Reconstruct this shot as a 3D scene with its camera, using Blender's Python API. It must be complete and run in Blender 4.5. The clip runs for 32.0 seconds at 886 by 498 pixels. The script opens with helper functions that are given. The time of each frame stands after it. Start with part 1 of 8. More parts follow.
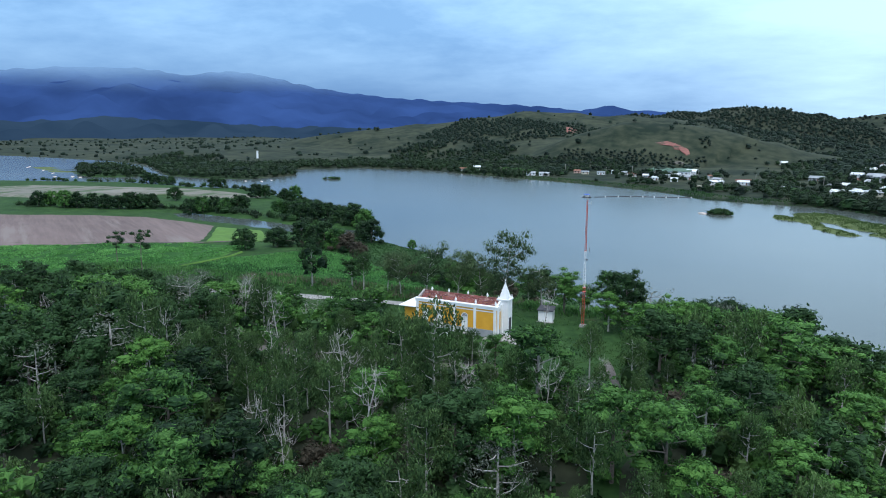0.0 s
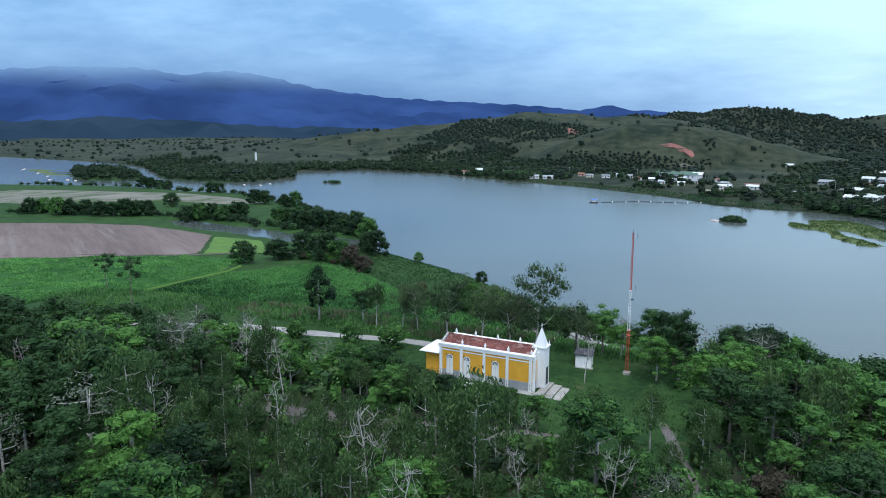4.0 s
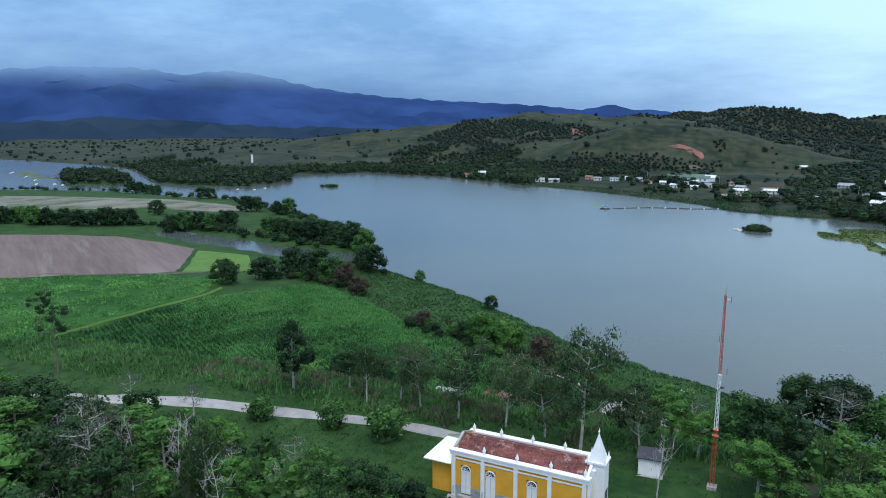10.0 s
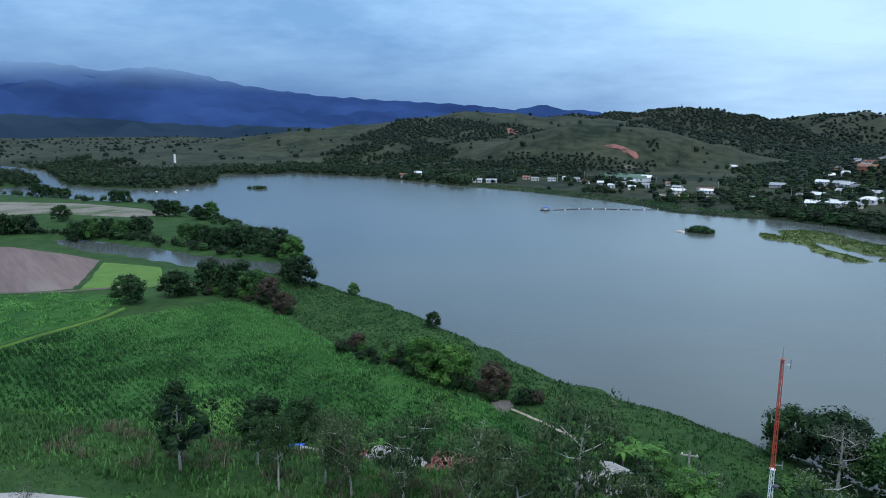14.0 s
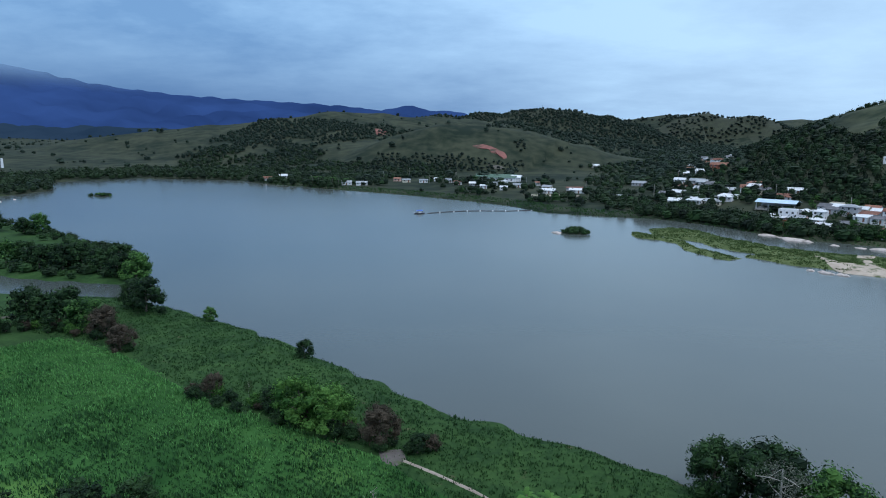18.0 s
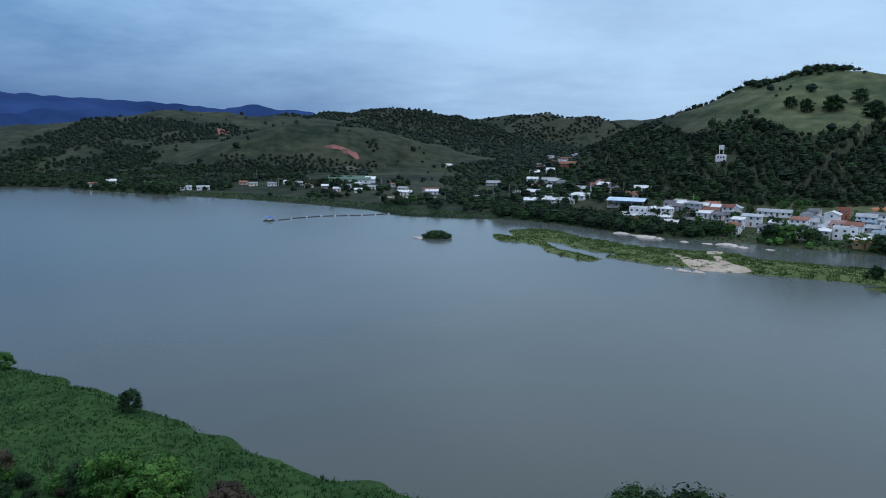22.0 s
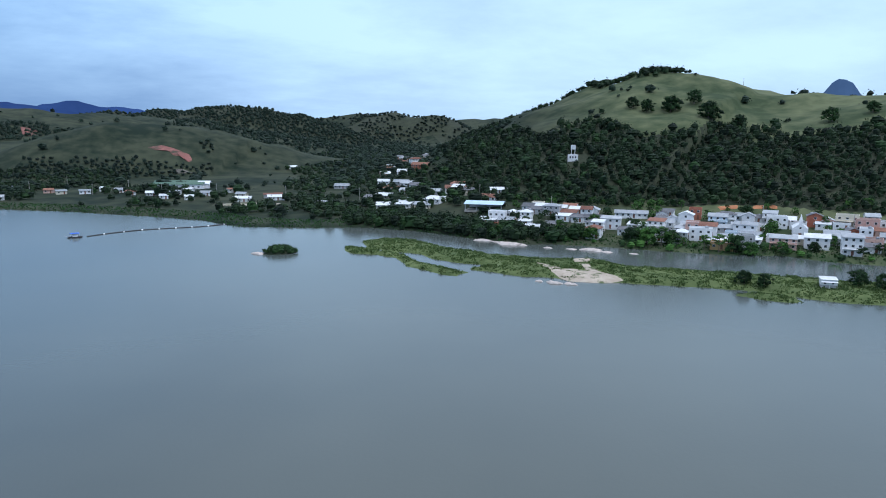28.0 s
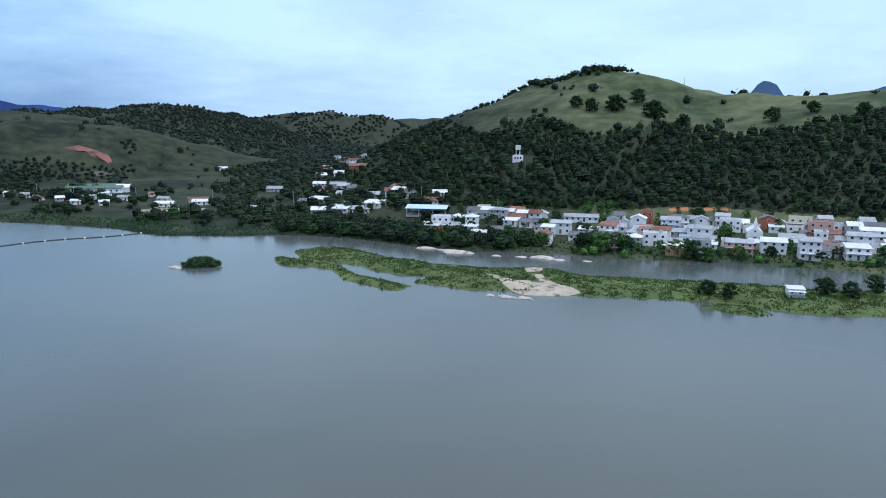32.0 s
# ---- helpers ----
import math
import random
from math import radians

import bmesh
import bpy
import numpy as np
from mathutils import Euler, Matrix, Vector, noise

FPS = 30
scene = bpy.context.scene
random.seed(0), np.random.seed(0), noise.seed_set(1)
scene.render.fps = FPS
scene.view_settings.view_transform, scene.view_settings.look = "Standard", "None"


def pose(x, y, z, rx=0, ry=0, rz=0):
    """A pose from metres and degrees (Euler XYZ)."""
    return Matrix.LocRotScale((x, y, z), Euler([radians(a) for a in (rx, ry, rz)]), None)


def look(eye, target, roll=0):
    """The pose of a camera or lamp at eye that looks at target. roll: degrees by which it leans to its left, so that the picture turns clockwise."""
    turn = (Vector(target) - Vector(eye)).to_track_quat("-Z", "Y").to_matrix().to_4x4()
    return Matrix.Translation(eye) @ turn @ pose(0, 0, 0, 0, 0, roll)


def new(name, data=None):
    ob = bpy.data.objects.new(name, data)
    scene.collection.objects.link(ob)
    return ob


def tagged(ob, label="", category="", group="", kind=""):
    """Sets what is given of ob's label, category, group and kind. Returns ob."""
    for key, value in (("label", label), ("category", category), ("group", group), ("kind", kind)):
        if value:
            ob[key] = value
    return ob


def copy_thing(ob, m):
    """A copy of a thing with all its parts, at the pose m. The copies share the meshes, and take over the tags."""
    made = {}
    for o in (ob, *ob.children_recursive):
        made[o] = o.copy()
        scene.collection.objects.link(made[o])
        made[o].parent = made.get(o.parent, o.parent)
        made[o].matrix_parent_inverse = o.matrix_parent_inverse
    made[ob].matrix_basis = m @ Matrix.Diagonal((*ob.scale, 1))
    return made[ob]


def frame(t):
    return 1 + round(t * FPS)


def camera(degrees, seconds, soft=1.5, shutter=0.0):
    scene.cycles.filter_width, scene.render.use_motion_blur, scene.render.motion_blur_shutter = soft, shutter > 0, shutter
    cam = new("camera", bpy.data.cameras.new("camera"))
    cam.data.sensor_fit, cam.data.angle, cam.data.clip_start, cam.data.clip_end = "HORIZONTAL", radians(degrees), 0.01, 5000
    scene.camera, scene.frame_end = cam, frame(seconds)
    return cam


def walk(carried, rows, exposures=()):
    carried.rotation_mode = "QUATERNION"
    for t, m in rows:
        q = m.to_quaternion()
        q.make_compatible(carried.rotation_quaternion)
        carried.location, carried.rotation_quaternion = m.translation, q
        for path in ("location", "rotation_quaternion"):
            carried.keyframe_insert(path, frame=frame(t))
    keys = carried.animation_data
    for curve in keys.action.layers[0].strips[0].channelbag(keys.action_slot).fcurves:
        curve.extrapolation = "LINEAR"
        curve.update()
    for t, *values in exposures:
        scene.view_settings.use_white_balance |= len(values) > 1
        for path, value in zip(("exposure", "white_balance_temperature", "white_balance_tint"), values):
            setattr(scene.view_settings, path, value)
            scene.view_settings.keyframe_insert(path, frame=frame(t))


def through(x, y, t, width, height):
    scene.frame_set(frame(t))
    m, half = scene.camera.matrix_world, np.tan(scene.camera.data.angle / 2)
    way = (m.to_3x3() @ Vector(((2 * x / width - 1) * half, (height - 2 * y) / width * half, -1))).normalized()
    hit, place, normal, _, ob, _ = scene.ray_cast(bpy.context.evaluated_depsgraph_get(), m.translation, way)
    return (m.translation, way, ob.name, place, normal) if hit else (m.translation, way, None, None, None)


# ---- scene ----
cam = camera(65.1, 32.0, soft=1.0)
PATH = [
    (0, (36.395, -89.874, 50.744), (35.515, -88.111, 50.398), 0.1),
    (3, (29.495, -82.962, 52.876), (28.62, -81.197, 52.529), 0.1),
    (5.5, (23.962, -75.031, 54.951), (23.086, -73.267, 54.602), 0.1),
    (6, (22.97, -73.278, 55.161), (22.094, -71.514, 54.813), 0.1),
    (7, (20.897, -69.164, 55.457), (20.018, -67.401, 55.109), -0.0),
    (8, (18.592, -65.086, 55.652), (17.712, -63.323, 55.304), -0.1),
    (9, (16.253, -60.423, 55.57), (15.372, -58.661, 55.222), -0.0),
    (10, (13.871, -55.791, 55.573), (12.994, -54.028, 55.224), 0.0),
    (11, (11.36, -50.833, 55.642), (10.491, -49.066, 55.29), 0.1),
    (12, (8.917, -46.17, 55.546), (8.071, -44.393, 55.193), 0.2),
    (13, (6.46, -41.228, 55.312), (5.682, -39.42, 54.96), 0.3),
    (14, (4.185, -36.358, 55.064), (3.478, -34.521, 54.714), 0.2),
    (14.5, (3.23, -33.829, 54.992), (2.562, -31.977, 54.641), 0.2),
    (16.5, (-1.164, -23.478, 54.635), (-1.659, -21.572, 54.287), 0.2),
    (17, (-2.162, -20.885, 54.551), (-2.61, -18.967, 54.203), 0.3),
    (18, (-3.857, -15.969, 54.744), (-4.207, -14.031, 54.397), 0.2),
    (19, (-5.014, -11.006, 54.952), (-5.263, -9.052, 54.605), 0.2),
    (20, (-6.359, -5.452, 54.806), (-6.502, -3.488, 54.46), 0.2),
    (21, (-7.62, 0.055, 54.983), (-7.657, 2.024, 54.636), 0.2),
    (22, (-8.275, 5.027, 54.967), (-8.207, 6.996, 54.62), 0.2),
    (23, (-8.417, 10.507, 54.813), (-8.248, 12.47, 54.466), 0.2),
    (24, (-8.855, 16.133, 54.806), (-8.587, 18.084, 54.459), 0.2),
    (25, (-7.956, 22.466, 55.081), (-7.62, 24.407, 54.733), 0.2),
    (25.5, (-7.487, 25.489, 55.167), (-7.124, 27.424, 54.819), 0.2),
    (27.5, (-6.09, 37.578, 55.202), (-5.623, 39.491, 54.855), 0.3),
    (28, (-5.389, 40.638, 55.197), (-4.896, 42.545, 54.849), 0.3),
    (29, (-3.919, 46.965, 55.113), (-3.372, 48.857, 54.765), 0.3),
    (30, (-2.587, 52.949, 55.024), (-1.988, 54.826, 54.677), 0.3),
    (31, (-0.793, 58.982, 54.925), (-0.158, 60.846, 54.576), 0.4),
    (32, (0.819, 64.896, 54.941), (1.476, 66.753, 54.593), 0.4),
]
walk(cam, [(t, look(eye, target, roll)) for t, eye, target, roll in PATH],
     exposures=[(0, 0.26, 5730, 12), (7, 0.13, 5730, 12), (12, 0.02, 5670, 13), (19, -0.31, 5550, 14), (22, -0.46, 5570, 15), (23, -0.34, 5570, 15), (25, -0.04, 5620, 16), (32, 0.01, 5620, 16)])

# ---- world, sun ----
SUN_ELEVATION, SUN_AZIMUTH = radians(64), radians(150)


def sky_world():
    w = bpy.data.worlds.new("overcast_sky")
    scene.world = w
    w.use_nodes = True
    nt = w.node_tree
    nt.nodes.clear()
    N, L = nt.nodes.new, nt.links.new
    out, bg = N("ShaderNodeOutputWorld"), N("ShaderNodeBackground")
    sky = N("ShaderNodeTexSky")
    sky.sky_type, sky.sun_disc = "NISHITA", False
    sky.sun_elevation, sky.sun_rotation = SUN_ELEVATION, SUN_AZIMUTH
    sky.air_density, sky.dust_density = 1.0, 2.0
    tc, sep = N("ShaderNodeTexCoord"), N("ShaderNodeSeparateXYZ")
    L(tc.outputs["Generated"], sep.inputs[0])

    def math_node(op, a, b=None, clamp=False):
        m = N("ShaderNodeMath")
        m.operation, m.use_clamp = op, clamp
        for k, v in enumerate((a, b)):
            if v is None:
                continue
            if isinstance(v, (int, float)):
                m.inputs[k].default_value = v
            else:
                L(v, m.inputs[k])
        return m.outputs[0]

    up = math_node("MAXIMUM", sep.outputs[2], 0.0)
    flat = math_node("ADD", up, 0.15)
    comb = N("ShaderNodeCombineXYZ")
    L(math_node("DIVIDE", sep.outputs[0], flat), comb.inputs[0])
    L(math_node("DIVIDE", sep.outputs[1], flat), comb.inputs[1])

    def noise_node(scale, detail, rough, squash):
        mp = N("ShaderNodeMapping")
        mp.inputs["Rotation"].default_value = (0, 0, radians(-20))
        mp.inputs["Scale"].default_value = squash
        L(comb.outputs[0], mp.inputs[0])
        n = N("ShaderNodeTexNoise")
        n.inputs["Scale"].default_value, n.inputs["Detail"].default_value = scale, detail
        n.inputs["Roughness"].default_value = rough
        L(mp.outputs[0], n.inputs["Vector"])
        return n.outputs[0]

    big, fine = noise_node(0.30, 3, 0.5, (1, 1.1, 1)), noise_node(1.3, 8, 0.62, (1, 1.1, 1))
    # billows seen edge-on low over the horizon
    puff_at = N("ShaderNodeMapping")
    puff_at.inputs["Scale"].default_value = (1, 1, 3.2)
    L(tc.outputs["Generated"], puff_at.inputs[0])
    puff = N("ShaderNodeTexNoise")
    puff.inputs["Scale"].default_value, puff.inputs["Detail"].default_value = 3.4, 8
    puff.inputs["Roughness"].default_value, puff.inputs["Distortion"].default_value = 0.58, 0.35
    L(puff_at.outputs[0], puff.inputs["Vector"])
    mixn = math_node("ADD", math_node("ADD", math_node("MULTIPLY", big, 0.42), math_node("MULTIPLY", fine, 0.26)), math_node("MULTIPLY", puff.outputs[0], 0.32))
    ramp = N("ShaderNodeValToRGB")
    ramp.color_ramp.elements[0].position, ramp.color_ramp.elements[1].position = 0.43, 0.57
    ramp.color_ramp.elements[0].color = (0.30, 0.52, 0.77, 1)
    ramp.color_ramp.elements[1].color = (0.62, 0.92, 1.14, 1)
    L(mixn, ramp.inputs[0])
    # the cloud cover is thinner towards the north-east
    dot = N("ShaderNodeVectorMath")
    dot.operation = "DOT_PRODUCT"
    dot.inputs[1].default_value = (0.72, 0.68, 0.10)
    L(tc.outputs["Generated"], dot.inputs[0])
    thin = N("ShaderNodeMapRange")
    thin.interpolation_type = "SMOOTHSTEP"
    thin.inputs["From Min"].default_value, thin.inputs["From Max"].default_value = 0.25, 1.0
    L(dot.outputs["Value"], thin.inputs["Value"])
    bright = N("ShaderNodeMix")
    bright.data_type = "RGBA"
    L(math_node("MULTIPLY", thin.outputs[0], 0.56), bright.inputs["Factor"])
    L(ramp.outputs[0], bright.inputs["A"])
    bright.inputs["B"].default_value = (0.88, 1.10, 1.17, 1)
    # heavier rain cloud over the range in the north-west
    dot2 = N("ShaderNodeVectorMath")
    dot2.operation = "DOT_PRODUCT"
    dot2.inputs[1].default_value = (-0.80, 0.60, -0.05)
    L(tc.outputs["Generated"], dot2.inputs[0])
    heavy = N("ShaderNodeMapRange")
    heavy.interpolation_type = "SMOOTHSTEP"
    heavy.inputs["From Min"].default_value, heavy.inputs["From Max"].default_value = 0.45, 1.0
    L(dot2.outputs["Value"], heavy.inputs["Value"])
    lowsky = N("ShaderNodeMapRange")
    lowsky.inputs["From Min"].default_value, lowsky.inputs["From Max"].default_value = 0.135, 0.03
    L(up, lowsky.inputs["Value"])
    cloud = N("ShaderNodeMix")
    cloud.data_type = "RGBA"
    L(math_node("MULTIPLY", math_node("MULTIPLY", heavy.outputs[0], lowsky.outputs[0]), 0.9), cloud.inputs["Factor"])
    L(bright.outputs["Result"], cloud.inputs["A"])
    cloud.inputs["B"].default_value = (0.085, 0.19, 0.40, 1)
    # the western half of the cloud deck is thicker
    west = N("ShaderNodeMapRange")
    west.interpolation_type = "SMOOTHSTEP"
    west.inputs["From Min"].default_value, west.inputs["From Max"].default_value = 0.1, -0.75
    west.inputs["To Min"].default_value, west.inputs["To Max"].default_value = 0.0, 0.3
    L(sep.outputs[0], west.inputs["Value"])
    thick = N("ShaderNodeMix")
    thick.data_type = "RGBA"
    L(west.outputs[0], thick.inputs["Factor"])
    L(cloud.outputs["Result"], thick.inputs["A"])
    thick.inputs["B"].default_value = (0.13, 0.27, 0.46, 1)
    sk = N("ShaderNodeMix")
    sk.data_type, sk.blend_type = "RGBA", "MULTIPLY"
    sk.inputs["Factor"].default_value = 1.0
    L(sky.outputs[0], sk.inputs["A"])
    sk.inputs["B"].default_value = (0.09, 0.09, 0.09, 1)
    cover = N("ShaderNodeMix")
    cover.data_type = "RGBA"
    cover.inputs["Factor"].default_value = 0.88
    L(sk.outputs["Result"], cover.inputs["A"])
    L(thick.outputs["Result"], cover.inputs["B"])
    # an overcast sky is brightest overhead
    zen = N("ShaderNodeVectorMath")
    zen.operation = "SCALE"
    high = N("ShaderNodeMapRange")
    high.interpolation_type = "SMOOTHSTEP"
    high.inputs["From Min"].default_value, high.inputs["From Max"].default_value = 0.2, 0.6
    L(up, high.inputs["Value"])
    grey = N("ShaderNodeMix")
    grey.data_type = "RGBA"
    L(math_node("MULTIPLY", high.outputs[0], 0.85), grey.inputs["Factor"])
    L(cover.outputs["Result"], grey.inputs["A"])
    grey.inputs["B"].default_value = (0.52, 0.53, 0.52, 1)
    L(grey.outputs["Result"], zen.inputs[0])
    L(math_node("ADD", math_node("MULTIPLY", math_node("MAXIMUM", math_node("SUBTRACT", up, 0.2), 0.0), 2.4), 1.0), zen.inputs["Scale"])
    L(zen.outputs[0], bg.inputs["Color"])
    bg.inputs["Strength"].default_value = 1.0
    L(bg.outputs[0], out.inputs[0])


sky_world()
sun_data = bpy.data.lights.new("sun", "SUN")
sun_data.energy, sun_data.angle, sun_data.color = 1.5, radians(25), (1.0, 0.94, 0.84)
sun = new("sun", sun_data)
sun.matrix_world = look((60 * math.sin(SUN_AZIMUTH), 60 * math.cos(SUN_AZIMUTH), 60 * math.tan(SUN_ELEVATION)), (0, 0, 0))


# ---- materials ----
def material(name, low, high, scale=1.0, rough=0.9, bump=0.3, bump_scale=None, metal=0.0, island=0.0, obj=0.0,
             spots=None, spot_scale=0.1, spot_at=0.55, spec=0.3, coords="Object", stretch=(1, 1, 1), turn=0.0):
    """A surface that varies between two colours at two scales, with relief; spots: a third colour in patches."""
    m = bpy.data.materials.new(name)
    m.use_nodes = True
    nt = m.node_tree
    N, L = nt.nodes.new, nt.links.new
    b = nt.nodes["Principled BSDF"]
    b.inputs["Roughness"].default_value, b.inputs["Metallic"].default_value = rough, metal
    b.inputs["Specular IOR Level"].default_value = spec
    tc = N("ShaderNodeTexCoord")
    mp = N("ShaderNodeMapping")
    mp.inputs["Scale"].default_value, mp.inputs["Rotation"].default_value = stretch, (0, 0, radians(turn))
    if turn:
        mp.vector_type = "TEXTURE"
    L(tc.outputs[coords], mp.inputs[0])
    n1, n2 = N("ShaderNodeTexNoise"), N("ShaderNodeTexNoise")
    for n, s, d in ((n1, scale, 5), (n2, scale * 0.13, 3)):
        n.inputs["Scale"].default_value, n.inputs["Detail"].default_value = s, d
        n.inputs["Roughness"].default_value = 0.6
        L(mp.outputs[0], n.inputs["Vector"])
    ad = N("ShaderNodeMath")
    ad.operation = "ADD"
    L(n1.outputs[0], ad.inputs[0])
    L(n2.outputs[0], ad.inputs[1])
    value = ad.outputs[0]
    for what, amount in (("Random Per Island", island), ("Random", obj)):
        if amount:
            src = N("ShaderNodeNewGeometry" if what != "Random" else "ShaderNodeObjectInfo")
            mul = N("ShaderNodeMath")
            mul.operation = "MULTIPLY_ADD"
            mul.inputs[1].default_value, mul.inputs[2].default_value = amount, -amount / 2
            L(src.outputs[what], mul.inputs[0])
            s = N("ShaderNodeMath")
            s.operation = "ADD"
            L(value, s.inputs[0])
            L(mul.outputs[0], s.inputs[1])
            value = s.outputs[0]
    r = N("ShaderNodeValToRGB")
    r.color_ramp.elements[0].position, r.color_ramp.elements[1].position = 0.0, 1.0
    r.color_ramp.elements[0].color, r.color_ramp.elements[1].color = (*low, 1), (*high, 1)
    mr = N("ShaderNodeMapRange")
    mr.inputs["From Min"].default_value, mr.inputs["From Max"].default_value = 0.7, 1.3
    L(value, mr.inputs["Value"])
    L(mr.outputs[0], r.inputs[0])
    colour = r.outputs[0]
    if spots:
        n3, r3 = N("ShaderNodeTexNoise"), N("ShaderNodeMapRange")
        n3.inputs["Scale"].default_value, n3.inputs["Detail"].default_value = spot_scale, 6
        n3.inputs["Roughness"].default_value = 0.65
        L(mp.outputs[0], n3.inputs["Vector"])
        L(n3.outputs[0], r3.inputs["Value"])
        r3.inputs["From Min"].default_value, r3.inputs["From Max"].default_value = spot_at, spot_at + 0.1
        mx = N("ShaderNodeMix")
        mx.data_type = "RGBA"
        L(r3.outputs[0], mx.inputs["Factor"])
        L(colour, mx.inputs["A"])
        mx.inputs["B"].default_value = (*spots, 1)
        colour = mx.outputs["Result"]
    L(colour, b.inputs["Base Color"])
    if bump:
        bp, nb = N("ShaderNodeBump"), N("ShaderNodeTexNoise")
        nb.inputs["Scale"].default_value, nb.inputs["Detail"].default_value = bump_scale or scale * 3, 4
        L(mp.outputs[0], nb.inputs["Vector"])
        L(nb.outputs[0], bp.inputs["Height"])
        bp.inputs["Strength"].default_value = bump
        L(bp.outputs[0], b.inputs["Normal"])
    return m


def leaf_material(name, low, high, through=0.25):
    """Leaves: varied leaf by leaf and tree by tree, letting some light through."""
    m = material(name, low, high, scale=0.35, rough=0.7, bump=0, island=0.55, obj=0.3, spec=0.15)
    nt = m.node_tree
    b, out = nt.nodes["Principled BSDF"], nt.nodes["Material Output"]
    tr, mx = nt.nodes.new("ShaderNodeBsdfTranslucent"), nt.nodes.new("ShaderNodeMixShader")
    colour = b.inputs["Base Color"].links[0].from_socket
    nt.links.new(colour, tr.inputs["Color"])
    mx.inputs[0].default_value = through
    nt.links.new(b.outputs[0], mx.inputs[1])
    nt.links.new(tr.outputs[0], mx.inputs[2])
    nt.links.new(mx.outputs[0], out.inputs["Surface"])
    return m


def water_material():
    m = bpy.data.materials.new("river_water")
    m.use_nodes = True
    nt = m.node_tree
    N, L = nt.nodes.new, nt.links.new
    b = nt.nodes["Principled BSDF"]
    b.inputs["Roughness"].default_value, b.inputs["IOR"].default_value = 0.17, 1.33
    b.inputs["Specular IOR Level"].default_value = 0.5
    tc = N("ShaderNodeTexCoord")
    n = N("ShaderNodeTexNoise")
    n.inputs["Scale"].default_value, n.inputs["Detail"].default_value = 0.006, 4
    L(tc.outputs["Object"], n.inputs["Vector"])
    r = N("ShaderNodeValToRGB")
    r.color_ramp.elements[0].position, r.color_ramp.elements[1].position = 0.35, 0.65
    r.color_ramp.elements[0].color, r.color_ramp.elements[1].color = (0.056, 0.070, 0.067, 1), (0.084, 0.096, 0.086, 1)
    # water coloured darker to the west, standing in for the duller sky reflected there
    sep, sky_tone, add = N("ShaderNodeSeparateXYZ"), N("ShaderNodeMapRange"), N("ShaderNodeMath")
    L(tc.outputs["Object"], sep.inputs[0])
    sky_tone.inputs["From Min"].default_value, sky_tone.inputs["From Max"].default_value = -60, 110
    sky_tone.inputs["To Min"].default_value, sky_tone.inputs["To Max"].default_value = -0.05, 0.04
    L(sep.outputs[0], sky_tone.inputs["Value"])
    L(n.outputs[0], add.inputs[0])
    L(sky_tone.outputs[0], add.inputs[1])
    L(add.outputs[0], r.inputs[0])
    L(r.outputs[0], b.inputs["Base Color"])
    bp, nb, nc, ad = N("ShaderNodeBump"), N("ShaderNodeTexNoise"), N("ShaderNodeTexNoise"), N("ShaderNodeMath")
    nb.inputs["Scale"].default_value, nb.inputs["Detail"].default_value = 0.9, 4
    nc.inputs["Scale"].default_value, nc.inputs["Detail"].default_value = 0.02, 3
    ad.operation = "MULTIPLY"
    L(tc.outputs["Object"], nb.inputs["Vector"])
    L(tc.outputs["Object"], nc.inputs["Vector"])
    L(nb.outputs[0], ad.inputs[0])
    L(nc.outputs[0], ad.inputs[1])
    L(ad.outputs[0], bp.inputs["Height"])
    bp.inputs["Strength"].default_value, bp.inputs["Distance"].default_value = 0.25, 0.15
    L(bp.outputs[0], b.inputs["Normal"])
    return m


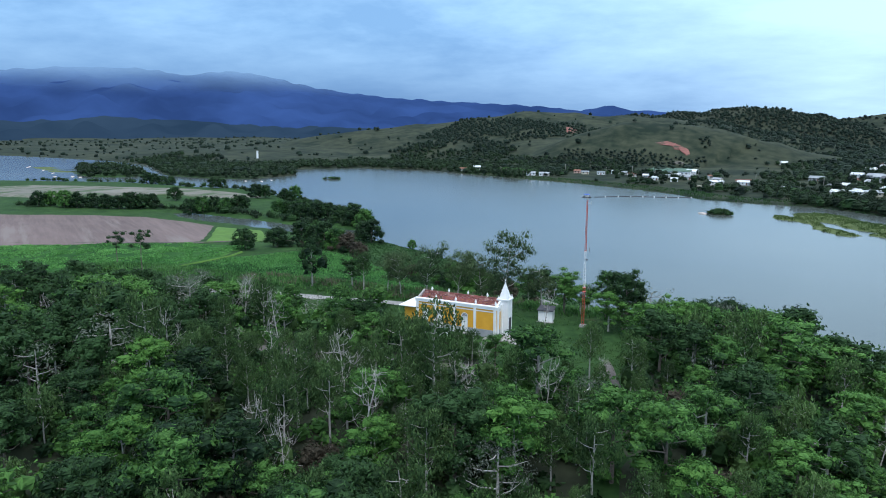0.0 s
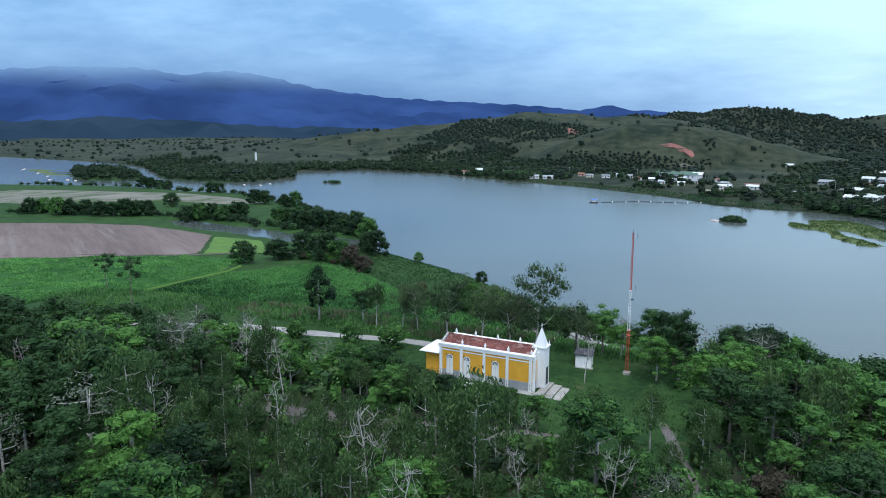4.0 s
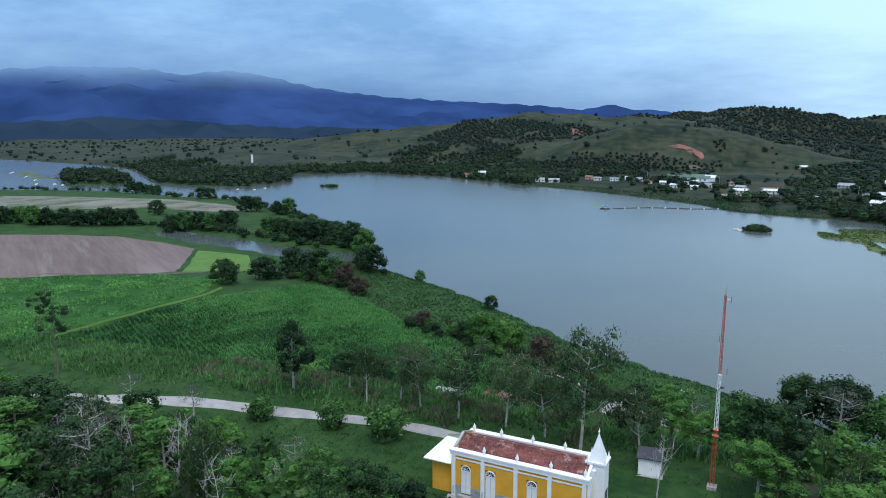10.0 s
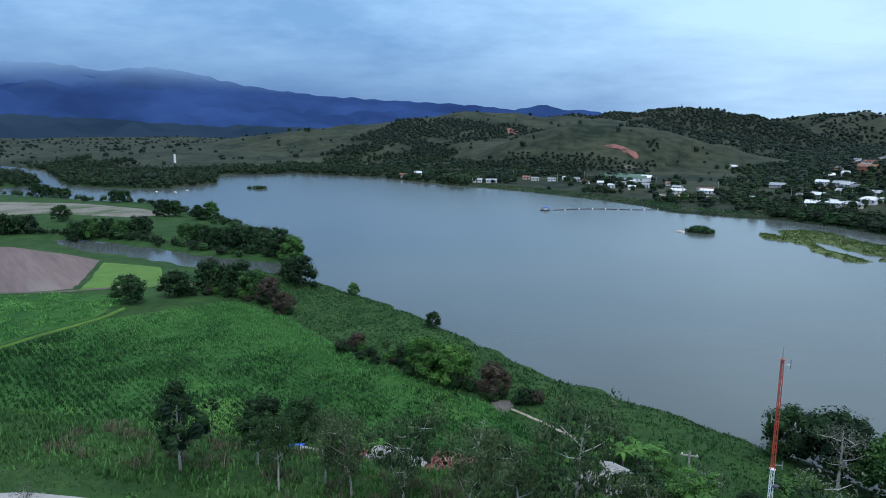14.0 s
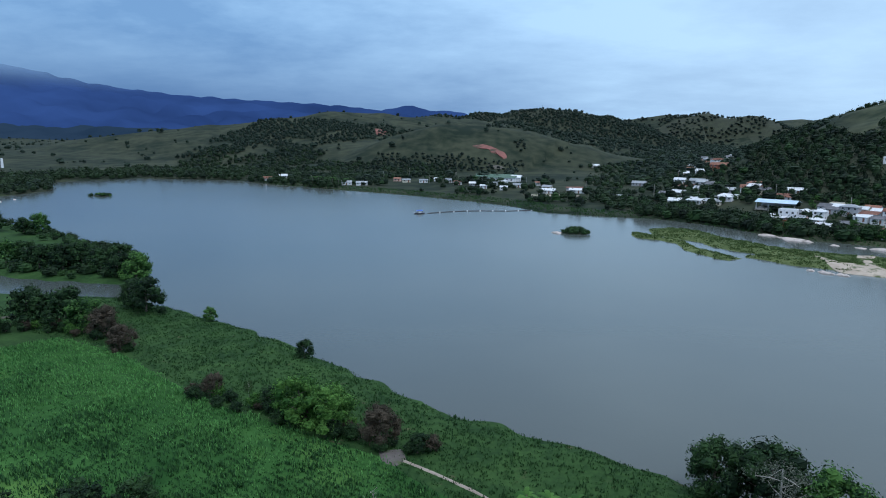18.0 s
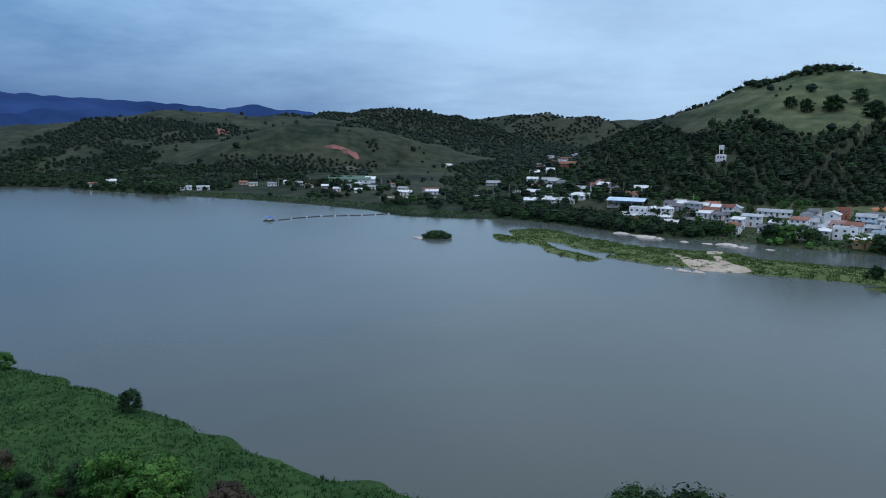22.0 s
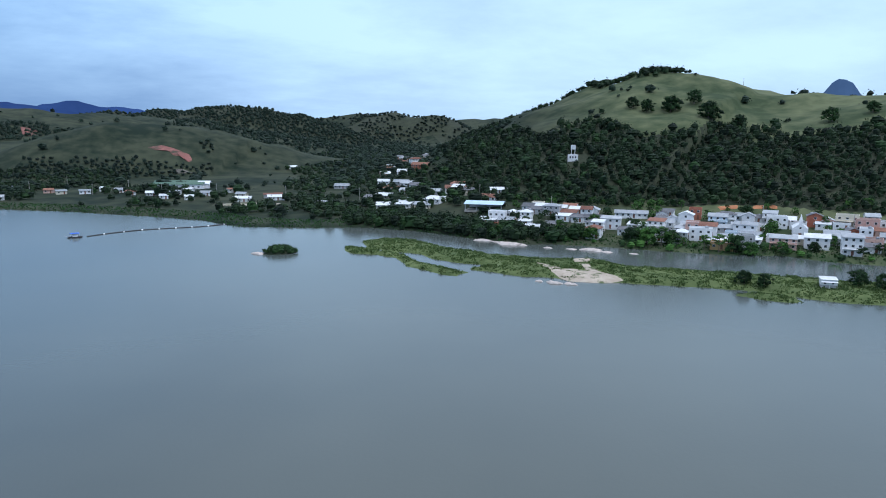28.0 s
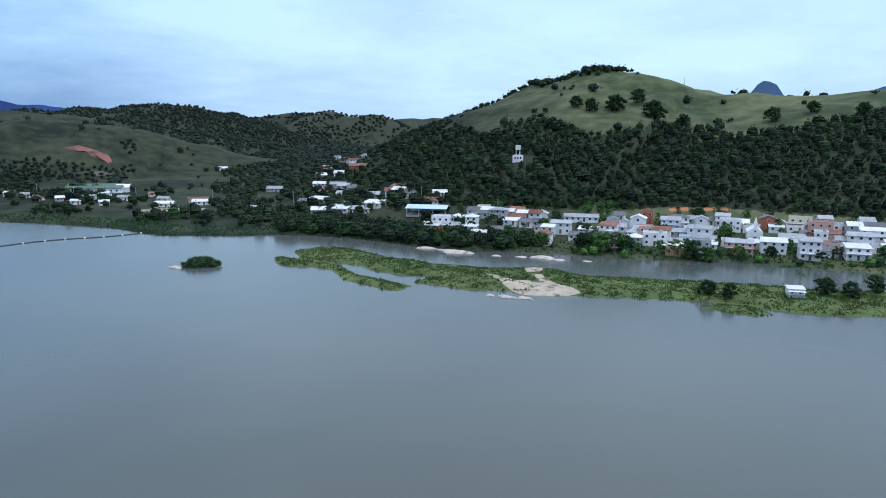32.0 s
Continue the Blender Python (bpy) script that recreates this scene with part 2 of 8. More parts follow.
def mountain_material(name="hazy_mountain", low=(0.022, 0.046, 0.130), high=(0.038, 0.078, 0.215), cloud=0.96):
    """Far range, haze painted in as blue colour and glow; summits fade into cloud."""
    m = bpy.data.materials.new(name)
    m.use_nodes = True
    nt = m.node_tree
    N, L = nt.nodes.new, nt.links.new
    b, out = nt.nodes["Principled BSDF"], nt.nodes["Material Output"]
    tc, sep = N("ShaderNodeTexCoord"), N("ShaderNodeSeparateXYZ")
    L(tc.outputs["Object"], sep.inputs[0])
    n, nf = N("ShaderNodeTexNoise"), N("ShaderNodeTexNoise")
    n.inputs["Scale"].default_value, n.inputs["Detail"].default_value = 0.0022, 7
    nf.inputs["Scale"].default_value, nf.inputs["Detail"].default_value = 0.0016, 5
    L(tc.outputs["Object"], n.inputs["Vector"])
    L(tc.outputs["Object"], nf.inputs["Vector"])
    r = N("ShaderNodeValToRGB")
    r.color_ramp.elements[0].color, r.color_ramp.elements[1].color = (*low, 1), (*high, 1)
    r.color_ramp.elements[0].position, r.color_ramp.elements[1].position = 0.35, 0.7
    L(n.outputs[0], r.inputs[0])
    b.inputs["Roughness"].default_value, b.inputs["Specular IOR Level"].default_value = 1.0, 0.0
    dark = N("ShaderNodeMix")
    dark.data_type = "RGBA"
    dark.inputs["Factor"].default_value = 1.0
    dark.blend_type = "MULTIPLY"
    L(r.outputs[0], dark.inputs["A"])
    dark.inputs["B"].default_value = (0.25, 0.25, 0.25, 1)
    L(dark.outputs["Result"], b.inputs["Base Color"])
    # this glow stands in for light scattered by the air
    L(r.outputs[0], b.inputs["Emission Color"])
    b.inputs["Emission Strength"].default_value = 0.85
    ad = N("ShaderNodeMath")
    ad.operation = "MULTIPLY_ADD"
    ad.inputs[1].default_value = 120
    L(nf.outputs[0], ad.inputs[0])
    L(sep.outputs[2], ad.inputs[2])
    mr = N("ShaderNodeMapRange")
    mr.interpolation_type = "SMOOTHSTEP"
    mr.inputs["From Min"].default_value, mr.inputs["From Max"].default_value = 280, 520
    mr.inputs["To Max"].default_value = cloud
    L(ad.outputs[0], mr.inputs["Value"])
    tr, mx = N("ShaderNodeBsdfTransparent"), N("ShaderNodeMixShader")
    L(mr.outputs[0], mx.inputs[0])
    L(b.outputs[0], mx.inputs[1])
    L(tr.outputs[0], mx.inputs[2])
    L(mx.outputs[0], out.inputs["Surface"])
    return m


GRASS = material("meadow_grass", (0.010, 0.031, 0.009), (0.038, 0.082, 0.022), scale=0.9, bump=0.7, bump_scale=1.2,
                 spots=(0.085, 0.075, 0.045), spot_scale=0.16, spot_at=0.64, spec=0.1)


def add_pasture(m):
    """Beyond the river the pasture is duller, with haze put into its colour."""
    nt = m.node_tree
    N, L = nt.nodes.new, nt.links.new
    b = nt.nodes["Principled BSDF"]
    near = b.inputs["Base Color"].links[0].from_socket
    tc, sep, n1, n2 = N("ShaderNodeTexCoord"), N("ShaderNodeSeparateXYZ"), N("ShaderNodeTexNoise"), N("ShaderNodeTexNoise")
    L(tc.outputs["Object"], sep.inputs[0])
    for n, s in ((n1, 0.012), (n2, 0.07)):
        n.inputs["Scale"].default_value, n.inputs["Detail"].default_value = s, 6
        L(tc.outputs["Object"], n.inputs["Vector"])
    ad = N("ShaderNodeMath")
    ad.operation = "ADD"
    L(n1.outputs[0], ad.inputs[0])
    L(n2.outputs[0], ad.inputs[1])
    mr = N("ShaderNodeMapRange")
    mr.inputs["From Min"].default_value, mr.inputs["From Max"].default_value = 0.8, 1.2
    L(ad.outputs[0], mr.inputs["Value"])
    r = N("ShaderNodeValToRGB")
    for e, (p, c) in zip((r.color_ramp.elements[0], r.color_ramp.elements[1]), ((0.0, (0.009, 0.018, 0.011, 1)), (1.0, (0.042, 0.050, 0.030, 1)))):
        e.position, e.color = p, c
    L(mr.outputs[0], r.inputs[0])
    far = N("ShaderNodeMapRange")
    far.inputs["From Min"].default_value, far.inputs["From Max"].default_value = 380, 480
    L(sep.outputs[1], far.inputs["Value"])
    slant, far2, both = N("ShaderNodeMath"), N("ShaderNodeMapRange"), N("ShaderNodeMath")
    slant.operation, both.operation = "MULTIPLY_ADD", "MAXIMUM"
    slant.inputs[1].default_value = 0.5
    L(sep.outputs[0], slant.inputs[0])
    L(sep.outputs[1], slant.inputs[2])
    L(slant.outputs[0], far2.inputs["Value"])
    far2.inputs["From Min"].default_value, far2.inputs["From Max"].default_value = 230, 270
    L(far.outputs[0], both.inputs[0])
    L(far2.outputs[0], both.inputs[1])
    # lighter ramp paints a sunlit break in the cloud onto the right hill
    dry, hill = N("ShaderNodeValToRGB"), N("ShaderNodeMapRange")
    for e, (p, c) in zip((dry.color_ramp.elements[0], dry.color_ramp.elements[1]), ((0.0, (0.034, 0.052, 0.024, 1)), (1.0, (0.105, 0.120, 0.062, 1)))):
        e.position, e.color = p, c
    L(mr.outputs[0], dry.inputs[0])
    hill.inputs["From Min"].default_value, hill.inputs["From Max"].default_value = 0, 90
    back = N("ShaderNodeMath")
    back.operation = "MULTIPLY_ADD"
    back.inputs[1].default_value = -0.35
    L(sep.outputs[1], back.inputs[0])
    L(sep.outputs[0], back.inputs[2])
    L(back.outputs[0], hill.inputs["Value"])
    sunlit_mix = N("ShaderNodeMix")
    sunlit_mix.data_type = "RGBA"
    L(hill.outputs[0], sunlit_mix.inputs["Factor"])
    L(r.outputs[0], sunlit_mix.inputs["A"])
    L(dry.outputs[0], sunlit_mix.inputs["B"])
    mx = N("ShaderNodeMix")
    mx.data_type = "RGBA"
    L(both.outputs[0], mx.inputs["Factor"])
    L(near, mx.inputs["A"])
    L(sunlit_mix.outputs["Result"], mx.inputs["B"])
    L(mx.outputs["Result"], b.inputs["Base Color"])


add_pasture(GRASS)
SPIT_GROUND = material("spit_turf", (0.048, 0.072, 0.024), (0.110, 0.140, 0.055), scale=0.35, bump=0.5, bump_scale=1.5,
                       spots=(0.17, 0.15, 0.10), spot_scale=0.11, spot_at=0.66, spec=0.1)
WATER = water_material()
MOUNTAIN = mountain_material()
# peak and foothills also carry haze as a bluish tint and glow
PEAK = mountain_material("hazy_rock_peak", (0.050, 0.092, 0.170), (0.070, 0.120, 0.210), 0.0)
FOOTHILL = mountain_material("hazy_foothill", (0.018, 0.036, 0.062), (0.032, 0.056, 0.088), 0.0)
LEAF_DARK = leaf_material("dark_leaves", (0.006, 0.018, 0.008), (0.034, 0.076, 0.023), 0.16)
LEAF_MID = leaf_material("green_leaves", (0.014, 0.042, 0.013), (0.085, 0.190, 0.040), 0.2)
LEAF_LIGHT = leaf_material("bright_leaves", (0.026, 0.078, 0.015), (0.100, 0.215, 0.042), 0.22)
# darker leaf copy: the canopy's inner shade is put into its colour
LEAF_FAR = leaf_material("far_shaded_leaves", (0.004, 0.011, 0.006), (0.021, 0.042, 0.016), 0.1)
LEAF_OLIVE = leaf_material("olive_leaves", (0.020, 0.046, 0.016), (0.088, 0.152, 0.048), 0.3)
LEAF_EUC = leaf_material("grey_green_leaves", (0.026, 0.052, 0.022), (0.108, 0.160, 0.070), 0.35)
# leaf green with distance haze mixed in as a blue tint
LEAF_HAZE = leaf_material("haze_tinted_leaves", (0.005, 0.013, 0.010), (0.020, 0.036, 0.023), 0.1)
# leaf litter, its colour darkened to stand in for shade between trees
FLOOR = material("shaded_litter", (0.010, 0.016, 0.008), (0.034, 0.042, 0.020), scale=0.5, bump=0.6)
LEAF_GREY = leaf_material("grey_leaves", (0.05, 0.065, 0.05), (0.16, 0.18, 0.14))
LEAF_BROWN = leaf_material("brownish_leaves", (0.035, 0.032, 0.022), (0.085, 0.07, 0.05))
BARK = material("bark", (0.07, 0.055, 0.045), (0.22, 0.19, 0.16), scale=3, bump=0.5)
BARK_PALE = material("pale_bark", (0.22, 0.21, 0.20), (0.48, 0.46, 0.43), scale=2, bump=0.4)


# ---- large structure: the ground, one sheet to the horizon ----
NORTH_SHORE = [(-4800, 1000), (-1050, 650), (-880, 620), (-740, 570), (-640, 500), (-546, 432), (-470, 426), (-439, 442), (-435, 504), (-499, 583),
               (-450, 652), (-338, 643), (-289, 611), (-211, 570), (-142, 538), (-92, 507), (-41, 469), (-20, 437), (18, 424),
               (46, 420), (66, 405), (89, 379), (94, 368), (116, 347), (131, 342), (147, 332), (169, 314), (191, 301), (213, 293), (222, 277), (241, 263), (260, 250), (330, 200),
               (600, 50), (4800, -1600), (4800, 4900), (-4800, 4900)]
SOUTH_SHORE = [(4800, -2200), (400, -250), (200, -70), (110, 20), (62, 58), (32, 78), (13, 92), (-8, 102), (-28, 110), (-53, 130),
               (-72, 143), (-88, 154), (-112, 167), (-142, 180), (-163, 177), (-190, 179), (-224, 186), (-255, 189), (-291, 203), (-286, 210),
               (-268, 211), (-239, 206), (-205, 200), (-176, 197), (-152, 197), (-154, 213), (-173, 235), (-209, 262), (-263, 296),
               (-311, 321), (-366, 350), (-408, 342), (-466, 348), (-508, 349), (-557, 336), (-606, 317), (-720, 290), (-1000, 300), (-4800, 400), (-4800, -4800), (4800, -4800)]
SPIT_LONG = [(29, 357), (32, 364), (36, 357), (42, 347), (49, 340), (54, 330), (54, 320), (58, 310), (64, 302), (69, 291), (65, 288), (63, 283), (59, 288), (54, 298),
             (48, 308), (49, 319), (48, 327), (41, 335), (30, 341)]
SPIT_WIDE = [(39, 372), (52, 379), (66, 371), (73, 350), (81, 339), (89, 327), (98, 319), (107, 311), (119, 306), (128, 306), (131, 299), (135, 287), (142, 283), (158, 274),
             (171, 265), (180, 258), (192, 250), (200, 243), (210, 238), (221, 233), (330, 130), (318, 110), (191, 209), (176, 216), (166, 225), (159, 237), (150, 242),
             (143, 247), (137, 249), (130, 254), (119, 260), (108, 264), (101, 267), (98, 274), (89, 278), (82, 284), (77, 291), (72, 295), (73, 300), (81, 302),
             (72, 309), (66, 315), (64, 317), (59, 332), (50, 341), (40, 353)]
SPIT_BAR = [(145, 236), (153, 238), (159, 233), (163, 226), (161, 220), (156, 222), (149, 228)]
ISLET = [(-8, 350), (-4, 358), (4, 357), (9, 350), (5, 345), (-3, 345)]
ISLET_FAR = [(-380, 474), (-367, 480), (-356, 476), (-358, 470), (-372, 468)]
ISLET_TINY = [(-371, 567), (-366, 570), (-362, 567), (-366, 564)]
ROCK_BAR = [(-828, 466), (-740, 430), (-690, 405), (-700, 422), (-760, 456), (-800, 482)]
ISLE_WOOD = [(-671, 415), (-608, 383), (-564, 398), (-573, 430), (-685, 500), (-753, 514), (-746, 474)]
NEAR_SHORES = [SPIT_LONG, SPIT_WIDE, SPIT_BAR, ISLET, ISLET_FAR, ISLET_TINY, ROCK_BAR, ISLE_WOOD]


def inside(px, py, poly):
    """Distance to the outline, positive inside."""
    best, odd = np.full(px.shape, 1e18), np.zeros(px.shape, bool)
    for (ax, ay), (bx, by) in zip(poly, poly[1:] + poly[:1]):
        dx, dy = bx - ax, by - ay
        s = np.clip(((px - ax) * dx + (py - ay) * dy) / (dx * dx + dy * dy), 0, 1)
        best = np.minimum(best, (px - ax - s * dx) ** 2 + (py - ay - s * dy) ** 2)
        odd ^= ((ay > py) != (by > py)) & (px < dx * (py - ay) / (dy if dy else 1e-9) + ax)
    return np.where(odd, 1, -1) * np.sqrt(best)


def step(v, a, b):
    s = np.clip((v - a) / (b - a), 0, 1)
    return s * s * (3 - 2 * s)


def waves(x, y, size, seed):
    """A smooth field of bumps, about -1 to 1, from summed sines."""
    rng = np.random.default_rng(seed)
    out = np.zeros(np.shape(x))
    for k in range(7):
        a, f, p = rng.uniform(0, 6.28), 6.28 / size * rng.uniform(0.5, 1.9), rng.uniform(0, 6.28, 2)
        out = out + np.sin((x * np.cos(a) + y * np.sin(a)) * f + p[0] + 1.3 * np.sin((x * np.sin(a) - y * np.cos(a)) * f * 0.6 + p[1]))
    return out / 3.2


# crest lines of the hills: x, y, height, with how far their slopes reach
HILLS = [
    ([40, 60, 95, 130, 190, 270, 300, 300, 300, 300, 300, 300, 300], [(243, 1050, 2), (254, 1000, 16), (270, 924, 38), (287, 844, 55), (302, 763, 73), (331, 705, 91), (360, 666, 101), (399, 640, 99), (445, 605, 88),
           (464, 563, 79), (501, 525, 72), (560, 470, 62), (760, 300, 52)]),
    (150, [(-278, 822, 8), (-245, 863, 34), (-196, 907, 53), (-162, 924, 59), (-113, 941, 58), (-56, 947, 49), (0, 939, 34), (60, 889, 4)]),
    (380, [(-763, 917, 16), (-729, 1005, 38), (-657, 1087, 50), (-563, 1137, 58), (-456, 1188, 73), (-388, 1280, 80), (-299, 1324, 72), (-197, 1424, 70)]),
    ([330, 330, 320, 290, 240, 180, 110, 40], [(-384, 1899, 83), (-265, 1923, 95), (-173, 1933, 101), (-35, 1890, 99), (47, 1840, 85), (121, 1736, 63), (188, 1629, 37), (246, 1519, 6)]),
    ([300, 300, 240, 200, 120, 40], [(159, 2234, 80), (330, 2215, 86), (394, 2050, 90), (487, 1979, 82), (521, 1866, 47), (540, 1720, 10)]),
    (700, [(700, 3500, 74), (857, 3433, 84), (1124, 3353, 92), (1400, 3250, 70), (2000, 2900, 90)]),
    (330, [(560, 470, 56), (700, 560, 62), (900, 640, 66), (1200, 500, 62)]),
]


HILL_FOREST = [(119, 486), (148, 434), (188, 406), (242, 380), (281, 338), (303, 305), (420, 228), (760, 225), (760, 640), (400, 720), (300, 1000), (240, 1000), (150, 640)]


def ridge(x, y, reach, crest):
    near, top, wide = np.full(np.shape(x), 1e18), np.zeros(np.shape(x)), np.ones(np.shape(x))
    reach = reach if isinstance(reach, list) else [reach] * len(crest)
    for (ax, ay, az), (bx, by, bz), ra, rb in zip(crest, crest[1:], reach, reach[1:]):
        dx, dy = bx - ax, by - ay
        s = np.clip(((x - ax) * dx + (y - ay) * dy) / (dx * dx + dy * dy), 0, 1)
        d = (x - ax - s * dx) ** 2 + (y - ay - s * dy) ** 2
        top, wide = np.where(d < near, az + s * (bz - az), top), np.where(d < near, ra + s * (rb - ra), wide)
        near = np.minimum(near, d)
    v = np.sqrt(near) / wide
    return top * np.clip(1.06 - np.sqrt(v * v + 0.0036), 0, 1)


def land(x, y):
    """Distance to the water's edge, positive on land."""
    d = np.maximum(inside(x, y, NORTH_SHORE), inside(x, y, SOUTH_SHORE))
    for poly in NEAR_SHORES:
        d = np.maximum(d, inside(x, y, poly))
    return d


def ground_height(x, y):
    x, y = np.asarray(x, float), np.asarray(y, float)
    north, south = inside(x, y, NORTH_SHORE), inside(x, y, SOUTH_SHORE)
    low = np.full(x.shape, -99.0)
    for poly in NEAR_SHORES:
        low = np.maximum(low, inside(x, y, poly))
    rough = waves(x, y, 23, 3)
    base = np.maximum(np.maximum(north, south), low)
    base = base + np.clip(1 - np.abs(base) / 12, 0, 1) * np.where(low > -6, 0.7, 1.6) * rough
    h = np.where(base > 0, np.minimum(base * 0.22, 1.3), np.maximum(base * 0.25, -3.0))
    h = h + np.where(np.maximum(north, south) > 0, step(np.maximum(north, south), 4, 90) * 2.2, 0)
    # the chapel's hill
    top = np.interp(x, [-160, -90, -30, 0, 30, 60], [0, 14, 21, 23, 16, 8])
    foot = np.interp(x, [-160, -90, -58, -24, 10, 60], [40, 44, 52, 50, 62, 46])
    hill = 1 - step(y, top, foot)
    hill = hill * step(x, -165, -92) * (1 - 0.40 * step(-y, 24, 70)) * step(south, 0, 48)
    hill = hill * (1 - 0.35 * step(x, 24, 70))
    h = h + np.where(south > 0, 17.2 * hill, 0) + 0.3 * step(south, 10, 60) * waves(x, y, 31, 8)
    h = h + np.where(north > 0, 6.5 * step(north, 0, 75) * step(x, 50, 110), 0)
    for n, (reach, crest) in enumerate(HILLS):
        r = ridge(x, y, reach, crest)
        r = r * (1 + 0.05 * waves(x, y, 105 + 15 * n, 20 + n))
        h = np.where(north > 0, np.maximum(h, h * 0.5 + r * step(north, 0, 60)), h)
    far = np.hypot(x, y)
    return h + np.where(north > 0, step(far, 900, 3500) * 6 * waves(x, y, 500, 51), 0)


def mesh_from(name, verts, faces, mats=(), index=None, smooth=True):
    """A mesh from arrays of vertices and of equal-sided faces."""
    verts, faces = np.asarray(verts, np.float32), np.asarray(faces, np.int32)
    me = bpy.data.meshes.new(name)
    me.vertices.add(len(verts))
    me.vertices.foreach_set("co", verts.ravel())
    k = faces.shape[1]
    me.loops.add(faces.size)
    me.loops.foreach_set("vertex_index", faces.ravel())
    me.polygons.add(len(faces))
    me.polygons.foreach_set("loop_start", np.arange(0, faces.size, k, dtype=np.int32))
    me.polygons.foreach_set("loop_total", np.full(len(faces), k, np.int32))
    for m in mats:
        me.materials.append(m)
    if index is not None:
        me.polygons.foreach_set("material_index", np.asarray(index, np.int32))
    me.polygons.foreach_set("use_smooth", np.full(len(faces), smooth))
    me.update(calc_edges=True)
    return me


def grid_faces(nx, ny):
    i = np.arange(nx * ny).reshape(ny, nx)
    return np.stack([i[:-1, :-1], i[:-1, 1:], i[1:, 1:], i[1:, :-1]], -1).reshape(-1, 4)


def graded(lo, hi, a, b, fine, growth=1.07):
    mid = list(np.arange(a, b, fine))
    up, s = [mid[-1]], fine
    while up[-1] < hi:
        s *= growth
        up.append(up[-1] + s)
    down, s = [mid[0]], fine
    while down[-1] > lo:
        s *= growth
        down.append(down[-1] - s)
    return np.array(down[:0:-1] + mid + up[1:])


gx, gy = graded(-4700, 4700, -270, 340, 2.8), graded(-700, 4750, -110, 480, 2.8)
GX, GY = np.meshgrid(gx, gy)
GZ = ground_height(GX, GY)



def ground_on(x, y):
    """Height of the ground sheet itself, between its corners."""
    x, y = np.asarray(x, float), np.asarray(y, float)
    i = np.clip(np.searchsorted(gx, x) - 1, 0, len(gx) - 2)
    j = np.clip(np.searchsorted(gy, y) - 1, 0, len(gy) - 2)
    u, v = (x - gx[i]) / (gx[i + 1] - gx[i]), (y - gy[j]) / (gy[j + 1] - gy[j])
    return (GZ[j, i] * (1 - u) + GZ[j, i + 1] * u) * (1 - v) + (GZ[j + 1, i] * (1 - u) + GZ[j + 1, i + 1] * u) * v


MX, MY = (GX[:-1, :-1] + GX[1:, 1:]) / 2, (GY[:-1, :-1] + GY[1:, 1:]) / 2
on_spit = np.full(MX.shape, -99.0)
for outline in (SPIT_LONG, SPIT_WIDE, SPIT_BAR, ROCK_BAR):
    on_spit = np.maximum(on_spit, inside(MX, MY, outline))
SPIT_FACE = (on_spit > -6).astype(np.int32)
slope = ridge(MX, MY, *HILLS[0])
# wooded slopes get the same litter, with the trees' shade in its colour
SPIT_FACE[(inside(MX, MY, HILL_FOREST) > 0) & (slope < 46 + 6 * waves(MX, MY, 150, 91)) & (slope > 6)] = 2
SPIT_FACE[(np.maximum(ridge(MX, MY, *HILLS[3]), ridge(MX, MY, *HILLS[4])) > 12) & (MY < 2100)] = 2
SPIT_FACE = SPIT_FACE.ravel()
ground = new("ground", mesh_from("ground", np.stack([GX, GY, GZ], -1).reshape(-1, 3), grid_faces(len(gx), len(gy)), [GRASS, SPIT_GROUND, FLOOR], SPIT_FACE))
tagged(ground, "grassy green land with hills on both banks of a river", "ground", kind="structure")

wx, wy = np.linspace(-4600, 4600, 12), np.linspace(-600, 4600, 12)
WX, WY = np.meshgrid(wx, wy)
river = new("water", mesh_from("water", np.stack([WX, WY, 0 * WX], -1).reshape(-1, 3), grid_faces(12, 12), [WATER]))
tagged(river, "calm murky grey-brown river under an overcast sky", "river", kind="structure")


def far_range(name, label, crest, depth, mat, seed):
    """A far mountain: a slope with folds that rises to the crest line."""
    crest = np.array(crest, float)
    s = np.linspace(0, len(crest) - 1, 160)
    cx, cy, cz = (np.interp(s, np.arange(len(crest)), crest[:, k]) for k in range(3))
    rows = np.linspace(0, 1, 26)
    toward = np.stack([-cx, -cy]) / np.hypot(cx, cy)
    X = cx[None] + toward[0] * depth * (1 - rows[:, None])
    Y = cy[None] + toward[1] * depth * (1 - rows[:, None])
    Z = cz[None] * rows[:, None] ** 1.15 + 26 * waves(X, Y, 420, seed) * (rows * (1 - rows) * 4)[:, None] - 8 + 5 * waves(X, Y, 160, seed + 1) * rows[:, None]
    ob = new(name, mesh_from(name, np.stack([X, Y, Z], -1).reshape(-1, 3), grid_faces(160, 26), [mat]))
    return tagged(ob, label, "mountain", kind="structure")


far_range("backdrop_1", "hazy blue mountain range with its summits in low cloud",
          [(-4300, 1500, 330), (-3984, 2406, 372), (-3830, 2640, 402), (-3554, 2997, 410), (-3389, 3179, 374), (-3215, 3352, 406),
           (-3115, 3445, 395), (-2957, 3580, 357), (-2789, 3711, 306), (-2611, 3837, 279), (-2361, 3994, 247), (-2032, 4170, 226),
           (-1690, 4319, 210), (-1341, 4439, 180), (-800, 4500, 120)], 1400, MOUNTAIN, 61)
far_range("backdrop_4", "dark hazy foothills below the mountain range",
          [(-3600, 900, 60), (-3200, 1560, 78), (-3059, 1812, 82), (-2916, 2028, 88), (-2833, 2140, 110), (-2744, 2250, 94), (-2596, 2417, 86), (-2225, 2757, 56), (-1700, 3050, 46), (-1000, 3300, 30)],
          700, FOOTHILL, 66)
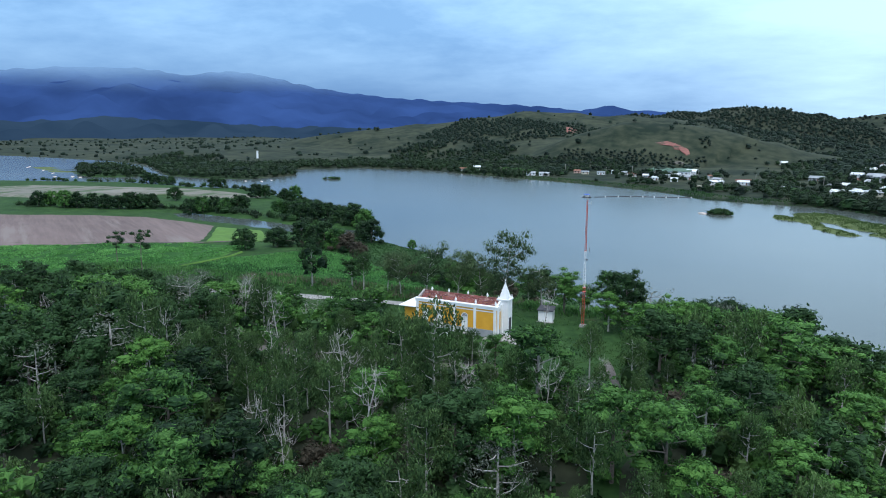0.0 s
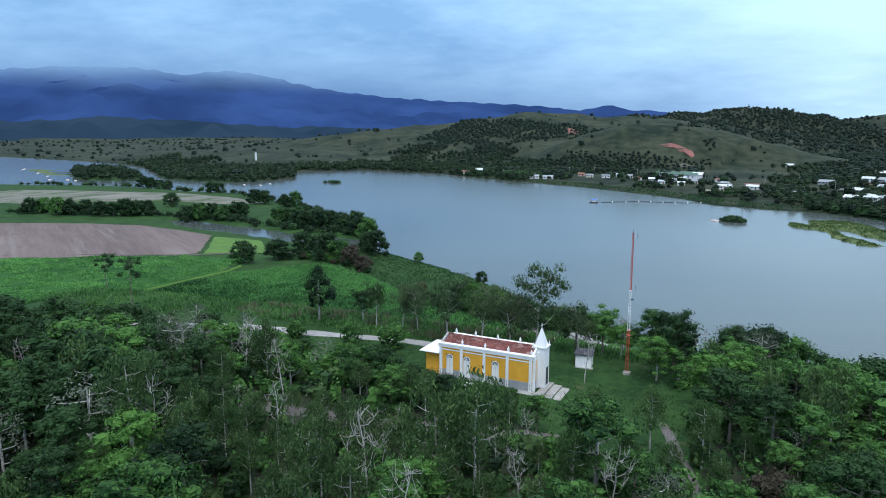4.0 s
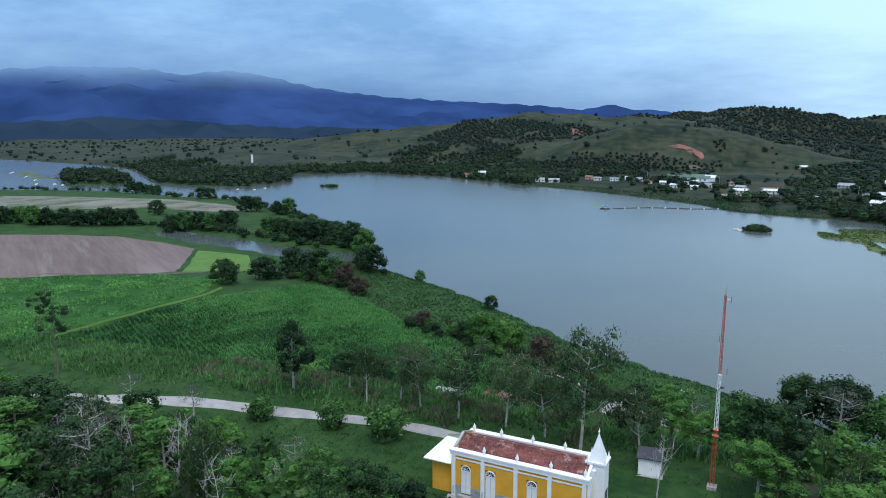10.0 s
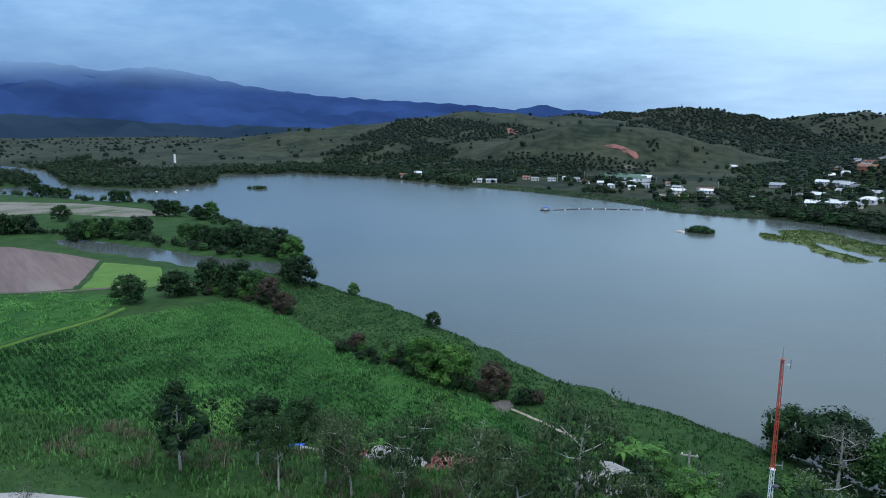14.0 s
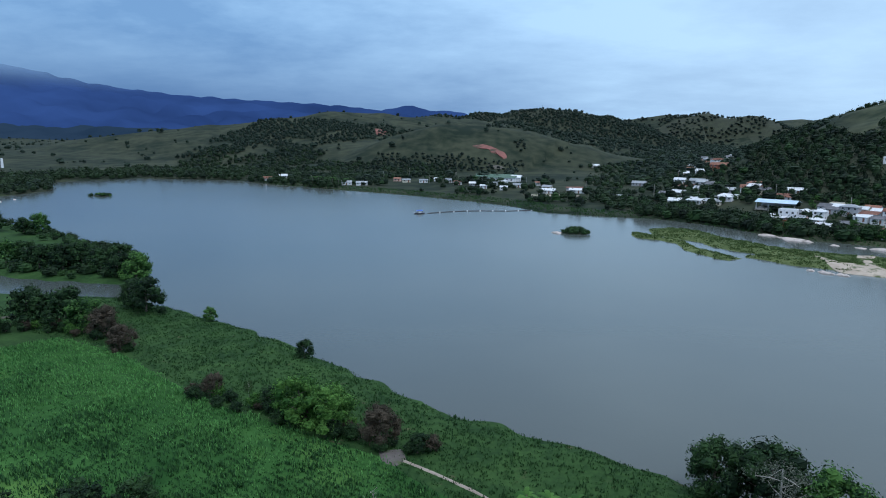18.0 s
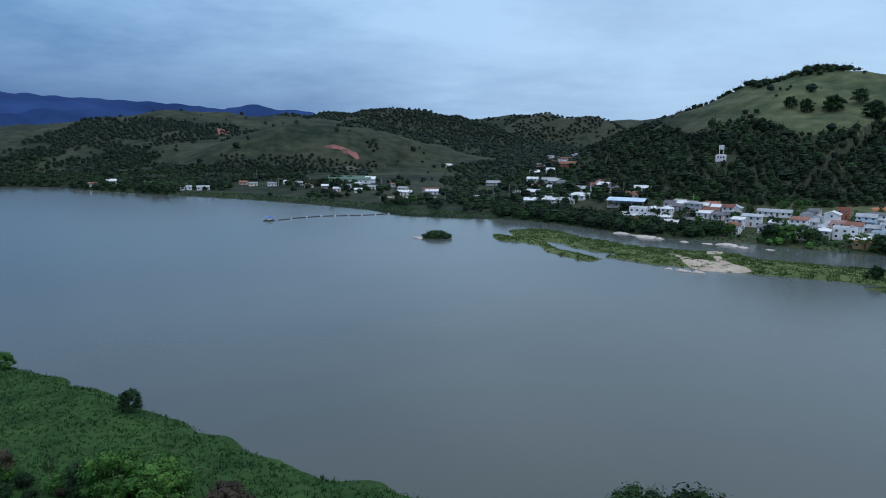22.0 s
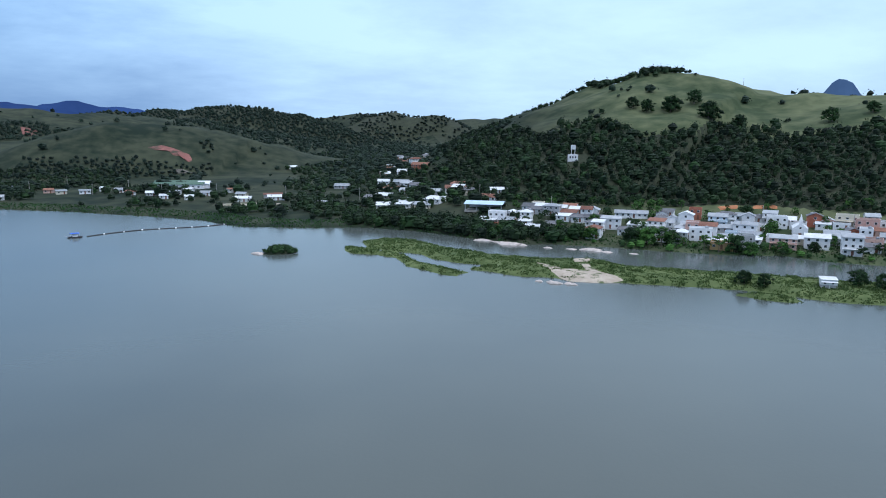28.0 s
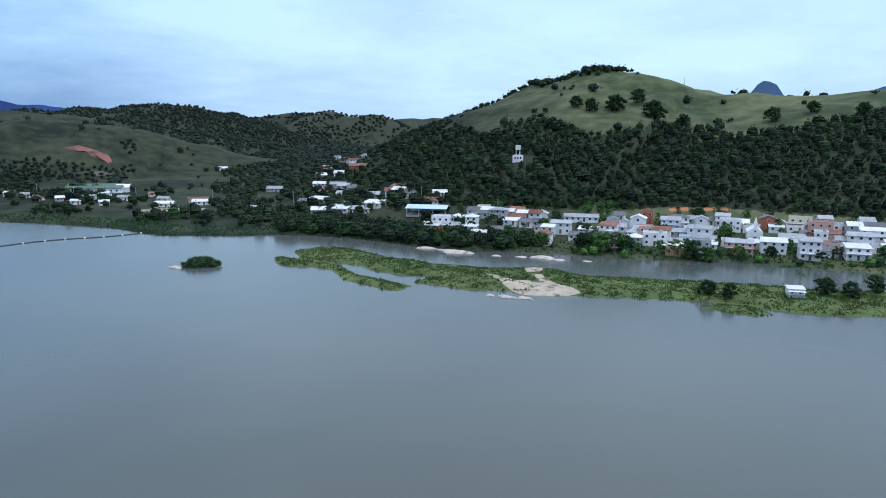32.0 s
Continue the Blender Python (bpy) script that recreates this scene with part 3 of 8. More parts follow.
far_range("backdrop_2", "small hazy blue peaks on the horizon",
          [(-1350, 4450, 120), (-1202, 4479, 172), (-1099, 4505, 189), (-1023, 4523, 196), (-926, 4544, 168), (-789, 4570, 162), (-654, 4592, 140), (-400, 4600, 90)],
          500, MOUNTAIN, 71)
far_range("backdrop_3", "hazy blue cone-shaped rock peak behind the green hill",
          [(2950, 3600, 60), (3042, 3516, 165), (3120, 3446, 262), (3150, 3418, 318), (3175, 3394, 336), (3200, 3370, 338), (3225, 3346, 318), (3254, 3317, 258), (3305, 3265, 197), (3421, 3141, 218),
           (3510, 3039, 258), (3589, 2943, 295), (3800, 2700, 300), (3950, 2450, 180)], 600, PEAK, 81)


# ---- plants ----
def tube(points, radii, sides=6):
    """A tapered limb along points."""
    points = np.asarray(points, float)
    ways = np.gradient(points, axis=0)
    ways /= np.linalg.norm(ways, axis=1, keepdims=True) + 1e-9
    ref = np.where(np.abs(ways[:, 2:3]) > 0.9, [[1.0, 0, 0]], [[0, 0, 1.0]])
    u = np.cross(ways, ref)
    u /= np.linalg.norm(u, axis=1, keepdims=True) + 1e-9
    v = np.cross(ways, u)
    a = np.arange(sides) * 2 * np.pi / sides
    ring = u[:, None] * np.cos(a)[None, :, None] + v[:, None] * np.sin(a)[None, :, None]
    verts = (points[:, None] + ring * np.asarray(radii, float)[:, None, None]).reshape(-1, 3)
    i = np.arange(len(points) * sides).reshape(-1, sides)
    j = np.roll(i, -1, 1)
    return verts, np.stack([i[:-1], j[:-1], j[1:], i[1:]], -1).reshape(-1, 4)


def merged(pieces):
    vs, fs, k = [], [], 0
    for v, f in pieces:
        vs.append(v)
        fs.append(f + k)
        k += len(v)
    return np.concatenate(vs), np.concatenate(fs)


def leaves(rng, at, out, size, droop=0.0, slim=1.0, wild=0.42):
    """A four-cornered leaf clump at each place, turned roughly outwards, with a kink across it."""
    n = len(at)
    d = out + rng.normal(0, wild, (n, 3))
    d[:, 2] += 0.2 - droop * 0.6
    d /= np.linalg.norm(d, axis=1, keepdims=True) + 1e-9
    t = np.cross(d, rng.normal(0, 1, (n, 3)))
    t /= np.linalg.norm(t, axis=1, keepdims=True) + 1e-9
    b = np.cross(d, t)
    if droop:
        b = b * (1 - droop) + np.array([0, 0, -1.0]) * droop
    s = (size * rng.uniform(0.6, 1.35, n))[:, None]
    w, l = t * s * 0.5 * slim, b * s * 0.62
    verts = np.stack([at - l, at + w - d * s * 0.12, at + l, at - w - d * s * 0.12], 1).reshape(-1, 3)
    return verts, np.arange(4 * n).reshape(n, 4)


def blob_points(rng, n, centre, radius, flat=0.75):
    d = rng.normal(0, 1, (n, 3))
    d /= np.linalg.norm(d, axis=1, keepdims=True)
    r = radius * rng.uniform(0.55, 1.05, (n, 1))
    return np.asarray(centre) + d * r * [1, 1, flat], d


def tuft(rng, centre, radius, n, size, flat=0.6, droop=0.12, slim=0.55, dense=1.0):
    """A spray of foliage: a lumpy cap of leaves over its dense inside."""
    d = rng.normal(0, 1, (n, 3))
    d[:, 2] = np.abs(d[:, 2]) * 1.1 - 0.45
    d /= np.linalg.norm(d, axis=1, keepdims=True)
    side = rng.uniform(0, 6.28, 2)
    lump = 1 + 0.22 * np.sin(np.arctan2(d[:, 1], d[:, 0]) * 3 + side[0]) + 0.12 * np.sin(d[:, 2] * 6 + side[1])
    r = radius * rng.uniform(0.72, 1.12, n) * lump
    p = np.asarray(centre) + d * r[:, None] * [1, 1, flat]
    v, f = leaves(rng, p, d * [1, 1, 1.5], size, droop, slim)
    if not dense:
        return v, f
    c = CORE * rng.uniform(0.45, 0.7, (20, 1)) * dense * radius * [1, 1, flat] + np.asarray(centre)
    return merged([(v, f), (c, CORE_FACES)])


RING = np.arange(5) * 2 * np.pi / 5
CORE = np.concatenate([np.column_stack([np.cos(RING + o) * r, np.sin(RING + o) * r, np.full(5, z)]) for r, z, o in ((0.85, -0.8, 0.0), (1.0, 0.0, 0.3), (0.8, 0.6, 0.6), (0.1, 0.92, 0.9))])
CORE_FACES = np.array([(5 * k + i, 5 * k + (i + 1) % 5, 5 * k + 5 + (i + 1) % 5, 5 * k + 5 + i) for k in range(3) for i in range(5)])


def limbs(rng, height, spread, bole, count, radius, lean=0.0, bend=0.12):
    """A trunk and its limbs. Returns the tubes and the limbs' ends."""
    steps = np.linspace(0, 1, 6)
    side = rng.uniform(0, 6.28)
    tip = np.array([math.cos(side), math.sin(side), 0]) * lean * height
    trunk = np.stack([tip * s ** 1.3 + rng.normal(0, bend * 0.25 * height * 0.12, 3) * [1, 1, 0] * s + [0, 0, height * 0.86 * s] for s in steps])
    trunk[0, 2] = -0.5
    pieces, ends = [tube(trunk, radius * (1.15 - 0.9 * steps), 7)], [trunk[-1]]
    for k in range(count):
        s = bole + (0.95 - bole) * (k + rng.uniform(0.2, 0.8)) / count
        start = np.array([np.interp(s, steps, trunk[:, c]) for c in range(3)])
        a = k * 2.4 + rng.uniform(-0.5, 0.5)
        reach = spread * (1.0 - 0.45 * abs(s - 0.6)) * rng.uniform(0.75, 1.1)
        rise = height * rng.uniform(0.10, 0.26) * (1.15 - s)
        end = start + [math.cos(a) * reach, math.sin(a) * reach, rise]
        mid = (start + end) / 2 + [0, 0, -rise * 0.2] + rng.normal(0, 0.05 * spread, 3)
        pieces.append(tube([start, mid, end], [radius * 0.5 * (1.1 - s * 0.6), radius * 0.28, radius * 0.08], 5))
        ends.append(end)
        if k % 2 == 0:
            twig = mid + rng.normal(0, 0.4, 3) * spread * 0.8 + [0, 0, rise * 0.7]
            pieces.append(tube([mid, twig], [radius * 0.2, radius * 0.05], 4))
            ends.append(twig)
    return pieces, ends


PROTO = {}


def proto(kind, seed, detail=1.0):
    """Meshes of one kind of plant about 10 m tall (shrubs 3 m): (trunk, crown)."""
    key = (kind, seed, detail)
    if key in PROTO:
        return PROTO[key]
    rng = np.random.default_rng(seed * 17 + len(kind))
    bark, leaf, crown = BARK, LEAF_MID, None
    if kind in ("broad", "dark", "bright", "brown", "grey"):
        pieces, ends = limbs(rng, 10, 3.3, 0.3, 8, 0.22)
        leaf = {"broad": LEAF_MID, "dark": LEAF_DARK, "bright": LEAF_LIGHT, "brown": LEAF_BROWN, "grey": LEAF_GREY}[kind]
        flat, dense = 0.72 if kind == "dark" else 0.5, 0.0 if kind == "grey" else 0.95
        n, size = int((84 if kind != "grey" else 40) * detail), (0.40 if kind != "grey" else 0.26) / detail ** 0.42
        parts = []
        for e in ends:
            parts.append(tuft(rng, np.array(e) + [0, 0, 0.2], rng.uniform(1.1, 1.75), n, size, flat, slim=0.5, dense=dense))
            for _ in range(2):
                parts.append(tuft(rng, np.array(e) * [0.8, 0.8, 1] + rng.normal(0, 0.95, 3) * [1, 1, 0.7], rng.uniform(0.6, 1.15), n // 2, size, flat, slim=0.5, dense=dense))
        for k in range(5):
            a = k * 2.4
            parts.append(tuft(rng, (math.cos(a) * 1.2, math.sin(a) * 1.2, 8.6 - 0.35 * k + rng.uniform(-0.4, 0.8)), rng.uniform(0.9, 1.5), n, size, flat, slim=0.5, dense=dense))
        crown = merged(parts)
        bark = BARK_PALE if kind == "grey" or seed % 3 == 0 else BARK
    elif kind.startswith("dome"):
        pieces, ends = limbs(rng, 8, 3.0, 0.25, 6, 0.3)
        leaf = {"dome": LEAF_DARK, "dome_bright": LEAF_LIGHT, "dome_brown": LEAF_BROWN, "dome_green": LEAF_MID}[kind]
        parts = []
        lop = rng.uniform(0, 6.28)
        for k in range(34):
            a, s = k * 2.4 + rng.uniform(-0.5, 0.5), (k + 0.5) / 34
            r, z = 4.3 * math.sqrt(1 - (1 - s) ** 2) * rng.uniform(0.62, 1.12) * (1 + 0.22 * math.cos(a - lop)), 7.6 - 5.9 * s ** 1.4 + rng.uniform(-0.9, 0.9)
            parts.append(tuft(rng, (math.cos(a) * r, math.sin(a) * r, z), rng.uniform(1.0, 1.95), int(50 * detail), 0.60 / detail ** 0.5, 0.85, dense=1.05 if detail > 0.2 else 0.0))
        p, d = blob_points(rng, int(150 * detail), (0, 0, 2.9), 4.0, 0.7)
        parts.append(leaves(rng, p, d, 0.7 / detail ** 0.5))
        crown = merged(parts)
    elif kind == "airy":
        # slim stems with fine hanging sprays
        pieces, ends = limbs(rng, 10, 1.5, 0.38, 11, 0.12, bend=0.3)
        parts = []
        for e in ends:
            for _ in range(2):
                p, d = blob_points(rng, int(66 * detail), np.array(e) + rng.normal(0, 0.4, 3) + [0, 0, 0.1], rng.uniform(0.5, 0.95), 1.6)
                parts.append(leaves(rng, p, d, 0.36 / detail ** 0.5, droop=0.5, slim=0.42))
        crown, leaf, bark = merged(parts), LEAF_OLIVE, BARK_PALE
    elif kind == "tufted":
        # a bare stem with a few compact tufts near its top
        pieces, ends = limbs(rng, 10, 1.7, 0.55, 8, 0.11, bend=0.3)
        parts = [tuft(rng, np.array(e) + [0, 0, 0.1], rng.uniform(0.4, 0.75), int(46 * detail), 0.3 / detail ** 0.5, 0.8) for e in ends]
        crown, leaf, bark = merged(parts), LEAF_DARK, BARK
    elif kind == "euc":
        # open crown: separate hanging masses of foliage on visible pale limbs
        pieces, ends = limbs(rng, 10, 2.2, 0.24, 13, 0.13, lean=0.12, bend=0.6)
        parts = []
        for e in ends:
            for _ in range(3):
                c = np.array(e) + rng.normal(0, 0.6, 3) - [0, 0, 0.2]
                parts.append(tuft(rng, c, rng.uniform(0.55, 1.0), int(74 * detail), 0.29 / detail ** 0.5, 0.95, droop=0.45, slim=0.42, dense=0.5))
        crown, bark, leaf = merged(parts), BARK_PALE, LEAF_EUC
    elif kind == "cone":
        pieces, ends = limbs(rng, 10, 1.2, 0.3, 10, 0.16)
        parts = []
        for k in range(34):
            z = 3.2 + 6.9 * k / 34 + rng.uniform(-0.5, 0.5)
            r = 3.5 * (1 - (k / 34) ** 1.7) * min(1, 0.5 + k / 12) * rng.uniform(0.55, 1.3)
            a = k * 2.4
            parts.append(tuft(rng, (math.cos(a) * r * 0.7, math.sin(a) * r * 0.7, z), 0.5 + r * 0.36, int(64 * detail), 0.34, 1.1, 0.4, 0.45, 0.75))
        crown, leaf, bark = merged(parts), LEAF_DARK, BARK_PALE
    elif kind == "bare":
        pieces, ends = limbs(rng, 10, 1.3, 0.32, 8, 0.10, lean=0.16, bend=0.5)
        for e in ends:
            for _ in range(5):
                q = np.array(e) + rng.normal(0, 0.55, 3) + [0, 0, 0.8]
                pieces.append(tube([e, (np.array(e) + q) / 2 + rng.normal(0, 0.12, 3), q], [0.028, 0.018, 0.008], 3))
        bark = BARK_PALE
    elif kind in ("shrub", "shrub_green", "shrub_light", "shrub_grey", "shrub_brown"):
        stems = [tube([(0, 0, -0.3), (x * 0.5, y * 0.5, 0.8), (x, y, 1.6)], [0.07, 0.05, 0.02], 4) for x, y in rng.normal(0, 0.7, (5, 2))]
        pieces, parts = stems, []
        for k in range(11):
            a, r = k * 2.4, 1.15 * math.sqrt(k / 11)
            z = 1.9 - 0.6 * r + rng.uniform(-0.3, 0.3)
            parts.append(tuft(rng, (math.cos(a) * r, math.sin(a) * r, z), rng.uniform(0.55, 0.9), int(56 * detail), 0.26, 0.85))
        p, d = blob_points(rng, int(110 * detail), (0, 0, 0.9), 1.35, 0.65)
        parts.append(leaves(rng, p, d, 0.36))
        crown = merged(parts)
        leaf = {"shrub": LEAF_DARK, "shrub_green": LEAF_MID, "shrub_light": LEAF_LIGHT, "shrub_grey": LEAF_GREY, "shrub_brown": LEAF_BROWN}[kind]
    elif kind == "palm":
        pieces = [tube([(0, 0, -0.4), (0.2, 0.1, 4), (0.3, 0.3, 8.3)], [0.24, 0.17, 0.14], 8)]
        parts = []
        for k in range(17):
            a, up = k * 2.4, rng.uniform(-0.2, 1.0)
            s = np.linspace(0, 1, 9)[1:]
            spine = np.stack([0.3 + math.cos(a) * 3.0 * s, 0.3 + math.sin(a) * 3.0 * s, 8.3 + up * 2.2 * s - 2.6 * s * s], 1)
            side = np.array([-math.sin(a), math.cos(a), 0])
            for p, w in zip(spine, np.sin(s * 2.9)):
                for sgn in (-1, 1):
                    tip = p + side * sgn * 0.85 * w + [math.cos(a) * 0.25, math.sin(a) * 0.25, -0.35]
                    f = np.array([math.cos(a), math.sin(a), 0]) * 0.2
                    parts.append((np.array([p, p + f, tip + f * 0.3, tip]), np.array([[0, 1, 2, 3]])))
        crown = merged(parts)
    elif kind == "banana":
        pieces, parts = [tube([(0, 0, -0.2), (0, 0.05, 1.0), (0, 0.1, 2.0)], [0.14, 0.11, 0.07], 6)], []
        for k in range(8):
            a, up = k * 2.4, rng.uniform(0.6, 1.5)
            s = np.linspace(0, 1, 6)
            spine = np.stack([math.cos(a) * 1.5 * s, 0.1 + math.sin(a) * 1.5 * s, 1.8 + up * s - 1.1 * s ** 2.2], 1)
            side = np.array([-math.sin(a), math.cos(a), -0.1])
            w = 0.28 * np.sin(0.3 + s * 2.7)[:, None]
            v = np.concatenate([spine - side * w, spine + side * w])
            i = np.arange(5)
            parts.append((v, np.stack([i, i + 1, i + 7, i + 6], -1)))
        crown, leaf = merged(parts), LEAF_LIGHT
    tv, tf = merged(pieces)
    made = (mesh_from(kind + "_trunk", tv, tf, [bark]), mesh_from(kind + "_crown", *crown, [leaf], smooth=False) if crown else None)
    PROTO[key] = made
    return made


def height_at(x, y):
    return float(ground_on(np.array([x]), np.array([y]))[0])


def plant(name, label, category, kind, x, y, size, turn=None, seed=1, group="", z=None, squash=1.0, detail=1.0):
    """One tree or bush as a thing with its trunk and crown, standing on the ground."""
    rng = random.Random(int(x * 31 + y * 17) + seed)
    turn = rng.uniform(0, 360) if turn is None else turn
    base = height_at(x, y) if z is None else z
    m = pose(x, y, base, 0, 0, turn) @ Matrix.Diagonal((size * squash, size * squash, size, 1))
    trunk, crown = proto(kind, seed, detail)
    ob = new(name)
    ob.empty_display_size = 0.2
    ob.matrix_world = m
    part_t = new("trunk", trunk)
    part_t.parent = ob
    if crown:
        part_c = new("crown", crown)
        part_c.parent = ob
    return tagged(ob, label, category, group)


def wood(name, label, spots, kinds, detail=0.3, seed=5):
    """Trees that nobody could count, joined: spots are x, y, height, kind number."""
    vs, fs, ix, k, mats, rng = [], [], [], 0, [], np.random.default_rng(seed)
    source = []
    for kind, s in kinds:
        t, c = proto(kind, s, detail)
        got = []
        for me in (t, c):
            if me is None:
                continue
            v = np.empty(len(me.vertices) * 3, np.float32)
            me.vertices.foreach_get("co", v)
            f = np.empty(len(me.loops), np.int32)
            me.loops.foreach_get("vertex_index", f)
            if me.materials[0] not in mats:
                mats.append(me.materials[0])
            got.append((v.reshape(-1, 3), f.reshape(-1, 4), mats.index(me.materials[0])))
        source.append(got)
    spots = np.asarray(spots, float)
    zs = ground_on(spots[:, 0], spots[:, 1])
    for (x, y, tall, which), z in zip(spots, zs):
        a, s = rng.uniform(0, 6.28), tall / 10
        c, d = math.cos(a) * s, math.sin(a) * s
        wide = rng.uniform(0.85, 1.2)
        turn = np.array([[c * wide, -d * wide, 0], [d * wide, c * wide, 0], [0, 0, s]], np.float32)
        for v, f, m in source[int(which)]:
            vs.append(v @ turn.T + np.array([x, y, z], np.float32))
            fs.append(f + k)
            ix.append(np.full(len(f), m, np.int32))
            k += len(v)
    ob = new(name, mesh_from(name, np.concatenate(vs), np.concatenate(fs), mats, np.concatenate(ix), smooth=False))
    return tagged(ob, label, "trees", kind="stuff")


def clumps(name, label, spots, mats, per=26, leaf=1.3, seed=9, core=True):
    """Far woods: each tree a crown of some leaf clumps with an uneven outline; spots: x, y, height, width."""
    rng = np.random.default_rng(seed)
    spots = np.asarray(spots, float)
    zs = ground_on(spots[:, 0], spots[:, 1])
    n = len(spots)
    at = np.repeat(np.stack([spots[:, 0], spots[:, 1], zs], -1), per, 0)
    tall, wide = np.repeat(spots[:, 2], per), np.repeat(spots[:, 3], per)
    d = rng.normal(0, 1, (n * per, 3))
    d /= np.linalg.norm(d, axis=1, keepdims=True)
    d[:, 2] = np.abs(d[:, 2]) * 1.25 - 0.4
    lump = 1 + 0.35 * np.sin(d[:, 0] * 5 + np.repeat(rng.uniform(0, 6, n), per)) * np.cos(d[:, 1] * 4)
    r = rng.uniform(0.72, 1.08, n * per) * lump
    p = at + np.stack([d[:, 0] * wide * 0.5 * r, d[:, 1] * wide * 0.5 * r, tall * (0.40 + 0.55 * d[:, 2] * r)], -1)
    v, f = leaves(rng, p, d, leaf * (tall.mean() / 7), wild=0.85)
    pick = rng.integers(0, len(mats), n)
    which = np.repeat(pick, per)
    if core:
        # the dense inside of each crown, lumpy and down to the ground
        cv = CORE[None] * (rng.uniform(0.5, 0.82, (n, 20, 1)))
        cv = cv * np.stack([spots[:, 3] * 0.48, spots[:, 3] * 0.48, spots[:, 2] * 0.5], -1)[:, None] + np.stack([spots[:, 0], spots[:, 1], zs + spots[:, 2] * 0.40], -1)[:, None]
        cf = CORE_FACES[None] + (np.arange(n) * 20)[:, None, None] + len(v)
        v, f = np.concatenate([v, cv.reshape(-1, 3)]), np.concatenate([f, cf.reshape(-1, 4)])
        which = np.concatenate([which, np.repeat(pick, 15)])
    ob = new(name, mesh_from(name, v, f, mats, which, smooth=False))
    return tagged(ob, label, "trees", kind="stuff")


def scatter(rng, n, x0, x1, y0, y1, keep):
    x, y = rng.uniform(x0, x1, n), rng.uniform(y0, y1, n)
    k = keep(x, y)
    return x[k], y[k]


def spaced(x, y, gap):
    """Thins places so that none lies nearer than gap to another."""
    cells, out = {}, []
    for k, (a, b) in enumerate(zip(x, y)):
        c = (int(a // gap), int(b // gap))
        near = [q for i in (-1, 0, 1) for j in (-1, 0, 1) for q in cells.get((c[0] + i, c[1] + j), ())]
        if all((a - p) ** 2 + (b - q) ** 2 > gap * gap for p, q in near):
            cells.setdefault(c, []).append((a, b))
            out.append(k)
    return np.array(out, int)


# the wood on the chapel's hill
FOREST = [(-134, 6), (-100, -12), (-84, -10), (-72, -8), (-60, -3.5), (-47, -2.5), (-31, -3.5), (-20, -5.5), (-10, -8), (2, -9), (8, -16), (16, -13),
          (20, 2), (15, 14), (14, 40), (30, 66), (58, 52), (64, 30), (58, -10), (54, -48), (36, -52), (8, -54), (-16, -64), (-64, -36), (-114, -8)]
rng = np.random.default_rng(11)


def low_road(x):
    return np.interp(x, [-30, -18, -10, -4, 3, 8], [-19, -18, -16.5, -14.5, -12.5, -12.3])


def in_forest(x, y):
    ok = inside(x, y, FOREST) > 0
    ok &= ~((np.abs(y - low_road(x)) < 2.2) & (x > -32) & (x < 9.5))
    ok &= ~((y < low_road(x)) & (y > low_road(x) - 9) & (x > -28) & (x < 9) & (rng.uniform(0, 1, x.shape) < 0.1))
    ok &= ~((x > 6) & (x < 21) & (y > -17) & (y < 14) & (rng.uniform(0, 1, x.shape) < 0.62))
    ok &= ~((np.abs(x - np.interp(y, [-30, -12, -2, 6], [26, 20, 17, 13])) < 1.3) & (y < 6))
    return ok & (land(x, y) > 1)


fx, fy = scatter(rng, 14000, -140, 70, -68, 70, in_forest)
keep = spaced(fx, fy, 3.1)
fx, fy = fx[keep], fy[keep]
keep = waves(fx, fy, 26, 14) > -1.0
fx, fy = fx[keep], fy[keep]
edge = np.minimum(np.hypot(fx + 4, fy - 1), np.abs(fy - np.interp(fx, [-134, -100, -84, -60, -47, -20, 2, 60], [8, -8, -6, 0, 0.5, -1.5, -5, 60])))
tall = (4.4 + 5.6 * rng.uniform(0, 1, len(fx)) ** 1.3) * np.where(fx > 14, 0.86, 1.0) * np.interp(fx, [-130, -75, -50, -20], [0.8, 0.8, 1.1, 1.05])
tall = np.minimum(tall, (3.7 + 0.22 * edge) * rng.uniform(0.8, 1.25, len(fx)))
pick = rng.uniform(0, 1, len(fx))
near_first = np.argsort(np.hypot(fx - 2, fy + 28))
singles = set(near_first[:170].tolist())
KINDS = [("broad", 1), ("broad", 2), ("dark", 3), ("airy", 4), ("airy", 5), ("bright", 6), ("grey", 7), ("dark", 8), ("broad", 9), ("bare", 10), ("airy", 11), ("shrub_brown", 12)]
CHANCE = np.cumsum([0.15, 0.13, 0.13, 0.13, 0.11, 0.08, 0.035, 0.09, 0.08, 0.035, 0.02, 0.02])
WORDS = {"broad": "leafy green tree in the hillside wood", "dark": "dark green leafy tree in the hillside wood",
         "airy": "slender tree with thin pale stem and sparse leaves", "bright": "bright green leafy tree in the hillside wood",
         "grey": "grey-leaved tree with pale branches in the wood", "bare": "bare dead tree with pale grey branches",
         "euc": "tall eucalyptus with sparse drooping leaves", "shrub_brown": "dull brownish shrub in the hillside wood"}
rest = []


def kind_is_light(n):
    return KINDS[n][0] in ("broad", "bright", "airy")


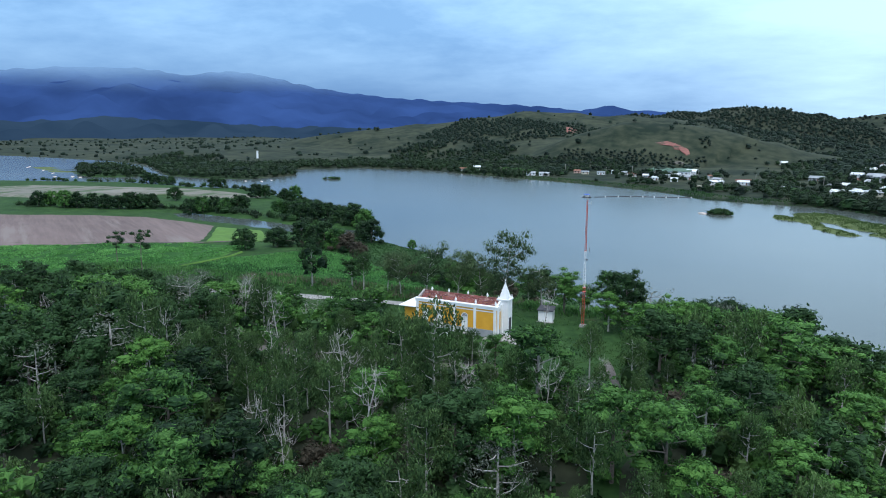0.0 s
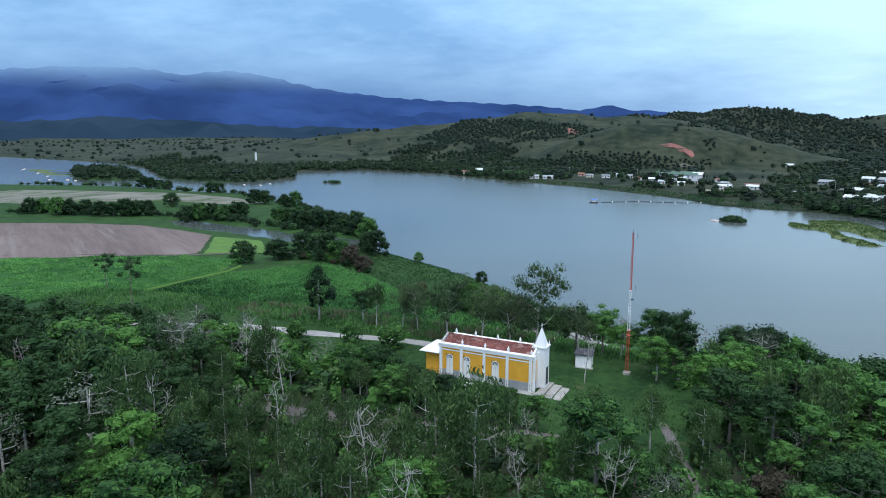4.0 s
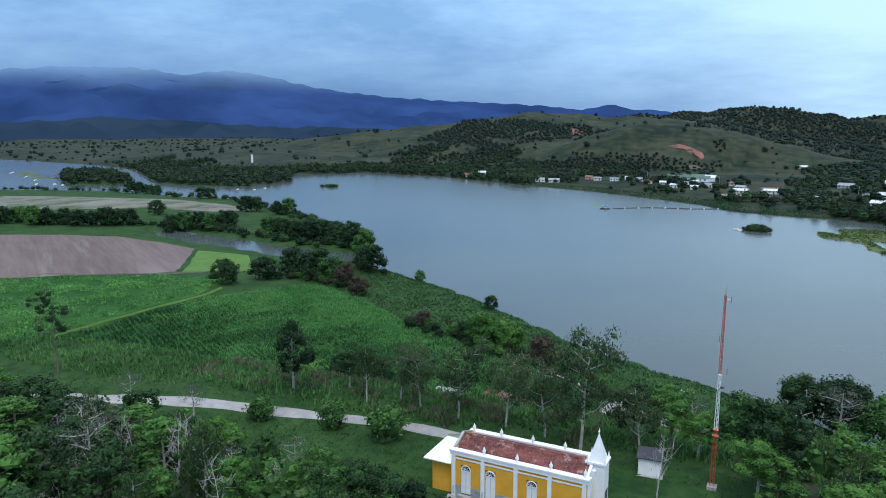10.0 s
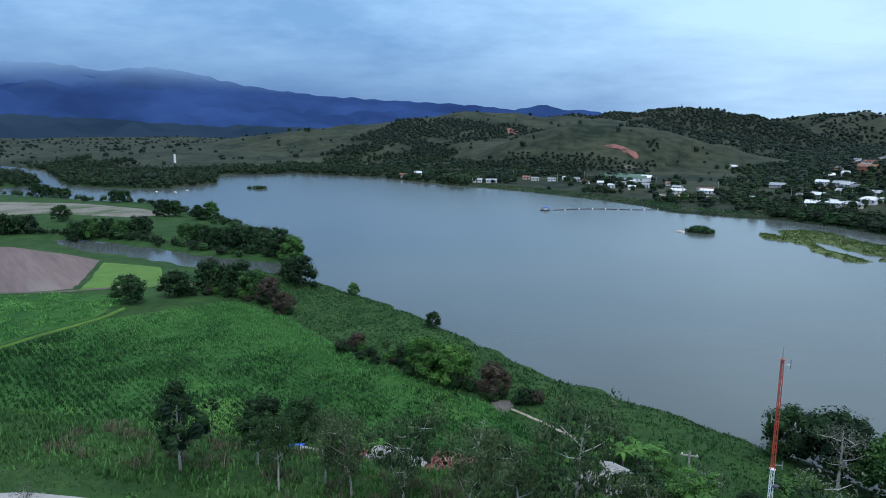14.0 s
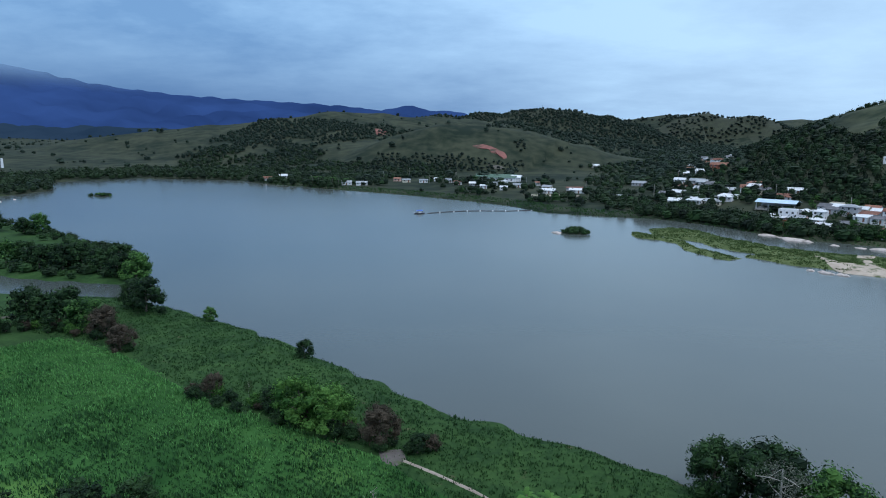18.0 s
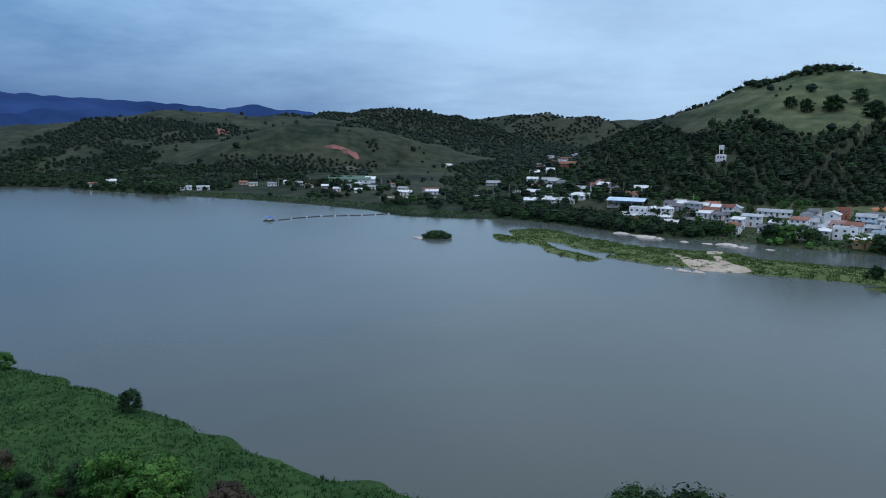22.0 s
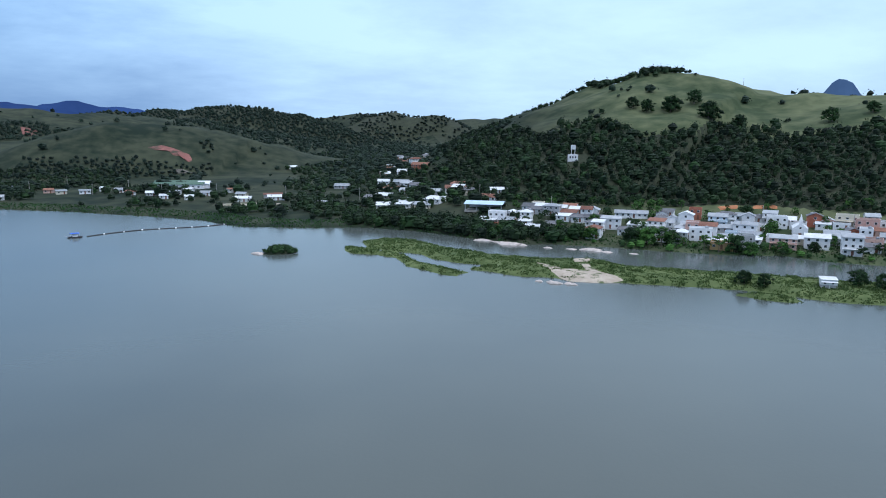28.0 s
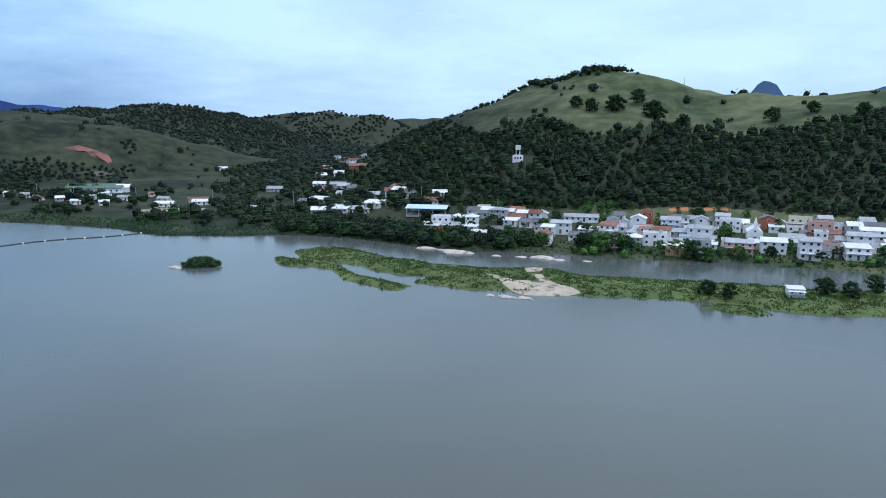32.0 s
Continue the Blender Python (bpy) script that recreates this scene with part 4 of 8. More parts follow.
for k in range(len(fx)):
    which = int(np.searchsorted(CHANCE, pick[k] * CHANCE[-1]))
    which = min(which, len(KINDS) - 1)
    if low_road(fx[k]) - 13 < fy[k] < low_road(fx[k]) and -28 < fx[k] < 9:
        which = (3, 4, 9)[k % 3]
        tall[k] *= 0.85
    if 0 < low_road(fx[k]) - fy[k] < 13 and -30 < fx[k] < 11:
        tall[k] = min(tall[k], 3.0 + 0.5 * (low_road(fx[k]) - fy[k]))
    if fx[k] > 16 and k % 5 == 0:
        which = (4, 11, 3)[k % 3]
    if fx[k] < -30 and kind_is_light(which) and k % 5 < 4:
        which = (2, 7)[k % 2]
    if -56 < fx[k] < -20 and fy[k] > -17 and k % 2:
        which = (6, 9, 0, 3, 8, 5, 0)[k % 7]
    if -32 < fx[k] < 13 and -38 < fy[k] < -6 and KINDS[which][0] in ("broad", "dark") and k % 4:
        which = (3, 4, 10, 3, 4, 9, 3)[k % 7]
        tall[k] *= 1.3
    if -20 < fx[k] < 8 and fy[k] > -26:
        tall[k] = min(tall[k], max(2.4, (-fy[k] - 2) * 0.5))
    kind, s = KINDS[which]
    size = tall[k] / (4.0 if "shrub" in kind else 10)
    if k in singles:
        plant("tree", WORDS[kind], "tree", kind, fx[k], fy[k], size, seed=s, group="hillside wood", squash=1.05, detail=1.0)
    else:
        rest.append((fx[k], fy[k], tall[k], which))
wood("woodland", "dense mixed green wood covering the hillside", rest, KINDS, 0.34)
ux, uy = scatter(rng, 12000, -140, 70, -68, 70, in_forest)
keep = spaced(ux, uy, 1.75)
ux, uy = ux[keep], uy[keep]
clumps("undergrowth", "dark green undergrowth below the trees", np.stack([ux, uy, 1.2 + 3.4 * rng.uniform(0, 1, len(ux)) ** 1.5, rng.uniform(2.0, 3.6, len(ux))], -1),
       [LEAF_DARK, LEAF_MID, LEAF_DARK, LEAF_MID, LEAF_OLIVE], per=40, leaf=1.15, seed=21)


# ---- built things: helpers ----
def box(x0, x1, y0, y1, z0, z1):
    v = np.array([(x, y, z) for z in (z0, z1) for x, y in ((x0, y0), (x1, y0), (x1, y1), (x0, y1))], float)
    return v, np.array([(3, 2, 1, 0), (4, 5, 6, 7), (0, 1, 5, 4), (1, 2, 6, 5), (2, 3, 7, 6), (3, 0, 4, 7)])


def slab(a, b, c, d, thick):
    """A sloping slab: four upper corners, anticlockwise from above, and its thickness downwards."""
    up = np.array([a, b, c, d], float)
    v = np.concatenate([up - [0, 0, thick], up])
    return v, np.array([(3, 2, 1, 0), (4, 5, 6, 7), (0, 1, 5, 4), (1, 2, 6, 5), (2, 3, 7, 6), (3, 0, 4, 7)])


def taper(x, y, z0, z1, r0, r1, sides=4, turn=45):
    """An upright tapered body with closed ends."""
    a = np.radians(turn) + np.arange(sides) * 2 * np.pi / sides
    ring = np.stack([np.cos(a), np.sin(a)], -1)
    rows = [(z0, 1e-3), (z0, r0), (z1, r1), (z1, 1e-3)]
    v = np.concatenate([np.column_stack([x + ring[:, 0] * r, y + ring[:, 1] * r, np.full(sides, z)]) for z, r in rows])
    i = np.arange(4 * sides).reshape(4, sides)
    j = np.roll(i, -1, 1)
    return v, np.stack([i[:-1], j[:-1], j[1:], i[1:]], -1).reshape(-1, 4)


def lathe(x, y, profile, sides=10):
    """A turned body; profile: radius, z."""
    a = np.arange(sides) * 2 * np.pi / sides
    v = np.concatenate([np.column_stack([x + np.cos(a) * r, y + np.sin(a) * r, np.full(sides, z)]) for r, z in profile])
    i = np.arange(len(profile) * sides).reshape(-1, sides)
    j = np.roll(i, -1, 1)
    return v, np.stack([i[:-1], j[:-1], j[1:], i[1:]], -1).reshape(-1, 4)


def part(name, shape, mat, parent=None, label="", smooth=False):
    """One mesh, linked under its thing or part."""
    ob = new(name, mesh_from(name, *shape, [mat], smooth=smooth))
    if parent:
        ob.parent = parent
    return tagged(ob, label)


def thing(name, label, category, at=(0, 0, 0), turn=0, group=""):
    ob = new(name)
    ob.empty_display_size = 0.3
    ob.matrix_world = pose(*at, 0, 0, turn)
    return tagged(ob, label, category, group)


WHITE = material("white_paint", (0.68, 0.69, 0.70), (0.82, 0.82, 0.81), scale=1.5, rough=0.7, bump=0.08, spots=(0.55, 0.54, 0.52), spot_scale=0.9, spot_at=0.66)
YELLOW = material("yellow_paint", (0.60, 0.31, 0.025), (0.74, 0.40, 0.045), scale=0.9, rough=0.75, bump=0.08, spots=(0.48, 0.27, 0.05), spot_scale=0.8, spot_at=0.68)
GREY_BAND = material("grey_plinth_paint", (0.24, 0.26, 0.28), (0.36, 0.37, 0.38), scale=1.5, bump=0.15, spots=(0.16, 0.16, 0.15), spot_scale=1.1, spot_at=0.6)
TILE = material("clay_tile", (0.07, 0.028, 0.026), (0.24, 0.085, 0.072), scale=1.4, rough=0.85, bump=0.3, island=0.35, spots=(0.36, 0.25, 0.21), spot_scale=0.9, spot_at=0.56)
DARK = material("dark_opening", (0.012, 0.013, 0.015), (0.03, 0.03, 0.034), scale=2, rough=0.5, bump=0)
CONCRETE = material("worn_concrete", (0.20, 0.19, 0.175), (0.40, 0.385, 0.36), scale=1.1, bump=0.4, spots=(0.12, 0.13, 0.09), spot_scale=0.7, spot_at=0.58)
DARK_ROOF = material("dark_sheet_roof", (0.035, 0.037, 0.045), (0.08, 0.08, 0.09), scale=1.5, rough=0.7, bump=0.2)
RED_PAINT = material("red_mast_paint", (0.36, 0.05, 0.03), (0.50, 0.09, 0.05), scale=3, rough=0.55, bump=0.05, spec=0.4)
STEEL = material("grey_steel", (0.25, 0.26, 0.27), (0.42, 0.43, 0.44), scale=4, rough=0.45, metal=0.6, bump=0.05)
ROAD = material("pale_gravel", (0.20, 0.195, 0.19), (0.33, 0.32, 0.31), scale=0.9, bump=0.5, bump_scale=5, spots=(0.10, 0.13, 0.07), spot_scale=0.3, spot_at=0.56)
DIRT = material("brown_dirt", (0.066, 0.058, 0.053), (0.130, 0.118, 0.108), scale=0.9, bump=0.5, bump_scale=5, spots=(0.06, 0.085, 0.035), spot_scale=0.4, spot_at=0.52)
FALLOW = material("fallow_field", (0.10, 0.095, 0.075), (0.19, 0.18, 0.15), scale=0.3, bump=0.4, spots=(0.045, 0.075, 0.026), spot_scale=0.06, spot_at=0.5, stretch=(1.0, 0.45, 1.0))
SOIL = material("ploughed_soil", (0.085, 0.062, 0.057), (0.155, 0.115, 0.106), scale=0.35, bump=0.9, bump_scale=0.9, spots=(0.17, 0.14, 0.128), spot_scale=0.06, spot_at=0.54, stretch=(8.0, 0.7, 1.0), turn=148)
SAND = material("pale_sand", (0.20, 0.17, 0.14), (0.34, 0.30, 0.25), scale=0.3, bump=0.3, spots=(0.09, 0.12, 0.05), spot_scale=0.09, spot_at=0.53)
CROP = material("crop_green", (0.013, 0.046, 0.011), (0.044, 0.115, 0.028), scale=0.22, bump=1.0, bump_scale=0.8, spots=(0.070, 0.150, 0.034), spot_scale=0.03, spot_at=0.56, spec=0.05)
LIGHT_CROP = material("young_crop_green", (0.05, 0.11, 0.015), (0.09, 0.175, 0.026), scale=0.3, bump=0.5, bump_scale=0.9)


# ---- tracks and fields, laid on the ground ----
def drape(name, label, outline, mat, lift, category="field", rings=14, step_len=7.0):
    """A sheet that follows the ground inside a star-shaped outline."""
    pts = []
    for (ax, ay), (bx, by) in zip(outline, outline[1:] + outline[:1]):
        n = max(2, int(math.hypot(bx - ax, by - ay) / step_len))
        pts += [(ax + (bx - ax) * k / n, ay + (by - ay) * k / n) for k in range(n)]
    b = np.array(pts)
    b = b + 0.5 * np.stack([waves(b[:, 0], b[:, 1], 14, 5), waves(b[:, 0], b[:, 1], 14, 6)], -1)
    c = b.mean(0)
    s = np.linspace(0.004, 1, rings)
    v = c + s[:, None, None] * (b - c)[None]
    z = ground_on(v[..., 0], v[..., 1]) + lift - 0.9 * lift * (s[:, None] > 0.999)
    i = np.arange(v.shape[0] * v.shape[1]).reshape(v.shape[0], v.shape[1])
    j = np.roll(i, -1, 1)
    ob = new(name, mesh_from(name, np.concatenate([v, z[..., None]], -1).reshape(-1, 3), np.stack([i[:-1], j[:-1], j[1:], i[1:]], -1).reshape(-1, 4), [mat]))
    return tagged(ob, label, category, kind="structure")


def ribbon(name, label, line, width, mat, lift=0.16, category="road"):
    line = np.array(line, float)
    d = np.r_[0, np.cumsum(np.hypot(*np.diff(line, axis=0).T))]
    s = np.arange(0, d[-1], 1.5)
    c = np.stack([np.interp(s, d, line[:, 0]), np.interp(s, d, line[:, 1])], -1)
    k = np.ones(7) / 7
    pad = np.pad(c, ((3, 3), (0, 0)), "edge")
    c = np.stack([np.convolve(pad[:, 0], k, "valid"), np.convolve(pad[:, 1], k, "valid")], -1)
    t = np.gradient(c, axis=0)
    t /= np.linalg.norm(t, axis=1, keepdims=True)
    n = np.stack([-t[:, 1], t[:, 0]], -1)
    w = width / 2 * (1 + 0.18 * waves(c[:, 0], c[:, 1], 9, 33))
    across = np.linspace(-1, 1, 5)
    v = c[:, None] + n[:, None] * across[None, :, None] * w[:, None, None]
    z = ground_on(v[..., 0], v[..., 1]) + lift * np.array([0.1, 0.9, 1.1, 0.9, 0.1])
    ob = new(name, mesh_from(name, np.concatenate([v, z[..., None]], -1).reshape(-1, 3), grid_faces(5, len(c)), [mat]))
    return tagged(ob, label, category, kind="structure")


ribbon("road", "pale gravel track running past the chapel", [(-120, -7), (-98, -8), (-82, -6), (-74, -3.5), (-68, -1), (-64, 1.2), (-54, 4), (-47, 6), (-42, 7.4), (-37, 9), (-30, 10.8), (-24, 11.8), (-18, 11.6), (-8, 10), (-1, 9.2)], 2.3, ROAD)
ribbon("road", "worn dirt road through the wood", [(-34, -20), (-26, -19), (-18, -18), (-10, -16.5), (-4, -14.5), (3, -12.6), (9, -12)], 3.0, DIRT)
ribbon("path", "stony footpath down the grassy slope", [(16, 0), (18.5, -7), (20.5, -13), (23, -20)], 1.1, DIRT, category="path")
ribbon("path", "pale trodden path along the field's edge", [(-31, 87), (-26, 84.5), (-19, 80), (-12, 75.5), (-9.5, 71)], 0.8, SAND, category="path")
ribbon("path", "narrow light green track between the fields", [(-149, 20), (-148, 56), (-148, 76), (-147, 99), (-150, 112)], 1.1, LIGHT_CROP, lift=0.5, category="path")
ribbon("path", "pale farm track along the ploughed field", [(-290, 55), (-241, 86), (-206, 105), (-183, 121), (-165, 143), (-150, 150)], 1.3, DIRT, lift=0.4, category="path")
drape("field_1", "bare ploughed pinkish-brown field", [(-300, 40), (-231, 86), (-219, 94), (-201, 108), (-185, 124), (-222, 169), (-246, 174), (-283, 177), (-307, 166), (-340, 140), (-430, 80)], SOIL, 0.4)
drape("field_2", "dry sandy fallow field", [(-514, 261), (-458, 290), (-395, 313), (-336, 309), (-296, 292), (-310, 271), (-357, 255), (-399, 226), (-420, 203), (-560, 180)], FALLOW, 0.7, step_len=15)
drape("field_3", "bright green strip of young crop", [(-217, 166), (-190, 168), (-163, 141), (-182, 124)], LIGHT_CROP, 0.35)
drape("field_4", "lush green crop field sloping to the river", [(-146, 24), (-146, 60), (-145, 100), (-128, 132), (-108, 126), (-76, 104), (-52, 94), (-32, 86), (-14, 70), (-16, 58), (-40, 54), (-62, 55), (-84, 46), (-112, 34)], CROP, 0.3)
drape("field_5", "green meadow with darker streaks beside the track", [(-151, 20), (-150, 60), (-150, 100), (-158, 128), (-182, 119), (-206, 102), (-240, 82), (-280, 40), (-240, 10), (-180, 5)], CROP, 0.3)


drape("forest_floor_1", "leaf litter coloured dark for the shade under the hillside wood", [(-134, 6), (-100, -12), (-84, -10), (-72, -8), (-60, -5), (-47, -7), (-30, -9.5), (-18, -9.5), (-10, -8.5), (2, -9.5), (8, -15), (22, -30), (24, -54), (8, -56), (-16, -66), (-64, -38), (-114, -10)], FLOOR, 0.06, "ground", 26, 4)
drape("forest_floor_2", "leaf litter coloured dark for the shade under the bank wood", [(22, -13), (23, 2), (18, 14), (16, 40), (30, 66), (58, 52), (64, 30), (58, -10), (56, -50), (36, -54), (26, -40)], FLOOR, 0.06, "ground", 26, 4)


# ---- the chapel ----
def chapel():
    top = thing("chapel", "small yellow chapel with white trim, spire and red tile roof", "chapel")
    B, E = 21.05, 25.35
    X0, X1, Y0, Y1 = -12.85, 0.25, -0.25, 4.65
    bays = [-12.6, -9.6, -6.34, -3.13, 0.0]
    doors = [-11.35, -8.85, -4.8]

    def arch(cx, w, z0, h, y, depth, n=9):
        """An upright plate with a half-round head."""
        a = np.linspace(0, np.pi, n)
        out = [(cx - w / 2, z0), (cx + w / 2, z0)] + [(cx + math.cos(s) * w / 2, z0 + h + math.sin(s) * w / 2) for s in a]
        f = np.array([(x, y - depth, z) for x, z in out] + [(x, y, z) for x, z in out])
        m = len(out)
        faces = [(k, (k + 1) % m, m + (k + 1) % m, m + k) for k in range(m)]
        faces += [(0, 1 + k, 2 + k, 2 + k) for k in range(1, m - 2)] + [(0, 1, 2, 2)]
        return f, np.array(faces)

    # south wall in pieces round its door openings
    cuts = [X0] + [c + s * 0.52 for c in doors for s in (-1, 1)] + [X1]
    for k in range(0, len(cuts), 2):
        part("wall", box(cuts[k], cuts[k + 1], Y0, Y0 + 0.35, B + 0.8, E - 0.45), YELLOW, top)
    for c in doors:
        part("wall", box(c - 0.52, c + 0.52, Y0, Y0 + 0.35, B + 2.95, E - 0.45), YELLOW, top)
    part("wall", box(X0, X1, Y1 - 0.35, Y1, B + 0.8, E - 0.45), YELLOW, top)
    part("wall", box(X0, X0 + 0.35, Y0 + 0.35, Y1 - 0.35, B - 0.4, E), YELLOW, top)
    part("wall", box(X1 - 0.35, X1, Y0 + 0.35, Y1 - 0.35, B - 0.4, E), WHITE, top, "white front wall")
    for k in range(0, len(cuts), 2):
        part("plinth", box(cuts[k], cuts[k + 1], Y0 - 0.04, Y0 + 0.35, B - 0.6, B + 0.8), GREY_BAND, top, "grey painted base band")
    part("plinth", box(X0, X1, Y1 - 0.35, Y1 + 0.04, B - 0.6, B + 0.8), GREY_BAND, top, "grey painted base band")
    part("floor", box(X0 + 0.3, X1 - 0.3, Y0 + 0.3, Y1 - 0.3, B - 0.5, B), CONCRETE, top)
    for y0, y1, ym in ((Y0 - 0.14, Y0 + 0.4, Y0), (Y1 - 0.4, Y1 + 0.14, Y1)):
        part("cornice", box(X0 - 0.1, X1 + 0.1, y0, y1, E - 0.45, E - 0.12), WHITE, top)
        part("parapet", box(X0 - 0.16, X1 + 0.16, y0 - 0.05, y1 + 0.05, E - 0.12, E + 0.05), WHITE, top)
    for s0, s1 in zip(bays, bays[1:]):
        part("string_band", box(s0 + 0.2, s1 - 0.2, Y0 - 0.05, Y0 + 0.02, E - 0.86, E - 0.72), WHITE, top)
        part("string_band", box(s0 + 0.2, s1 - 0.2, Y1 - 0.02, Y1 + 0.05, E - 0.86, E - 0.72), WHITE, top)
    for n, bx in enumerate(bays):
        for y0, y1, yc in ((Y0 - 0.13, Y0 + 0.02, 0.0), (Y1 - 0.02, Y1 + 0.13, 4.39)):
            p = part("pilaster", box(bx - 0.19, bx + 0.19, y0, y1, B - 0.4, E - 0.45), WHITE, top)
            if yc == 0.0:
                part("drain_pipe", box(bx - 0.03, bx + 0.03, y0 - 0.06, y0, B - 0.1, B + 0.75), GREY_BAND, p, "dark drain pipe")
            if (n, yc) in ((0, 0.0),):
                continue
            px = bx if not (n == 0) else -12.52
            part("pinnacle", lathe(px, yc, [(0.01, E + 0.03), (0.15, E + 0.04), (0.15, E + 0.12), (0.09, E + 0.18), (0.17, E + 0.36), (0.16, E + 0.48), (0.05, E + 0.70), (0.035, E + 0.80), (0.005, E + 0.82)], 10), WHITE, top, smooth=True)
    for c in doors:
        d = part("door", arch(c, 1.0, B + 0.04, 2.35, Y0 + 0.12, 0.06), WHITE, top, "white double door with arched head")
        part("leaf_joint", box(c - 0.015, c + 0.015, Y0 + 0.04, Y0 + 0.055, B + 0.1, B + 2.3), GREY_BAND, d)
        part("transom", box(c - 0.5, c + 0.5, Y0 + 0.02, Y0 + 0.05, B + 2.28, B + 2.36), WHITE, d)
        f = part("fanlight", arch(c, 0.8, B + 2.40, 0.02, Y0 + 0.05, 0.02), DARK, d, "dark fan-shaped light")
        for a in np.radians([25, 55, 90, 125, 155]):
            u, w = math.cos(a), math.sin(a)
            part("bar", slab((c + u * 0.42 - w * 0.025, Y0 + 0.0, B + 2.42 + w * 0.42), (c + u * 0.08 - w * 0.02, Y0 + 0.0, B + 2.42 + w * 0.08),
                             (c + u * 0.08 + w * 0.02, Y0 + 0.025, B + 2.42 + w * 0.08), (c + u * 0.42 + w * 0.025, Y0 + 0.025, B + 2.42 + w * 0.42), 0.03), WHITE, f)
        ring = [tube([(c + math.cos(a) * 0.49, Y0 - 0.01, B + 2.42 + math.sin(a) * 0.49) for a in np.linspace(0, np.pi, 12)], [0.05] * 12, 5)]
        part("arch_trim", merged(ring), WHITE, d)
        part("step", box(c - 0.7, c + 0.7, Y0 - 0.5, Y0 - 0.05, B - 0.35, B - 0.02), CONCRETE, top)
    # clay tile roof in rows between the parapets
    ridge_z, eave = E + 0.62, E - 0.25
    ym = (Y0 + Y1) / 2
    for side, name in ((-1, "roof_slope"), (1, "roof_slope")):
        ye = ym + side * (Y1 - Y0 - 0.9) / 2
        rows = []
        for r in range(11):
            s0, s1 = r / 11, (r + 1.25) / 11
            for k in range(52):
                xa = X0 + 0.3 + k * (X1 - X0 - 0.6) / 52
                xb = xa + (X1 - X0 - 0.6) / 52
                y_0, y_1 = ye + (ym - ye) * s0, ye + (ym - ye) * min(s1, 1)
                z_0, z_1 = eave + (ridge_z - eave) * s0, eave + (ridge_z - eave) * min(s1, 1)
                xm, lift = (xa + xb) / 2, 0.07
                jit = 0.015 * math.sin(k * 7.1 + r * 3.3)
                v = np.array([(xa, y_0, z_0 + 0.03 + jit), (xm, y_0, z_0 + 0.03 + lift + jit), (xb, y_0, z_0 + 0.03 + jit),
                              (xa, y_1, z_1 + jit), (xm, y_1, z_1 + lift + jit), (xb, y_1, z_1 + jit)])
                rows.append((v, np.array([(0, 1, 4, 3), (1, 2, 5, 4)] if side < 0 else [(3, 4, 1, 0), (4, 5, 2, 1)])))
        sl = part(name, merged(rows), TILE, top, "weathered red clay tiles")
        sl["kind"] = "stuff"
        part("gutter", box(X0 + 0.2, X1 - 0.2, min(ye, ye + side * 0.35), max(ye, ye + side * 0.35), E - 0.36, E - 0.26), DARK_ROOF, top, "dark stained gutter")
    part("ridge_cap", tube([(X0 + 0.3, ym, ridge_z + 0.02), (X1 - 0.3, ym, ridge_z + 0.02)], [0.13, 0.13], 8), TILE, top)
    for xe in (X0, X1 - 0.25):
        v = np.array([(xe, Y0 + 0.2, E), (xe + 0.25, Y0 + 0.2, E), (xe + 0.25, ym, ridge_z + 0.22), (xe, ym, ridge_z + 0.22), (xe, Y1 - 0.2, E), (xe + 0.25, Y1 - 0.2, E), (xe, ym, E), (xe + 0.25, ym, E)])
        part("gable", (v, np.array([(0, 1, 2, 3), (3, 2, 5, 4), (0, 3, 6, 6), (3, 4, 6, 6), (1, 7, 2, 2), (2, 7, 5, 5)])), WHITE if xe > -5 else CONCRETE, top)
    # west annex
    ax0, ax1, ay0, ay1 = -15.1, X0, 0.15, 4.25
    an = part("annex_wall", box(ax0, ax1, ay0, ay1, B - 0.5, B + 2.95), YELLOW, top)
    part("annex_roof", slab((ax0 - 0.7, ay0 - 0.6, B + 2.9), (ax1 - 0.02, ay0 - 0.6, B + 2.9), (ax1 - 0.02, ym, B + 3.75), (ax0 + 0.9, ym, B + 3.75), 0.10), WHITE, top, "white sheet roof")
    part("annex_roof", slab((ax0 + 0.9, ym, B + 3.75), (ax1 - 0.02, ym, B + 3.75), (ax1 - 0.02, ay1 + 0.6, B + 2.9), (ax0 - 0.7, ay1 + 0.6, B + 2.9), 0.10), WHITE, top, "white sheet roof")
    part("annex_roof", slab((ax0 - 0.7, ay1 + 0.6, B + 2.9), (ax0 - 0.7, ay0 - 0.6, B + 2.9), (ax0 + 0.9, ym - 0.01, B + 3.75), (ax0 + 0.9, ym + 0.01, B + 3.75), 0.10), WHITE, top, "white sheet roof")
    # front: corner piers, niche panels, porch tower and spire
    for yc in (0.0, 1.45, 3.3, 4.39):
        part("pier", box(X1, X1 + 0.28, yc - 0.2, yc + 0.2, B - 0.3, E + 0.1), WHITE, top)
    for ya, yb in ((0.22, 1.23), (3.52, 4.17)):
        part("front_panel", box(X1, X1 + 0.03, ya, yb, B + 0.8, E - 0.9), YELLOW, top, "yellow painted panel")
        part("front_plinth", box(X1, X1 + 0.05, ya, yb, B - 0.3, B + 0.78), GREY_BAND, top)
        part("front_window", box(X1 + 0.03, X1 + 0.06, (ya + yb) / 2 - 0.2, (ya + yb) / 2 + 0.2, E - 0.75, E - 0.4), DARK, top, "small dark opening")
    tw = part("tower", box(-0.35, 1.3, 1.6, 3.25, B - 0.3, E + 0.75), WHITE, top)
